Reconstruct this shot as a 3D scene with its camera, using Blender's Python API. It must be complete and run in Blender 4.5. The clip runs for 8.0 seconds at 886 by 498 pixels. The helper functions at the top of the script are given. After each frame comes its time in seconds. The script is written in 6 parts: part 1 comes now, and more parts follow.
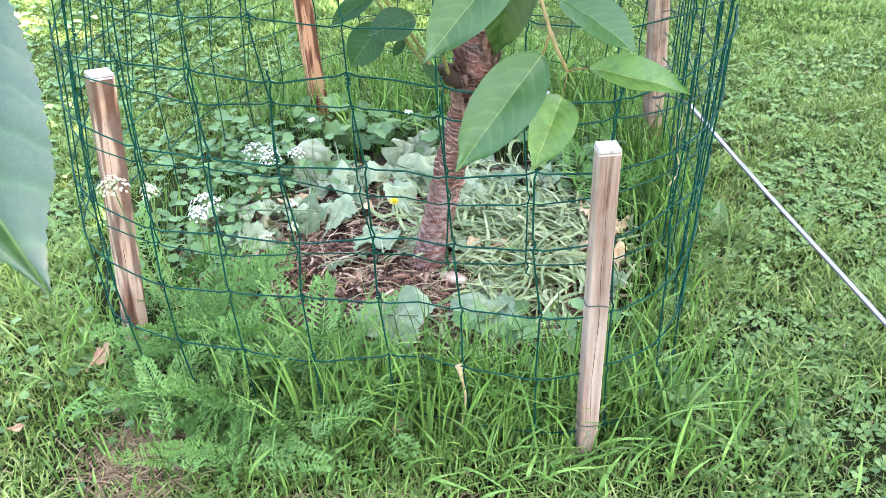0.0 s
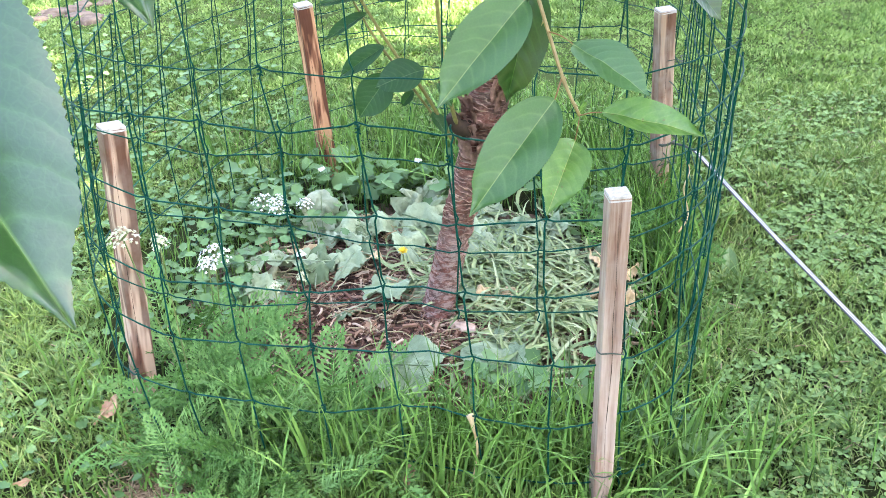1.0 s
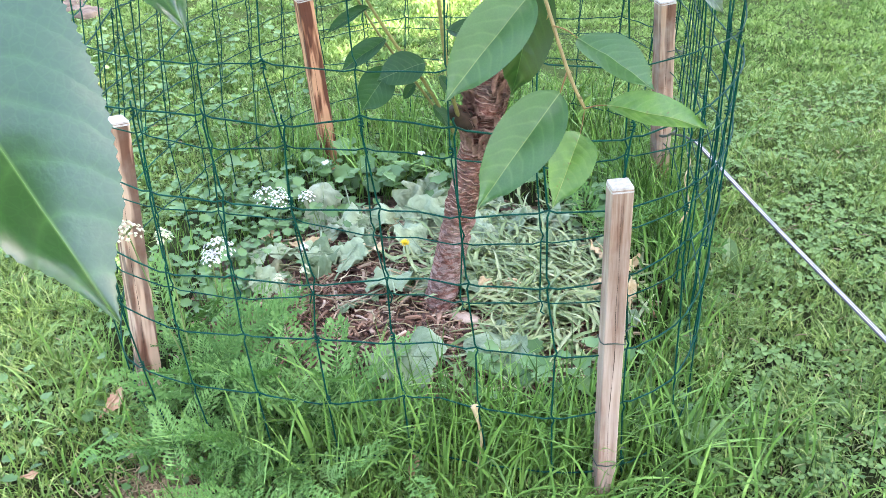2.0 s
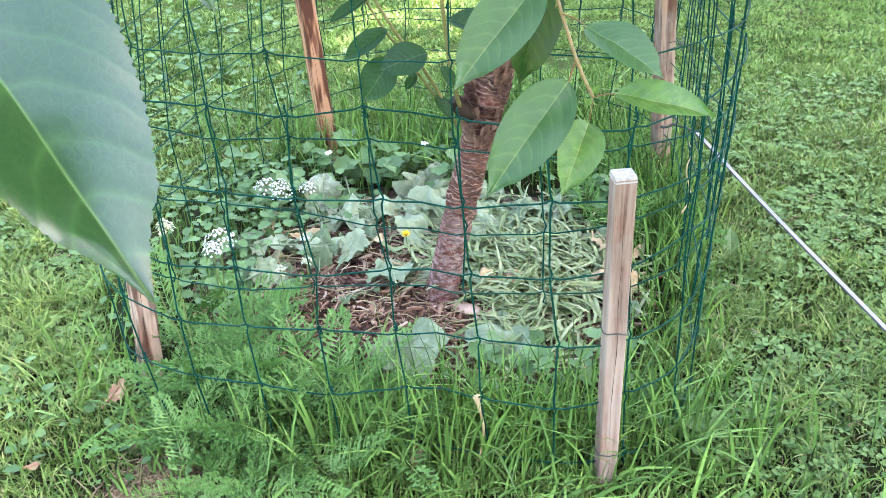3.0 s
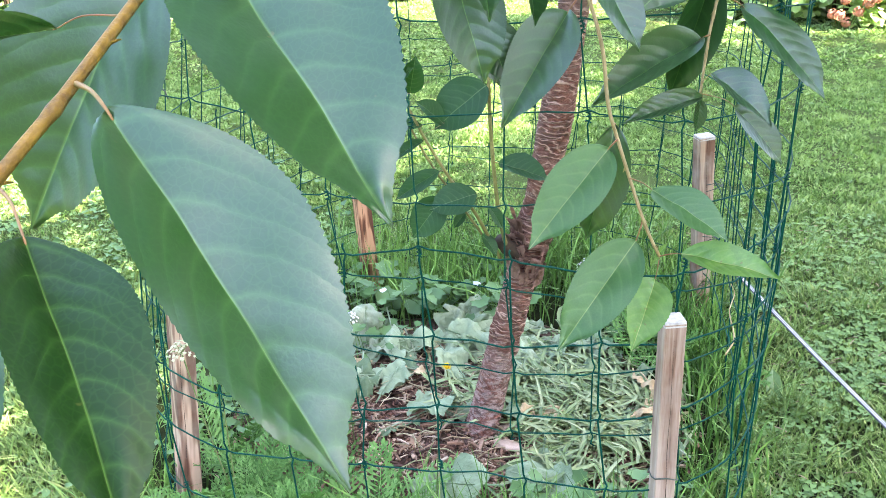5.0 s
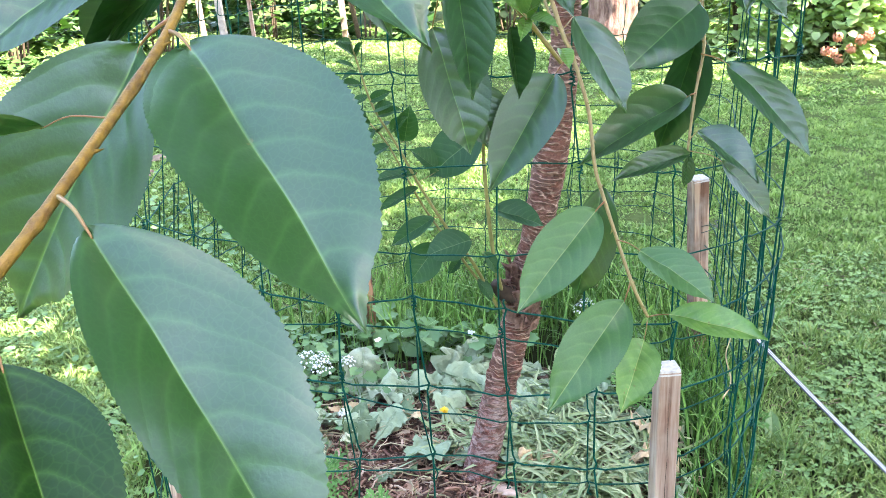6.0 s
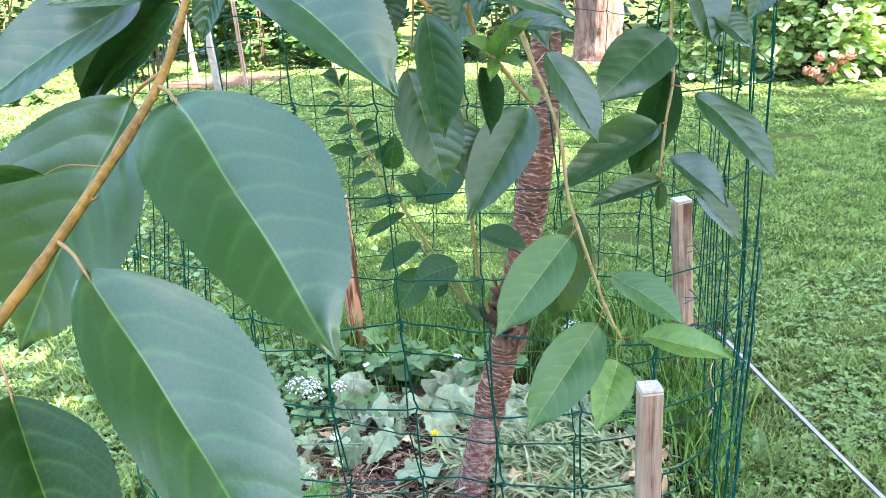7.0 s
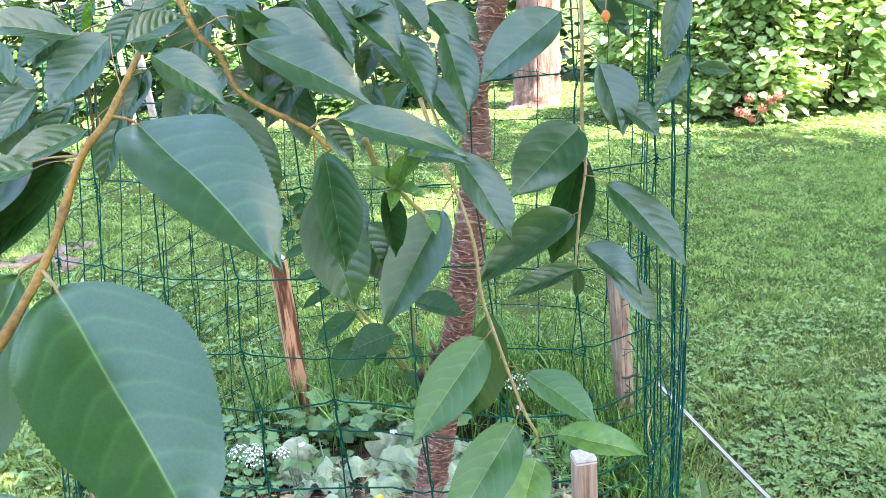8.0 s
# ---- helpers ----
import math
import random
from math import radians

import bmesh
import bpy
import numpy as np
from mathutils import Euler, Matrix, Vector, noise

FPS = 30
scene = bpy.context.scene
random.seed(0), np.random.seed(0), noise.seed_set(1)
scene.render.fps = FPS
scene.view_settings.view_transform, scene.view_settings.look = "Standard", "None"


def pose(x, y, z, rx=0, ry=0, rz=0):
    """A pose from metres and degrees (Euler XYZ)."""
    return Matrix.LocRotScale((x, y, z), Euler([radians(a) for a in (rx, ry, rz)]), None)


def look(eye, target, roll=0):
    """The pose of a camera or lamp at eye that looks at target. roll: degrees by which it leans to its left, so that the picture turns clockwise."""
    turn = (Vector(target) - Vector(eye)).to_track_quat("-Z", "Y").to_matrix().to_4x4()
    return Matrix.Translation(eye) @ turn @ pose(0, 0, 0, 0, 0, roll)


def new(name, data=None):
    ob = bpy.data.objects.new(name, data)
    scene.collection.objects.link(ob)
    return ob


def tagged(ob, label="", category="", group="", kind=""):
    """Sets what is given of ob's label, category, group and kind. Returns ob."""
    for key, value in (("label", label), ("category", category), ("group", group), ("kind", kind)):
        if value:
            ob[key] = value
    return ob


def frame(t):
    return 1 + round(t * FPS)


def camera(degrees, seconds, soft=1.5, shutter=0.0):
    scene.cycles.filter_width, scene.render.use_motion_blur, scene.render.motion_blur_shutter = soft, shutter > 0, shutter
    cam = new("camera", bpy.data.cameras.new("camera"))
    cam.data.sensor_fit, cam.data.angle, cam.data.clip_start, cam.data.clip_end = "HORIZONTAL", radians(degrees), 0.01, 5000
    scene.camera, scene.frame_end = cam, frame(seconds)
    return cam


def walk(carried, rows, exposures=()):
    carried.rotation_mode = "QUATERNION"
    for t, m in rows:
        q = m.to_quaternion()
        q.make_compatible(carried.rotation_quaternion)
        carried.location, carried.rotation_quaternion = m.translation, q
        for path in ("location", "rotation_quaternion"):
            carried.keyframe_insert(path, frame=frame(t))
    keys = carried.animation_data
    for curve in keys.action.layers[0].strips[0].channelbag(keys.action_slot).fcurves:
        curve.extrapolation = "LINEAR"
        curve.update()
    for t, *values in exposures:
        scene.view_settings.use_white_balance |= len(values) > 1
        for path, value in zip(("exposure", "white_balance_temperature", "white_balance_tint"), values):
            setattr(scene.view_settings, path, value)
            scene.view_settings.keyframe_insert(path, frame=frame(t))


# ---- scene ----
cam = camera(53.2, 8.0, soft=0.6)
PATH = [
    (0, look((0.072, -0.008, 1.022), (-0.009, 1.644, -0.079), -2.0)),
    (0.5, look((0.070, -0.007, 1.012), (-0.013, 1.687, -0.043), -2.2)),
    (1, look((0.067, -0.007, 1.017), (-0.028, 1.716, 0.007), -2.7)),
    (1.5, look((0.0635, -0.012, 1.022), (-0.034, 1.709, 0.006), -3.0)),
    (3, look((0.055, -0.015, 1.020), (-0.034, 1.690, -0.022), -3.0)),
    (3.5, look((0.042, -0.021, 1.044), (-0.069, 1.724, 0.073), -3.1)),
    (4, look((0.030, -0.028, 1.047), (-0.098, 1.758, 0.154), -2.8)),
    (4.5, look((0.024, -0.031, 1.043), (-0.119, 1.779, 0.204), -2.3)),
    (6, look((0.034, -0.027, 1.067), (-0.110, 1.834, 0.350), -2.7)),
    (6.5, look((0.028, -0.033, 1.071), (-0.092, 1.836, 0.369), -3.0)),
    (7, look((0.044, -0.049, 1.079), (-0.080, 1.831, 0.409), -3.4)),
    (7.5, look((0.049, -0.053, 1.099), (-0.025, 1.843, 0.467), -3.6)),
    (8, look((0.072, -0.045, 1.126), (0.065, 1.866, 0.533), -4.1)),
]
walk(cam, PATH, exposures=[(0.0, 3.99, 7250, 19.5), (0.5, 3.96, 7220, 19.3), (1.0, 3.89, 7190, 19.0), (3.5, 3.84, 7030, 19.0), (6.5, 3.75, 6840, 18.2), (8.0, 3.70, 6750, 17.5)])

# ---- light ----
TO_SUN = Vector((0.45, -0.20, 0.87)).normalized()
world = bpy.data.worlds.new("sky")
world.use_nodes = True
scene.world = world
wn = world.node_tree.nodes
sky = wn.new("ShaderNodeTexSky")
sky.sky_type, sky.sun_disc = "NISHITA", False
sky.air_density, sky.dust_density, sky.ozone_density = 1.0, 2.0, 1.0
sky.sun_elevation = math.asin(TO_SUN.z)
sky.sun_rotation = math.atan2(TO_SUN.x, TO_SUN.y)
wn["Background"].inputs["Strength"].default_value = 0.125
world.node_tree.links.new(sky.outputs[0], wn["Background"].inputs["Color"])
sun_data = bpy.data.lights.new("sun", "SUN")
sun_data.energy, sun_data.angle, sun_data.color = 4.2, radians(0.6), (1.0, 0.94, 0.82)
sun = new("sun", sun_data)
sun.matrix_world = look((0, 0, 12), Vector((0, 0, 12)) - TO_SUN)


# ---- materials ----
def mat_base(name):
    m = bpy.data.materials.new(name)
    m.use_nodes = True
    nt = m.node_tree
    return m, nt, nt.nodes["Principled BSDF"], nt.nodes["Material Output"]


def nd(nt, kind, **inputs):
    n = nt.nodes.new(kind)
    for k, v in inputs.items():
        n.inputs[k.replace("_", " ")].default_value = v
    return n


def ramp(nt, src, stops):
    r = nt.nodes.new("ShaderNodeValToRGB")
    els = r.color_ramp.elements
    while len(els) < len(stops):
        els.new(0.5)
    for e, (p, c) in zip(els, stops):
        e.position, e.color = p, (*c, 1)
    nt.links.new(src, r.inputs[0])
    return r.outputs[0]


def mixc(nt, fac, a, b, mode="MIX"):
    n = nt.nodes.new("ShaderNodeMix")
    n.data_type, n.blend_type = "RGBA", mode
    for sock, v in ((n.inputs[0], fac), (n.inputs[6], a), (n.inputs[7], b)):
        if isinstance(v, (int, float)):
            sock.default_value = v
        elif isinstance(v, tuple):
            sock.default_value = (*v, 1)
        else:
            nt.links.new(v, sock)
    return n.outputs[2]


def calc(nt, op, a, b=0.0, c=0.0):
    n = nt.nodes.new("ShaderNodeMath")
    n.operation = op
    for sock, v in zip(n.inputs, (a, b, c)):
        if isinstance(v, (int, float)):
            sock.default_value = v
        else:
            nt.links.new(v, sock)
    return n.outputs[0]


def coords(nt, kind="Object", scale=(1, 1, 1)):
    tc = nt.nodes.new("ShaderNodeTexCoord")
    mp = nt.nodes.new("ShaderNodeMapping")
    mp.inputs["Scale"].default_value = scale
    nt.links.new(tc.outputs[kind], mp.inputs[0])
    return mp.outputs[0]


def noise_tex(nt, vec, scale, detail=4.0, rough=0.6):
    n = nd(nt, "ShaderNodeTexNoise", Scale=scale, Detail=detail, Roughness=rough)
    nt.links.new(vec, n.inputs["Vector"])
    return n.outputs["Fac"]


def bump(nt, bsdf, height, strength, dist):
    b = nd(nt, "ShaderNodeBump", Strength=strength, Distance=dist)
    nt.links.new(height, b.inputs["Height"])
    nt.links.new(b.outputs[0], bsdf.inputs["Normal"])
    return b.outputs[0]


def translucent(nt, bsdf, out, colour, amount, normal=None):
    tr = nt.nodes.new("ShaderNodeBsdfTranslucent")
    nt.links.new(colour, tr.inputs["Color"])
    mx = nt.nodes.new("ShaderNodeMixShader")
    mx.inputs[0].default_value = amount
    nt.links.new(bsdf.outputs[0], mx.inputs[1])
    nt.links.new(tr.outputs[0], mx.inputs[2])
    nt.links.new(mx.outputs[0], out.inputs["Surface"])


def island_green(name, stops, rough=0.5, trans=0.3, big=None, gloss=0.3, single=True, mottle=0.0):
    """Blades and small leaves: each its own shade of green, with broad patches over the ground."""
    m, nt, b, out = mat_base(name)
    geo = nt.nodes.new("ShaderNodeNewGeometry")
    v = coords(nt)
    if single:
        shade = geo.outputs["Random Per Island"]
    else:
        # each frond keeps mostly one shade
        oi = nt.nodes.new("ShaderNodeObjectInfo")
        shade = calc(nt, "ADD", calc(nt, "MULTIPLY", oi.outputs["Random"], 0.75), calc(nt, "MULTIPLY", geo.outputs["Random Per Island"], 0.25))
    c = ramp(nt, shade, stops)
    patch = noise_tex(nt, v, 1.7, 3.0)
    c = mixc(nt, ramp(nt, patch, [(0.35, (0, 0, 0)), (0.65, (0.65, 0.65, 0.65))]), c, big or stops[-1][1])
    if mottle:
        # clumps of the darkest tone among the rest
        c = mixc(nt, ramp(nt, noise_tex(nt, v, mottle, 4.0, 0.7), [(0.40, (0.5, 0.5, 0.5)), (0.58, (0, 0, 0))]), c, stops[0][1])
    nt.links.new(c, b.inputs["Base Color"])
    b.inputs["Roughness"].default_value = rough
    b.inputs["Specular IOR Level"].default_value = gloss
    tint = mixc(nt, 1.0, c, (1.0, 1.25, 0.5), "MULTIPLY")
    translucent(nt, b, out, tint, trans)
    return m


def leaf_material(name, dark, light, vein, rough=0.36, trans=0.28, gloss=0.55, blotch=0.0, wax=0.0):
    """A broad leaf with midrib and arched side veins, by its own flat coordinates."""
    m, nt, b, out = mat_base(name)
    uv = nt.nodes.new("ShaderNodeUVMap")
    sep = nt.nodes.new("ShaderNodeSeparateXYZ")
    nt.links.new(uv.outputs[0], sep.inputs[0])
    u, v = sep.outputs[0], calc(nt, "ABSOLUTE", sep.outputs[1])
    oi = nt.nodes.new("ShaderNodeObjectInfo")
    obj = coords(nt)
    n1 = noise_tex(nt, obj, 60.0, 5.0)
    n2 = noise_tex(nt, obj, 500.0, 3.0)
    c = mixc(nt, n1, dark, light)
    c = mixc(nt, calc(nt, "MULTIPLY", oi.outputs["Random"], 0.45), c, (light[0] * 1.15, light[1] * 1.05, light[2] * 0.8))
    # side veins: arcs that climb towards the tip
    ph = calc(nt, "SUBTRACT", calc(nt, "ADD", calc(nt, "MULTIPLY", u, 8.0), calc(nt, "MULTIPLY", n1, 0.5)), calc(nt, "MULTIPLY", calc(nt, "POWER", v, 1.6), 2.7))
    tri = calc(nt, "ABSOLUTE", calc(nt, "SUBTRACT", calc(nt, "FRACT", ph), 0.5))
    side = calc(nt, "POWER", calc(nt, "SUBTRACT", 1.0, calc(nt, "MINIMUM", calc(nt, "MULTIPLY", tri, 5.0), 1.0)), 1.6)
    pillow = calc(nt, "MULTIPLY", calc(nt, "COSINE", calc(nt, "MULTIPLY", ph, 6.28318)), calc(nt, "SUBTRACT", 1.0, v))
    rib = calc(nt, "SUBTRACT", 1.0, calc(nt, "MINIMUM", calc(nt, "MULTIPLY", v, 40.0), 1.0))
    net = nd(nt, "ShaderNodeTexVoronoi", Scale=420.0)
    net.feature = "DISTANCE_TO_EDGE"
    nt.links.new(obj, net.inputs["Vector"])
    netv = calc(nt, "SUBTRACT", 1.0, calc(nt, "MINIMUM", calc(nt, "MULTIPLY", net.outputs["Distance"], 9.0), 1.0))
    c = mixc(nt, calc(nt, "MULTIPLY", side, calc(nt, "MULTIPLY", calc(nt, "SUBTRACT", 1.05, v), 0.27)), c, vein)
    c = mixc(nt, calc(nt, "MULTIPLY", rib, 0.62), c, (vein[0] * 1.9, vein[1] * 1.35, vein[2] * 1.7))
    c = mixc(nt, calc(nt, "MULTIPLY", netv, 0.08), c, vein)
    spots = ramp(nt, noise_tex(nt, obj, 130.0, 2.0), [(0.74, (0, 0, 0)), (0.78, (0.6, 0.6, 0.6))])
    c = mixc(nt, spots, c, (0.16, 0.12, 0.04))
    if blotch:
        c = mixc(nt, ramp(nt, noise_tex(nt, obj, 95.0, 4.0), [(0.45, (0, 0, 0)), (0.62, (blotch, blotch, blotch))]), c, dark)
        c = mixc(nt, ramp(nt, noise_tex(nt, obj, 210.0, 3.0), [(0.66, (0, 0, 0)), (0.72, (blotch, blotch, blotch))]), c, (0.13, 0.075, 0.03))
    nt.links.new(c, b.inputs["Base Color"])
    h = calc(nt, "ADD", calc(nt, "MULTIPLY", side, -0.10), calc(nt, "MULTIPLY", rib, -0.12))
    h = calc(nt, "ADD", h, calc(nt, "MULTIPLY", n2, 0.15))
    h = calc(nt, "ADD", h, calc(nt, "MULTIPLY", n1, 0.5))
    h = calc(nt, "ADD", h, calc(nt, "MULTIPLY", pillow, 0.30))
    bump(nt, b, h, 0.32, 0.0013)
    nt.links.new(calc(nt, "ADD", calc(nt, "MULTIPLY", n1, 0.2), rough - 0.1), b.inputs["Roughness"])
    b.inputs["Specular IOR Level"].default_value = gloss
    b.inputs["Coat Weight"].default_value = wax
    b.inputs["Coat Roughness"].default_value = 0.42
    b.inputs["Coat IOR"].default_value = 1.6
    tint = mixc(nt, 1.0, c, (1.1, 1.5, 0.4), "MULTIPLY")
    translucent(nt, b, out, tint, trans)
    return m


def wood_material(name, streak, tint=(0.88, 0.74, 0.64)):
    """Weathered stake wood; streak: how strongly dark heartwood and pale sapwood run through it."""
    m, nt, b, out = mat_base(name)
    oi = nt.nodes.new("ShaderNodeObjectInfo")
    v = coords(nt, "Object", (60, 60, 3.0))
    add = nt.nodes.new("ShaderNodeVectorMath")
    add.operation = "ADD"
    comb = nt.nodes.new("ShaderNodeCombineXYZ")
    sh = calc(nt, "MULTIPLY", oi.outputs["Random"], 40.0)
    nt.links.new(sh, comb.inputs[0])
    nt.links.new(sh, comb.inputs[2])
    nt.links.new(v, add.inputs[0])
    nt.links.new(comb.outputs[0], add.inputs[1])
    grain = noise_tex(nt, add.outputs[0], 1.6, 6.0, 0.65)
    bend = nt.nodes.new("ShaderNodeVectorMath")
    bend.operation = "MULTIPLY"
    bend.inputs[1].default_value = (1.0, 1.0, 2.4)
    nt.links.new(add.outputs[0], bend.inputs[0])
    wide = noise_tex(nt, bend.outputs[0], 0.45 if streak < 0.5 else 0.80, 2.0)
    c = ramp(nt, grain, [(0.30, (0.06, 0.03, 0.018)), (0.40, (0.24, 0.130, 0.088)), (0.55, (0.37, 0.250, 0.190)), (0.8, (0.50, 0.390, 0.315))])
    c = mixc(nt, ramp(nt, wide, [(0.51, (0, 0, 0)), (0.55, (streak, streak, streak))]), c, (0.115, 0.048, 0.026))
    c = mixc(nt, ramp(nt, wide, [(0.45, (0.9 * streak, 0.9 * streak, 0.9 * streak)), (0.50, (0, 0, 0))]), c, (0.70, 0.57, 0.47))
    if streak > 0.5:
        c = mixc(nt, 1.0, c, tint, "MULTIPLY")
    grey = noise_tex(nt, coords(nt), 14.0, 4.0)
    c = mixc(nt, calc(nt, "MULTIPLY", ramp(nt, grey, [(0.40, (0, 0, 0)), (0.75, (0.8, 0.8, 0.8))]), oi.outputs["Random"]), c, (0.40, 0.35, 0.30))
    nt.links.new(c, b.inputs["Base Color"])
    b.inputs["Roughness"].default_value = 0.8
    bump(nt, b, grain, 0.6, 0.0015)
    return m


def end_grain_material():
    m, nt, b, out = mat_base("sawn_end_grain")
    c = ramp(nt, noise_tex(nt, coords(nt), 160.0, 4.0), [(0.3, (0.34, 0.30, 0.27)), (0.7, (0.58, 0.53, 0.49))])
    nt.links.new(c, b.inputs["Base Color"])
    b.inputs["Roughness"].default_value = 0.9
    return m


def bark_material():
    """Cherry bark: satin red-brown with short pale cross bands, rough and dark in places."""
    m, nt, b, out = mat_base("cherry_bark")
    v = coords(nt)
    n = noise_tex(nt, coords(nt, "Object", (9, 9, 150)), 1.0, 3.0, 0.55)
    # raised pale rings, drawn across the leaning stem
    sep = nt.nodes.new("ShaderNodeSeparateXYZ")
    nt.links.new(v, sep.inputs[0])
    up = calc(nt, "ADD", sep.outputs[2], calc(nt, "MULTIPLY", sep.outputs[0], 0.2))
    ph = calc(nt, "ADD", calc(nt, "MULTIPLY", up, 610.0), calc(nt, "MULTIPLY", noise_tex(nt, coords(nt, "Object", (14, 14, 30)), 1.0, 3.0), 34.0))
    wave = calc(nt, "POWER", calc(nt, "ADD", calc(nt, "MULTIPLY", calc(nt, "COSINE", ph), 0.5), 0.5), 6.0)
    broken = ramp(nt, noise_tex(nt, coords(nt, "Object", (38, 38, 60)), 1.0, 3.0), [(0.38, (0, 0, 0)), (0.54, (1, 1, 1))])
    stem = ramp(nt, calc(nt, "ADD", up, calc(nt, "MULTIPLY", noise_tex(nt, coords(nt, "Object", (20, 20, 12)), 1.0, 3.0), 0.25)), [(0.26, (0.12, 0.12, 0.12)), (0.38, (1, 1, 1))])
    wave = calc(nt, "MULTIPLY", wave, stem)
    ring = calc(nt, "MULTIPLY", wave, broken)
    n2 = noise_tex(nt, coords(nt, "Object", (60, 60, 90)), 1.0, 7.0, 0.74)
    big = noise_tex(nt, coords(nt, "Object", (9, 9, 11)), 1.0, 3.0)
    c = ramp(nt, n2, [(0.32, (0.014, 0.007, 0.005)), (0.43, (0.110, 0.036, 0.023)), (0.54, (0.25, 0.078, 0.050)), (0.70, (0.44, 0.22, 0.16))])
    band = ramp(nt, n, [(0.600, (0, 0, 0)), (0.620, (1, 1, 1)), (0.640, (1, 1, 1)), (0.665, (0, 0, 0))])
    c = mixc(nt, calc(nt, "MULTIPLY", band, ramp(nt, n2, [(0.36, (0, 0, 0)), (0.48, (0.95, 0.95, 0.95))])), c, (0.54, 0.36, 0.28))
    dark = ramp(nt, n, [(0.36, (1, 1, 1)), (0.43, (0, 0, 0))])
    c = mixc(nt, calc(nt, "MULTIPLY", dark, 0.55), c, (0.045, 0.018, 0.013))
    c = mixc(nt, ramp(nt, big, [(0.44, (0, 0, 0)), (0.62, (0.40, 0.40, 0.40))]), c, mixc(nt, n2, (0.09, 0.055, 0.047), (0.50, 0.36, 0.32)))
    c = mixc(nt, calc(nt, "MULTIPLY", calc(nt, "SUBTRACT", stem, wave), 0.24), c, (0.095, 0.022, 0.015))
    # pale papery scales on the rough foot
    scales = ramp(nt, noise_tex(nt, coords(nt, "Object", (70, 70, 130)), 1.0, 5.0, 0.7), [(0.47, (0, 0, 0)), (0.56, (0.75, 0.75, 0.75))])
    c = mixc(nt, calc(nt, "MULTIPLY", scales, calc(nt, "SUBTRACT", 1.1, stem)), c, (0.56, 0.41, 0.36))
    c = mixc(nt, calc(nt, "MULTIPLY", ring, 0.90), c, (0.72, 0.46, 0.36))
    # thin plates that lift at their edges, wider than high
    wob = nd(nt, "ShaderNodeTexNoise", Scale=30.0, Detail=3.0)
    nt.links.new(v, wob.inputs["Vector"])
    shift = nt.nodes.new("ShaderNodeVectorMath")
    shift.operation = "MULTIPLY_ADD"
    shift.inputs[1].default_value = (1.6, 1.6, 3.0)
    nt.links.new(wob.outputs["Color"], shift.inputs[0])
    nt.links.new(coords(nt, "Object", (26, 26, 105)), shift.inputs[2])
    edge = nd(nt, "ShaderNodeTexVoronoi", Scale=1.0)
    edge.feature = "DISTANCE_TO_EDGE"
    cell = nd(nt, "ShaderNodeTexVoronoi", Scale=1.0)
    nt.links.new(shift.outputs[0], edge.inputs["Vector"])
    nt.links.new(shift.outputs[0], cell.inputs["Vector"])
    tone = nt.nodes.new("ShaderNodeSeparateXYZ")
    nt.links.new(cell.outputs["Color"], tone.inputs[0])
    c = mixc(nt, calc(nt, "MULTIPLY", tone.outputs[0], 0.16), c, (0.50, 0.285, 0.225))
    c = mixc(nt, calc(nt, "MULTIPLY", ramp(nt, edge.outputs["Distance"], [(0.02, (1, 1, 1)), (0.07, (0, 0, 0))]), calc(nt, "MULTIPLY", tone.outputs[1], 0.28)), c, (0.05, 0.02, 0.015))
    nt.links.new(c, b.inputs["Base Color"])
    b.inputs["Roughness"].default_value = 0.65
    b.inputs["Specular IOR Level"].default_value = 0.2
    lift = calc(nt, "MINIMUM", calc(nt, "MULTIPLY", edge.outputs["Distance"], 4.0), 1.0)
    h = calc(nt, "ADD", calc(nt, "ADD", calc(nt, "MULTIPLY", band, 0.5), calc(nt, "MULTIPLY", ring, 0.35)), calc(nt, "ADD", calc(nt, "MULTIPLY", lift, 0.10), n2))
    bump(nt, b, h, 1.0, 0.011)
    return m


def plain_noise(name, a, c2, scale=40.0, rough=0.7, bump_d=0.0, metal=0.0, spec=0.4):
    m, nt, b, out = mat_base(name)
    v = coords(nt)
    n = noise_tex(nt, v, scale, 5.0)
    w = noise_tex(nt, v, scale * 0.15, 3.0)
    f = calc(nt, "ADD", calc(nt, "MULTIPLY", n, 0.6), calc(nt, "MULTIPLY", w, 0.4))
    c = ramp(nt, f, [(0.32, a), (0.68, c2)])
    nt.links.new(c, b.inputs["Base Color"])
    b.inputs["Roughness"].default_value, b.inputs["Metallic"].default_value = rough, metal
    b.inputs["Specular IOR Level"].default_value = spec
    if bump_d:
        bump(nt, b, n, 0.8, bump_d)
    return m


def island_noise(name, stops, rough=0.8, bump_d=0.001, trans=0.0):
    m, nt, b, out = mat_base(name)
    geo = nt.nodes.new("ShaderNodeNewGeometry")
    oi = nt.nodes.new("ShaderNodeObjectInfo")
    r = calc(nt, "FRACT", calc(nt, "ADD", geo.outputs["Random Per Island"], oi.outputs["Random"]))
    c = ramp(nt, r, stops)
    n = noise_tex(nt, coords(nt), 90.0, 5.0)
    c = mixc(nt, calc(nt, "MULTIPLY", n, 0.6), c, mixc(nt, 1.0, c, (0.45, 0.42, 0.38), "MULTIPLY"))
    nt.links.new(c, b.inputs["Base Color"])
    b.inputs["Roughness"].default_value = rough
    bump(nt, b, n, 0.7, bump_d)
    if trans:
        translucent(nt, b, out, c, trans)
    return m


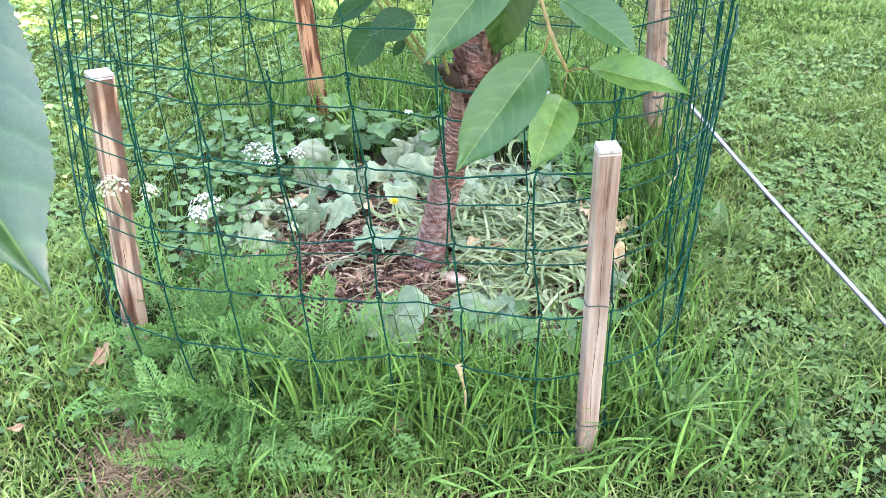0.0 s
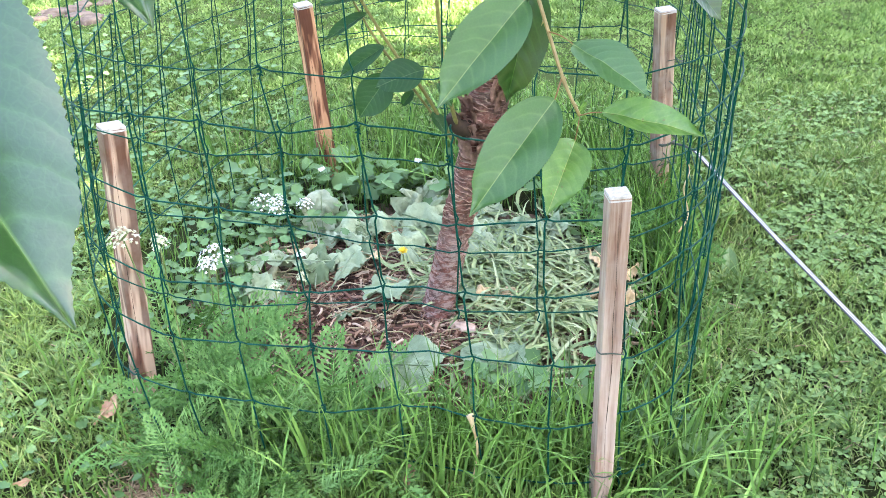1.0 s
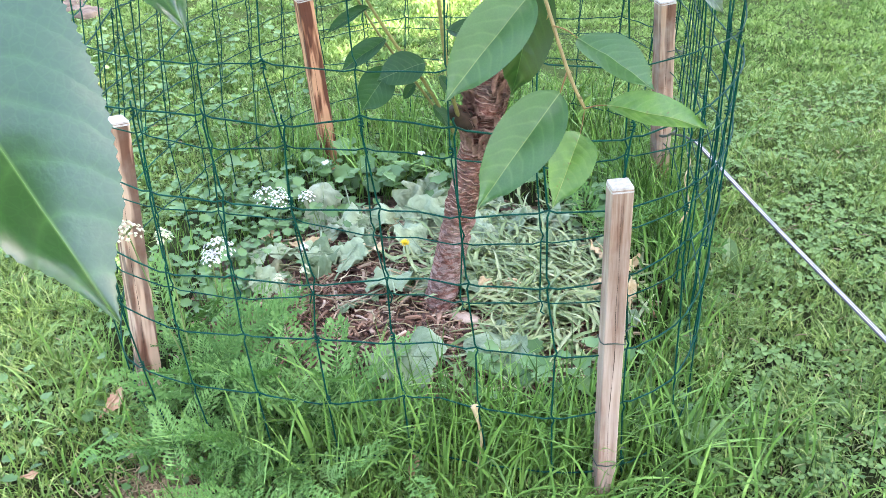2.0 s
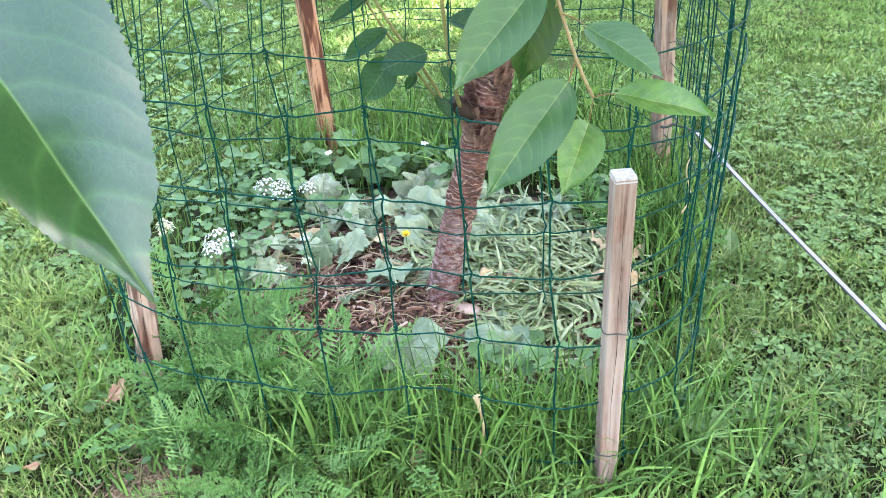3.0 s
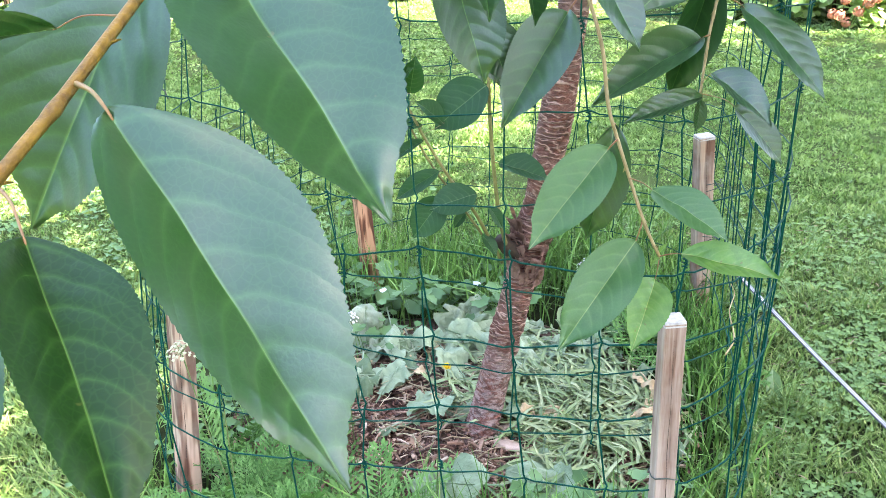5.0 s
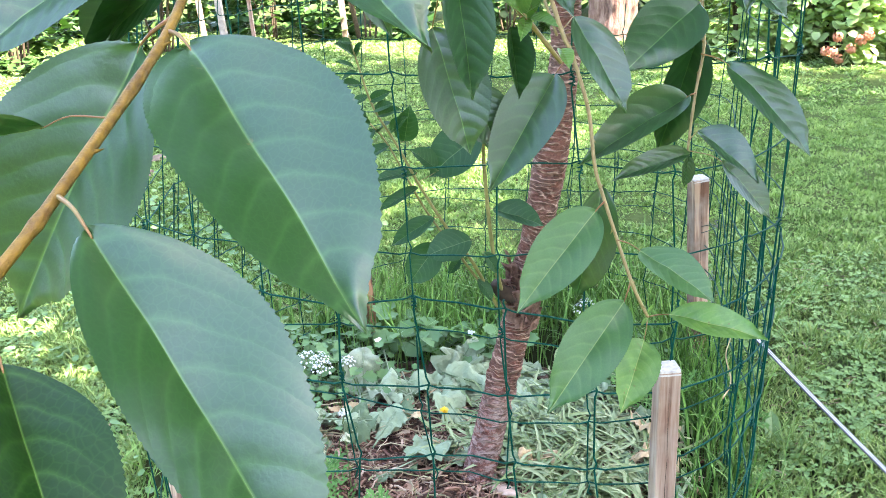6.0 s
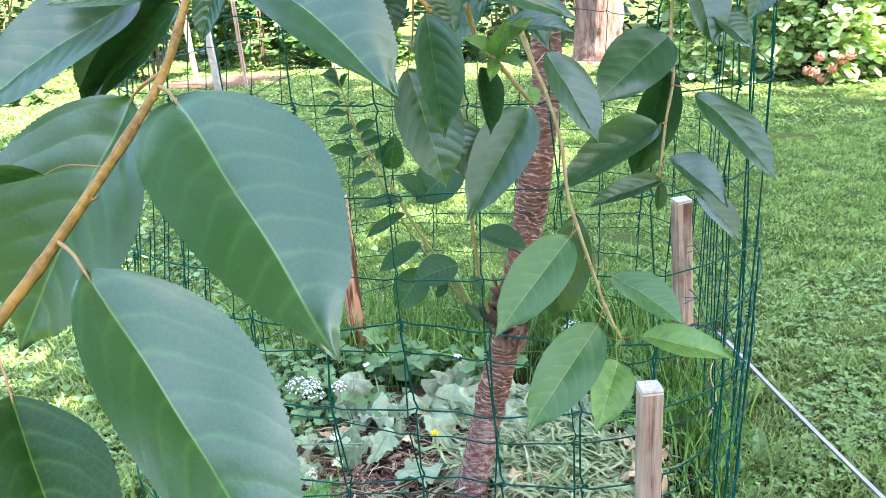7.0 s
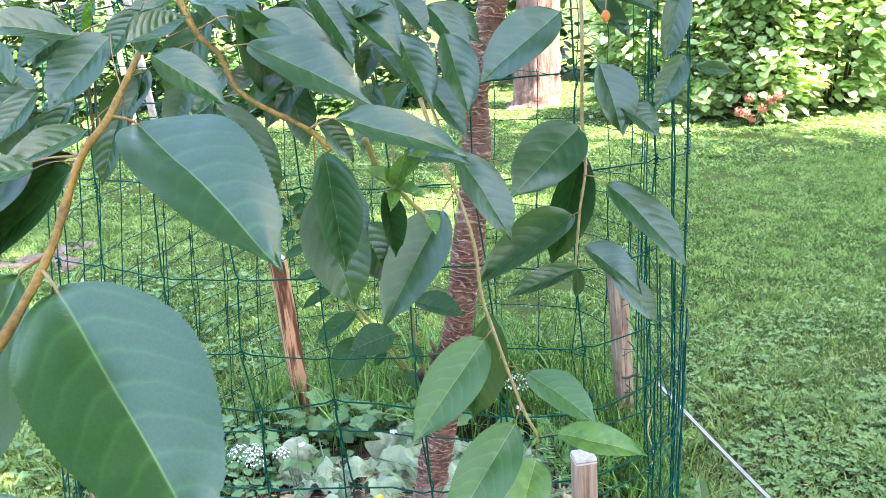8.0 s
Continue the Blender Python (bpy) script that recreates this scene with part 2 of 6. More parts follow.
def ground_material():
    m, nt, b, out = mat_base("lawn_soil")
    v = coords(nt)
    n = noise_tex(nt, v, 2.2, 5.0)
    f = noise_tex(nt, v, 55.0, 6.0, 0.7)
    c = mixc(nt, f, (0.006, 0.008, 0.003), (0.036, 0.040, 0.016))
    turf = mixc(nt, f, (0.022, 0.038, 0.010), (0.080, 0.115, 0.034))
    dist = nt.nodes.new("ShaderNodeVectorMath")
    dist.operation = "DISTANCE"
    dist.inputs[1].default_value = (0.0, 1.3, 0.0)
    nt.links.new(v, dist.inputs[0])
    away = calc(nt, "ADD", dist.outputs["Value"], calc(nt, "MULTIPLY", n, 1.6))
    # light turf under the lawn; soil round the bed darkened as shade between blades
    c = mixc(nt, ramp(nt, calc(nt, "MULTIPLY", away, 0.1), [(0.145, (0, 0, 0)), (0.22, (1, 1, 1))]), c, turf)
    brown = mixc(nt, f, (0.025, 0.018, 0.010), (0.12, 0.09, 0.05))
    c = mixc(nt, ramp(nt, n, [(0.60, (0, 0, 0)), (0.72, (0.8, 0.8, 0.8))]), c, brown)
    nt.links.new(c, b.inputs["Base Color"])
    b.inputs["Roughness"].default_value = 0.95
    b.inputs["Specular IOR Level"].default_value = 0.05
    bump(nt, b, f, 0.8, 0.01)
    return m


def striped_strap():
    m, nt, b, out = mat_base("striped_webbing")
    uv = nt.nodes.new("ShaderNodeUVMap")
    sep = nt.nodes.new("ShaderNodeSeparateXYZ")
    nt.links.new(uv.outputs[0], sep.inputs[0])
    st = calc(nt, "ABSOLUTE", calc(nt, "SUBTRACT", sep.outputs[1], 0.5))
    c = ramp(nt, st, [(0.0, (0.02, 0.02, 0.025)), (0.08, (0.02, 0.02, 0.025)), (0.11, (0.6, 0.6, 0.62)), (0.21, (0.6, 0.6, 0.62)), (0.235, (0.02, 0.02, 0.025))])
    weave = noise_tex(nt, coords(nt, "Object", (1, 1, 1)), 900.0, 2.0)
    nt.links.new(mixc(nt, calc(nt, "MULTIPLY", weave, 0.3), c, (0.25, 0.25, 0.27)), b.inputs["Base Color"])
    b.inputs["Roughness"].default_value = 0.7
    bump(nt, b, weave, 0.4, 0.0006)
    return m


M_LEAF = leaf_material("cherry_leaf_green", (0.0055, 0.037, 0.0070), (0.0135, 0.061, 0.0130), (0.070, 0.180, 0.045), 0.35, 0.06, 0.80, wax=0.0)
M_LEAF_DEEP = leaf_material("deep_green_cherry_leaf", (0.0035, 0.022, 0.0020), (0.0085, 0.040, 0.0040), (0.055, 0.150, 0.025), 0.46, 0.08, 0.24)
M_LEAF_MID = leaf_material("light_cherry_leaf", (0.024, 0.085, 0.022), (0.052, 0.140, 0.040), (0.16, 0.27, 0.10), 0.42, 0.20, 0.6, wax=0.1)
M_DOCK = leaf_material("dock_leaf_green", (0.07, 0.15, 0.05), (0.12, 0.21, 0.08), (0.20, 0.30, 0.12), 0.5, 0.25)
M_LEAF_DARK = leaf_material("dark_cherry_leaf", (0.008, 0.042, 0.012), (0.020, 0.074, 0.022), (0.08, 0.16, 0.06), 0.5, 0.22, 0.3)
M_LEAF_YOUNG = leaf_material("young_cherry_leaf", (0.055, 0.140, 0.028), (0.135, 0.255, 0.055), (0.26, 0.36, 0.13), 0.40, 0.22, blotch=0.55)
M_TWIG = plain_noise("twig_bark", (0.075, 0.036, 0.006), (0.28, 0.165, 0.020), 300.0, 0.55, 0.0010)
M_TWIG_TAN = plain_noise("tan_twig_bark", (0.18, 0.125, 0.045), (0.32, 0.235, 0.10), 160.0, 0.5, 0.0004)
M_SHOOT = plain_noise("olive_shoot_bark", (0.13, 0.115, 0.035), (0.25, 0.215, 0.075), 160.0, 0.5, 0.0004)
M_GREEN_STEM = plain_noise("green_stem", (0.10, 0.15, 0.04), (0.20, 0.24, 0.08), 120.0, 0.55)
M_PETIOLE = plain_noise("petiole", (0.22, 0.06, 0.035), (0.24, 0.20, 0.06), 90.0, 0.5)
M_BARK = bark_material()
M_FLAKE = plain_noise("lifted_bark_flake", (0.085, 0.030, 0.020), (0.54, 0.31, 0.22), 75.0, 0.75, 0.004)
M_WOOD = wood_material("weathered_stake_wood", 0.18)
M_WOOD_STREAKED = wood_material("streaked_stake_wood", 0.85)
M_WOOD_RED = wood_material("reddish_stake_wood", 0.95, (0.90, 0.56, 0.38))
M_WOOD_BROWN = wood_material("brown_stake_wood", 0.55, (0.80, 0.66, 0.54))
M_END = end_grain_material()
M_WIRE = plain_noise("green_plastic_coated_wire", (0.0, 0.031, 0.022), (0.0, 0.068, 0.048), 300.0, 0.55, 0.0, 0.0, 0.10)
M_TIE = plain_noise("dark_tie_wire", (0.03, 0.05, 0.04), (0.07, 0.08, 0.06), 300.0, 0.45)
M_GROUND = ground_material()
M_GRASS = island_green("lawn_blades", [(0.0, (0.028, 0.070, 0.010)), (0.4, (0.175, 0.295, 0.072)), (0.85, (0.32, 0.43, 0.150)), (1.0, (0.40, 0.39, 0.19))], 0.5, 0.06, (0.25, 0.36, 0.098), 0.15, mottle=16.0)
M_LAWN_FAR = island_green("far_lawn_blades", [(0.0, (0.045, 0.105, 0.026)), (0.5, (0.185, 0.305, 0.105)), (1.0, (0.330, 0.440, 0.185))], 0.8, 0.28, (0.32, 0.43, 0.165), 0.1, mottle=11.0)
M_TALL = island_green("tall_grass_blades", [(0.0, (0.004, 0.018, 0.002)), (0.45, (0.046, 0.135, 0.020)), (1.0, (0.20, 0.365, 0.085))], 0.42, 0.04, None, 0.2)
M_CLOVER = island_green("clover_leaflets", [(0.0, (0.050, 0.115, 0.030)), (0.4, (0.105, 0.195, 0.058)), (1.0, (0.165, 0.270, 0.090))], 0.6, 0.08, (0.150, 0.255, 0.070), 0.2)
M_YARROW = island_green("yarrow_fronds", [(0.0, (0.007, 0.028, 0.006)), (0.38, (0.085, 0.205, 0.058)), (0.85, (0.25, 0.43, 0.145))], 0.55, 0.10, (0.10, 0.22, 0.055), 0.1, False)
M_WEED = island_green("weed_leaves", [(0.0, (0.035, 0.095, 0.028)), (0.6, (0.075, 0.165, 0.05)), (1.0, (0.14, 0.25, 0.09))], 0.5, 0.08, None, 0.25)
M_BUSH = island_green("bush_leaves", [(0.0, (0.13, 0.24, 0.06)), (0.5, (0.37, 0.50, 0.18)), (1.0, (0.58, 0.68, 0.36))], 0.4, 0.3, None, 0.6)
M_CROWN = island_green("crown_leaves", [(0.0, (0.02, 0.07, 0.018)), (0.6, (0.04, 0.11, 0.028)), (1.0, (0.07, 0.16, 0.045))], 0.4, 0.2)
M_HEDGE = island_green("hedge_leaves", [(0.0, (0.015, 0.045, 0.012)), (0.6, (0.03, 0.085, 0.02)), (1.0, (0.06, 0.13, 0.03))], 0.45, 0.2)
M_WILT = island_noise("wilted_leaf", [(0.0, (0.11, 0.18, 0.075)), (0.5, (0.22, 0.30, 0.155)), (0.85, (0.33, 0.39, 0.25)), (1.0, (0.33, 0.32, 0.17))], 0.6, 0.005, 0.05)
M_WILT_PALE = island_noise("pale_wilted_leaf", [(0.0, (0.22, 0.31, 0.165)), (1.0, (0.36, 0.45, 0.265))], 0.6, 0.006, 0.05)
M_CUT = island_noise("cut_grass", [(0.0, (0.13, 0.205, 0.055)), (0.5, (0.25, 0.335, 0.125)), (1.0, (0.43, 0.48, 0.235))], 0.55, 0.0006, 0.04)
M_DEBRIS = island_noise("brown_debris", [(0.0, (0.040, 0.018, 0.011)), (0.35, (0.165, 0.072, 0.044)), (0.70, (0.33, 0.185, 0.115)), (1.0, (0.62, 0.47, 0.34))], 0.85, 0.002)
M_SOIL = plain_noise("bed_soil", (0.030, 0.018, 0.012), (0.19, 0.115, 0.075), 70.0, 0.95, 0.012)
M_PALEWOOD = plain_noise("pale_wood_chip", (0.36, 0.23, 0.16), (0.64, 0.48, 0.37), 70.0, 0.8, 0.002)
M_DRY = plain_noise("dry_leaf", (0.28, 0.15, 0.08), (0.52, 0.34, 0.22), 60.0, 0.75, 0.002)
M_HUSK = plain_noise("straw_husk", (0.34, 0.22, 0.10), (0.62, 0.48, 0.28), 60.0, 0.7, 0.002)
M_PETAL = plain_noise("white_petals", (0.50, 0.52, 0.47), (0.68, 0.68, 0.64), 200.0, 0.7)
M_CREAM = plain_noise("cream_petals", (0.30, 0.33, 0.17), (0.58, 0.57, 0.40), 200.0, 0.7)
M_YELLOW = plain_noise("yellow_petals", (0.72, 0.50, 0.02), (0.85, 0.66, 0.05), 200.0, 0.6)
M_ORANGE = plain_noise("faded_orange_petals", (0.42, 0.14, 0.07), (0.62, 0.30, 0.18), 60.0, 0.7)


def furrowed_bark():
    """Old pale bark in long rough plates with dark furrows."""
    m, nt, b, out = mat_base("pale_furrowed_bark")
    f = noise_tex(nt, coords(nt, "Object", (22, 22, 4)), 1.0, 6.0, 0.7)
    w = noise_tex(nt, coords(nt), 5.0, 3.0)
    c = ramp(nt, f, [(0.36, (0.07, 0.035, 0.028)), (0.46, (0.20, 0.105, 0.080)), (0.66, (0.42, 0.275, 0.225))])
    c = mixc(nt, ramp(nt, w, [(0.45, (0, 0, 0)), (0.62, (0.5, 0.5, 0.5))]), c, (0.22, 0.12, 0.095))
    nt.links.new(c, b.inputs["Base Color"])
    b.inputs["Roughness"].default_value = 0.9
    bump(nt, b, f, 1.0, 0.03)
    return m


M_PALEBARK = furrowed_bark()
M_FRUIT = plain_noise("orange_fruit_skin", (0.50, 0.09, 0.02), (0.70, 0.24, 0.05), 400.0, 0.5)
M_STEM = plain_noise("shrub_stem_bark", (0.045, 0.030, 0.018), (0.14, 0.10, 0.06), 60.0, 0.8, 0.002)
M_OLDWOOD = plain_noise("grey_old_wood", (0.17, 0.15, 0.13), (0.40, 0.365, 0.33), 30.0, 0.85, 0.003)
M_THATCH = island_noise("dry_thatch", [(0.0, (0.10, 0.065, 0.035)), (0.5, (0.24, 0.17, 0.10)), (1.0, (0.42, 0.33, 0.20))], 0.8, 0.0006)
M_STRAW = island_noise("bed_straw", [(0.0, (0.20, 0.12, 0.065)), (0.4, (0.42, 0.30, 0.175)), (0.7, (0.36, 0.38, 0.17)), (1.0, (0.60, 0.48, 0.32))], 0.75, 0.0006)
M_STRAP = striped_strap()
M_STONE = plain_noise("weathered_stone", (0.07, 0.05, 0.035), (0.21, 0.16, 0.115), 25.0, 0.9, 0.008)


# ---- builders ----
def finish(bm, name, mat, smooth=True):
    me = bpy.data.meshes.new(name)
    bm.to_mesh(me)
    bm.free()
    for m in (mat if isinstance(mat, (list, tuple)) else [mat]):
        me.materials.append(m)
    if smooth:
        me.polygons.foreach_set("use_smooth", [True] * len(me.polygons))
    return me


def part(name, bm, mat, parent, label="", smooth=True):
    ob = new(name, finish(bm, name, mat, smooth))
    if parent is not None:
        ob.parent = parent
    return tagged(ob, label)


def thing(name, label, category, at=(0, 0, 0), group="", kind=""):
    ob = new(name)
    ob.location = at
    return tagged(ob, label, category, group, kind)


def raw_mesh(name, verts, faces, mat, smooth=True):
    me = bpy.data.meshes.new(name)
    me.from_pydata(verts, [], faces)
    me.materials.append(mat)
    if smooth:
        me.polygons.foreach_set("use_smooth", [True] * len(me.polygons))
    me.update()
    return me


def glide(points, steps):
    """A smooth line through the points (Catmull-Rom)."""
    p = [Vector(q) for q in points]
    p = [p[0] * 2 - p[1]] + p + [p[-1] * 2 - p[-2]]
    out = []
    for i in range(1, len(p) - 2):
        a, b, c, d = p[i - 1:i + 3]
        for k in range(steps):
            t = k / steps
            out.append(0.5 * (2 * b + (c - a) * t + (2 * a - 5 * b + 4 * c - d) * t * t + (3 * b - a - 3 * c + d) * t ** 3))
    out.append(p[-2])
    return out


def tube(bm, pts, radius, sides=6, closed=False, cap=True, shape=None):
    """Sweeps a ring along pts. radius: a number, or a function of 0..1; shape(k, s): scales the ring at ring s, corner angle k."""
    n = len(pts)
    rings, prev = [], None
    for i, p in enumerate(pts):
        a = pts[(i - 1) % n] if (closed or i) else p
        b = pts[(i + 1) % n] if (closed or i < n - 1) else p
        d = (b - a).normalized()
        if prev is None:
            prev = d.orthogonal()
        prev = (prev - d * prev.dot(d)).normalized()
        side = d.cross(prev)
        s = i / max(1, n - 1)
        r = radius(s) if callable(radius) else radius
        ring = []
        for k in range(sides):
            ang = 2 * math.pi * k / sides
            rr = r * (shape(ang, s) if shape else 1)
            ring.append(bm.verts.new(p + (prev * math.cos(ang) + side * math.sin(ang)) * rr))
        rings.append(ring)
    for i in range(n if closed else n - 1):
        r0, r1 = rings[i], rings[(i + 1) % n]
        for k in range(sides):
            bm.faces.new((r0[k], r0[(k + 1) % sides], r1[(k + 1) % sides], r1[k]))
    if cap and not closed:
        bm.faces.new(rings[0][::-1])
        bm.faces.new(rings[-1])
    return rings


def basis(x, up):
    """Axes for a thing that points along x and faces up as far as it can."""
    x = x.normalized()
    z = (up - x * up.dot(x)).normalized()
    return Matrix((x, z.cross(x), z)).transposed()


def leaf_bm(length, width, fold, bend, seed, rows=22, cols=4, teeth=True, stalk=None, slim=1.0):
    """A toothed, pointed oval leaf along +x, faces +z, folded along the midrib; stalk: where its stalk begins, in its own axes."""
    rnd = random.Random(seed)
    bm = bmesh.new()
    uvl = bm.loops.layers.uv.new("UVMap")
    coord = {}
    half = width / 2
    wob = rnd.uniform(0, 6.28)
    grid = []
    for i in range(rows + 1):
        u = i / rows
        w = half * (math.sin(math.pi * u ** 0.88) ** 0.70) * (1.0 - 0.12 * u ** 3)
        if i == 0:
            w = half * 0.03
        if u > 0.84:
            w *= 1 - 0.62 * ((u - 0.84) / 0.16) ** 0.7
        row = []
        for j in range(-cols, cols + 1):
            v = j / cols
            ww = w
            if teeth and abs(j) == cols and 0 < i < rows:
                ww *= 1 + (0.013 if i % 2 else -0.013)
            y = ww * v * (slim if v < 0 else 1.0)
            x = length * (u + (0.005 if teeth and abs(j) == cols and i % 2 else 0))
            z = abs(y) * math.tan(radians(fold)) - bend * length * u * u
            z += 0.013 * length * math.sin(u * 9 + v * 2.6 + wob) * abs(v) ** 1.2 + 0.02 * length * noise.noise((u * 4 + wob, v * 2.2, wob))
            z += 0.0011 * length * math.cos((u * 9 - abs(v) * 3.4) * 2 * math.pi) * (1 - abs(v)) * abs(v) * 2
            y *= math.cos(radians(fold))
            vert = bm.verts.new((x, y, z))
            coord[vert] = (u, v * w / half)
            row.append(vert)
        grid.append(row)
    for i in range(rows):
        for j in range(2 * cols):
            f = bm.faces.new((grid[i][j], grid[i + 1][j], grid[i + 1][j + 1], grid[i][j + 1]))
            for lp in f.loops:
                lp[uvl].uv = coord[lp.vert]
    # the midrib is a crease
    for i in range(rows):
        bm.edges.get((grid[i][cols], grid[i + 1][cols])).smooth = False
    if stalk is not None:
        s = Vector(stalk)
        mid = s * 0.45 + Vector((0, 0, s.length * 0.08))
        first = len(bm.faces)
        tube(bm, glide([s, mid, Vector((-length * 0.005, 0, 0.0)), Vector((length * 0.03, 0, -0.0004))], 5), lambda t: length * (0.0078 - 0.0050 * t), 6)
        bm.faces.ensure_lookup_table()
        for f in bm.faces[first:]:
            f.material_index = 1
    return bm


LEAF_SEED = [0]
LIMB_LINES = []
UP_REF = Vector((0.18, -0.62, 0.76))


def cherry_leaf(limb, base, tip, wide, roll=0, fold=25, bend=0.1, node=None, tone=0.0, green=None, slim=1.0):
    """A leaf under a limb, from base to tip, on a stalk from the limb at node."""
    LEAF_SEED[0] += 1
    base, tip = Vector(base), Vector(tip)
    length = (tip - base).length
    # the bend drops the tip along -z of the leaf: aim so that the tip meets its place
    m3 = basis(tip - base, UP_REF) @ Euler((radians(roll), 0, 0)).to_matrix()
    m3 = m3 @ Euler((0, -math.atan(bend), 0)).to_matrix()
    m = Matrix.Translation(base) @ m3.to_4x4()
    if node is None and LIMB_LINES:
        close = min(LIMB_LINES, key=lambda q: (q - base).length)
        node = close if (close - base).length < 0.06 else None
    st = None if node is None else m.inverted() @ Vector(node)
    bm = leaf_bm(length, length * wide, fold, bend, LEAF_SEED[0], rows=100 if length > 0.06 else 44, stalk=st, slim=slim)
    ob = part("leaf", bm, [M_LEAF_YOUNG if tone > 0.3 else (M_LEAF_MID if tone else (green or M_LEAF)), M_PETIOLE], limb, "small yellow-green young cherry leaf" if tone > 0.3 else "")
    ob.matrix_basis = m
    return ob


def branch(name, pts, r0, r1, bark=None):
    bm = bmesh.new()
    line = glide(pts, 8)
    LIMB_LINES.extend(line)
    rnd = random.Random(len(line))
    tube(bm, line, lambda s: (r0 + (r1 - r0) * s) * (1.22 if (int(s * 97) % 14 == 0) else 1.0), 8)
    # small buds along the twig
    for k in range(3, len(line) - 2, 5):
        d = Vector((rnd.uniform(-1, 1), rnd.uniform(-1, 1), rnd.uniform(-1, 1))).normalized()
        t = (line[k + 1] - line[k]).normalized()
        d = (d - t * d.dot(t)).normalized() * 0.6 + t * 0.6
        tube(bm, [line[k], line[k] + d * r0 * 1.6, line[k] + d * r0 * 3.2], lambda s: r0 * (0.65 - 0.6 * s), 5)
    return part(name, bm, bark or M_TWIG, cherry_tree, "slender tan cherry twig with small buds" if bark else "slender golden-brown cherry twig with small buds")


def blades(name, spots, mat, bow=0.5, cuts=((0, 0.8), (0.45, 1.0), (0.8, 0.7))):
    """Grass: spots are rows of x, y, z, height, width, lean direction, lean; cuts: along the blade, how wide it is."""
    s = np.asarray(spots, dtype=float)
    n, m = len(s), len(cuts)
    x, y, z, h, w, a, lean = s.T
    ca, sa = np.cos(a), np.sin(a)
    ang = np.random.RandomState(n).uniform(0, math.pi, n)
    wx, wy = np.cos(ang) * w / 2, np.sin(ang) * w / 2
    V = np.zeros((n, 2 * m + 1, 3))
    for k, (t, wk) in enumerate(cuts + ((1.0, 0.0),)):
        out = lean * h * t ** (1 + bow)
        cx, cy, cz = x + ca * out, y + sa * out, z + h * t * (1 - 0.38 * lean * t ** 1.2)
        V[:, 2 * k] = np.stack((cx - wx * wk, cy - wy * wk, cz), 1)
        if k < m:
            V[:, 2 * k + 1] = np.stack((cx + wx * wk, cy + wy * wk, cz), 1)
    base = np.arange(n)[:, None] * (2 * m + 1)
    quads = np.concatenate([base + [2 * k, 2 * k + 1, 2 * k + 3, 2 * k + 2] for k in range(m - 1)]).tolist()
    tris = (base + [2 * m - 2, 2 * m - 1, 2 * m]).tolist()
    return raw_mesh(name, V.reshape(-1, 3).tolist(), quads + tris, mat)


def tufts(name, spots, mat):
    """Far grass: one slim diamond a blade; rows as for blades."""
    x, y, z, h, w, a, lean = np.asarray(spots, dtype=float).T
    n = len(x)
    ang = np.random.RandomState(n).uniform(0, math.pi, n)
    wx, wy = np.cos(ang) * w / 2, np.sin(ang) * w / 2
    ox, oy, up = np.cos(a) * lean * h, np.sin(a) * lean * h, h * (1.1 - 0.55 * lean)
    mid = np.stack((x + ox * 0.45, y + oy * 0.45, z + up * 0.6), 1)
    side = np.stack((wx, wy, np.zeros(n)), 1)
    V = np.stack((np.stack((x, y, z), 1), mid - side, np.stack((x + ox, y + oy, z + up), 1), mid + side), 1)
    return raw_mesh(name, V.reshape(-1, 3).tolist(), (np.arange(n)[:, None] * 4 + [0, 1, 2, 3]).tolist(), mat)


def leaflets(name, rows, mat, shape=((0, 0), (0.35, 0.42), (0.8, 0.45), (1.0, 0.0), (0.8, -0.45), (0.35, -0.42)), cup=0.25):
    """Many small flat leaves: rows of x, y, z, length, heading, tilt, roll. Each is a folded outline about its midrib."""
    r = np.asarray(rows, dtype=float)
    n, k = len(r), len(shape)
    X, Y, Z, L, hd, tilt, rl = r.T
    sh = np.array(shape)
    lx, ly = sh[:, 0][None] * L[:, None], sh[:, 1][None] * L[:, None]
    lz = np.abs(ly) * cup
    ly2 = ly * np.cos(rl)[:, None] - lz * np.sin(rl)[:, None]
    lz2 = ly * np.sin(rl)[:, None] + lz * np.cos(rl)[:, None]
    fx = lx * np.cos(tilt)[:, None] - lz2 * np.sin(tilt)[:, None]
    fz = lx * np.sin(tilt)[:, None] + lz2 * np.cos(tilt)[:, None]
    gx = fx * np.cos(hd)[:, None] - ly2 * np.sin(hd)[:, None]
    gy = fx * np.sin(hd)[:, None] + ly2 * np.cos(hd)[:, None]
    V = np.stack((X[:, None] + gx, Y[:, None] + gy, Z[:, None] + fz), 2)
    half = k // 2
    base = np.arange(n)[:, None] * k
    up = base + np.arange(0, half + 1)[None]
    dn = base + np.array([0] + list(range(half, k)))[None]
    return raw_mesh(name, V.reshape(-1, 3).tolist(), up.tolist() + dn.tolist(), mat)


def inside_fence(x, y, grow=0.0):
    return ((x + 0.14) / (0.62 + grow)) ** 2 + ((y - 1.60) / (0.63 + grow)) ** 2 < 1


# ---- ground and lawn ----
def ground_height(x, y):
    return 0.006 * math.sin(x * 3.1 + 1) * math.cos(y * 2.3) + 0.004 * math.sin(x * 9 + y * 7)


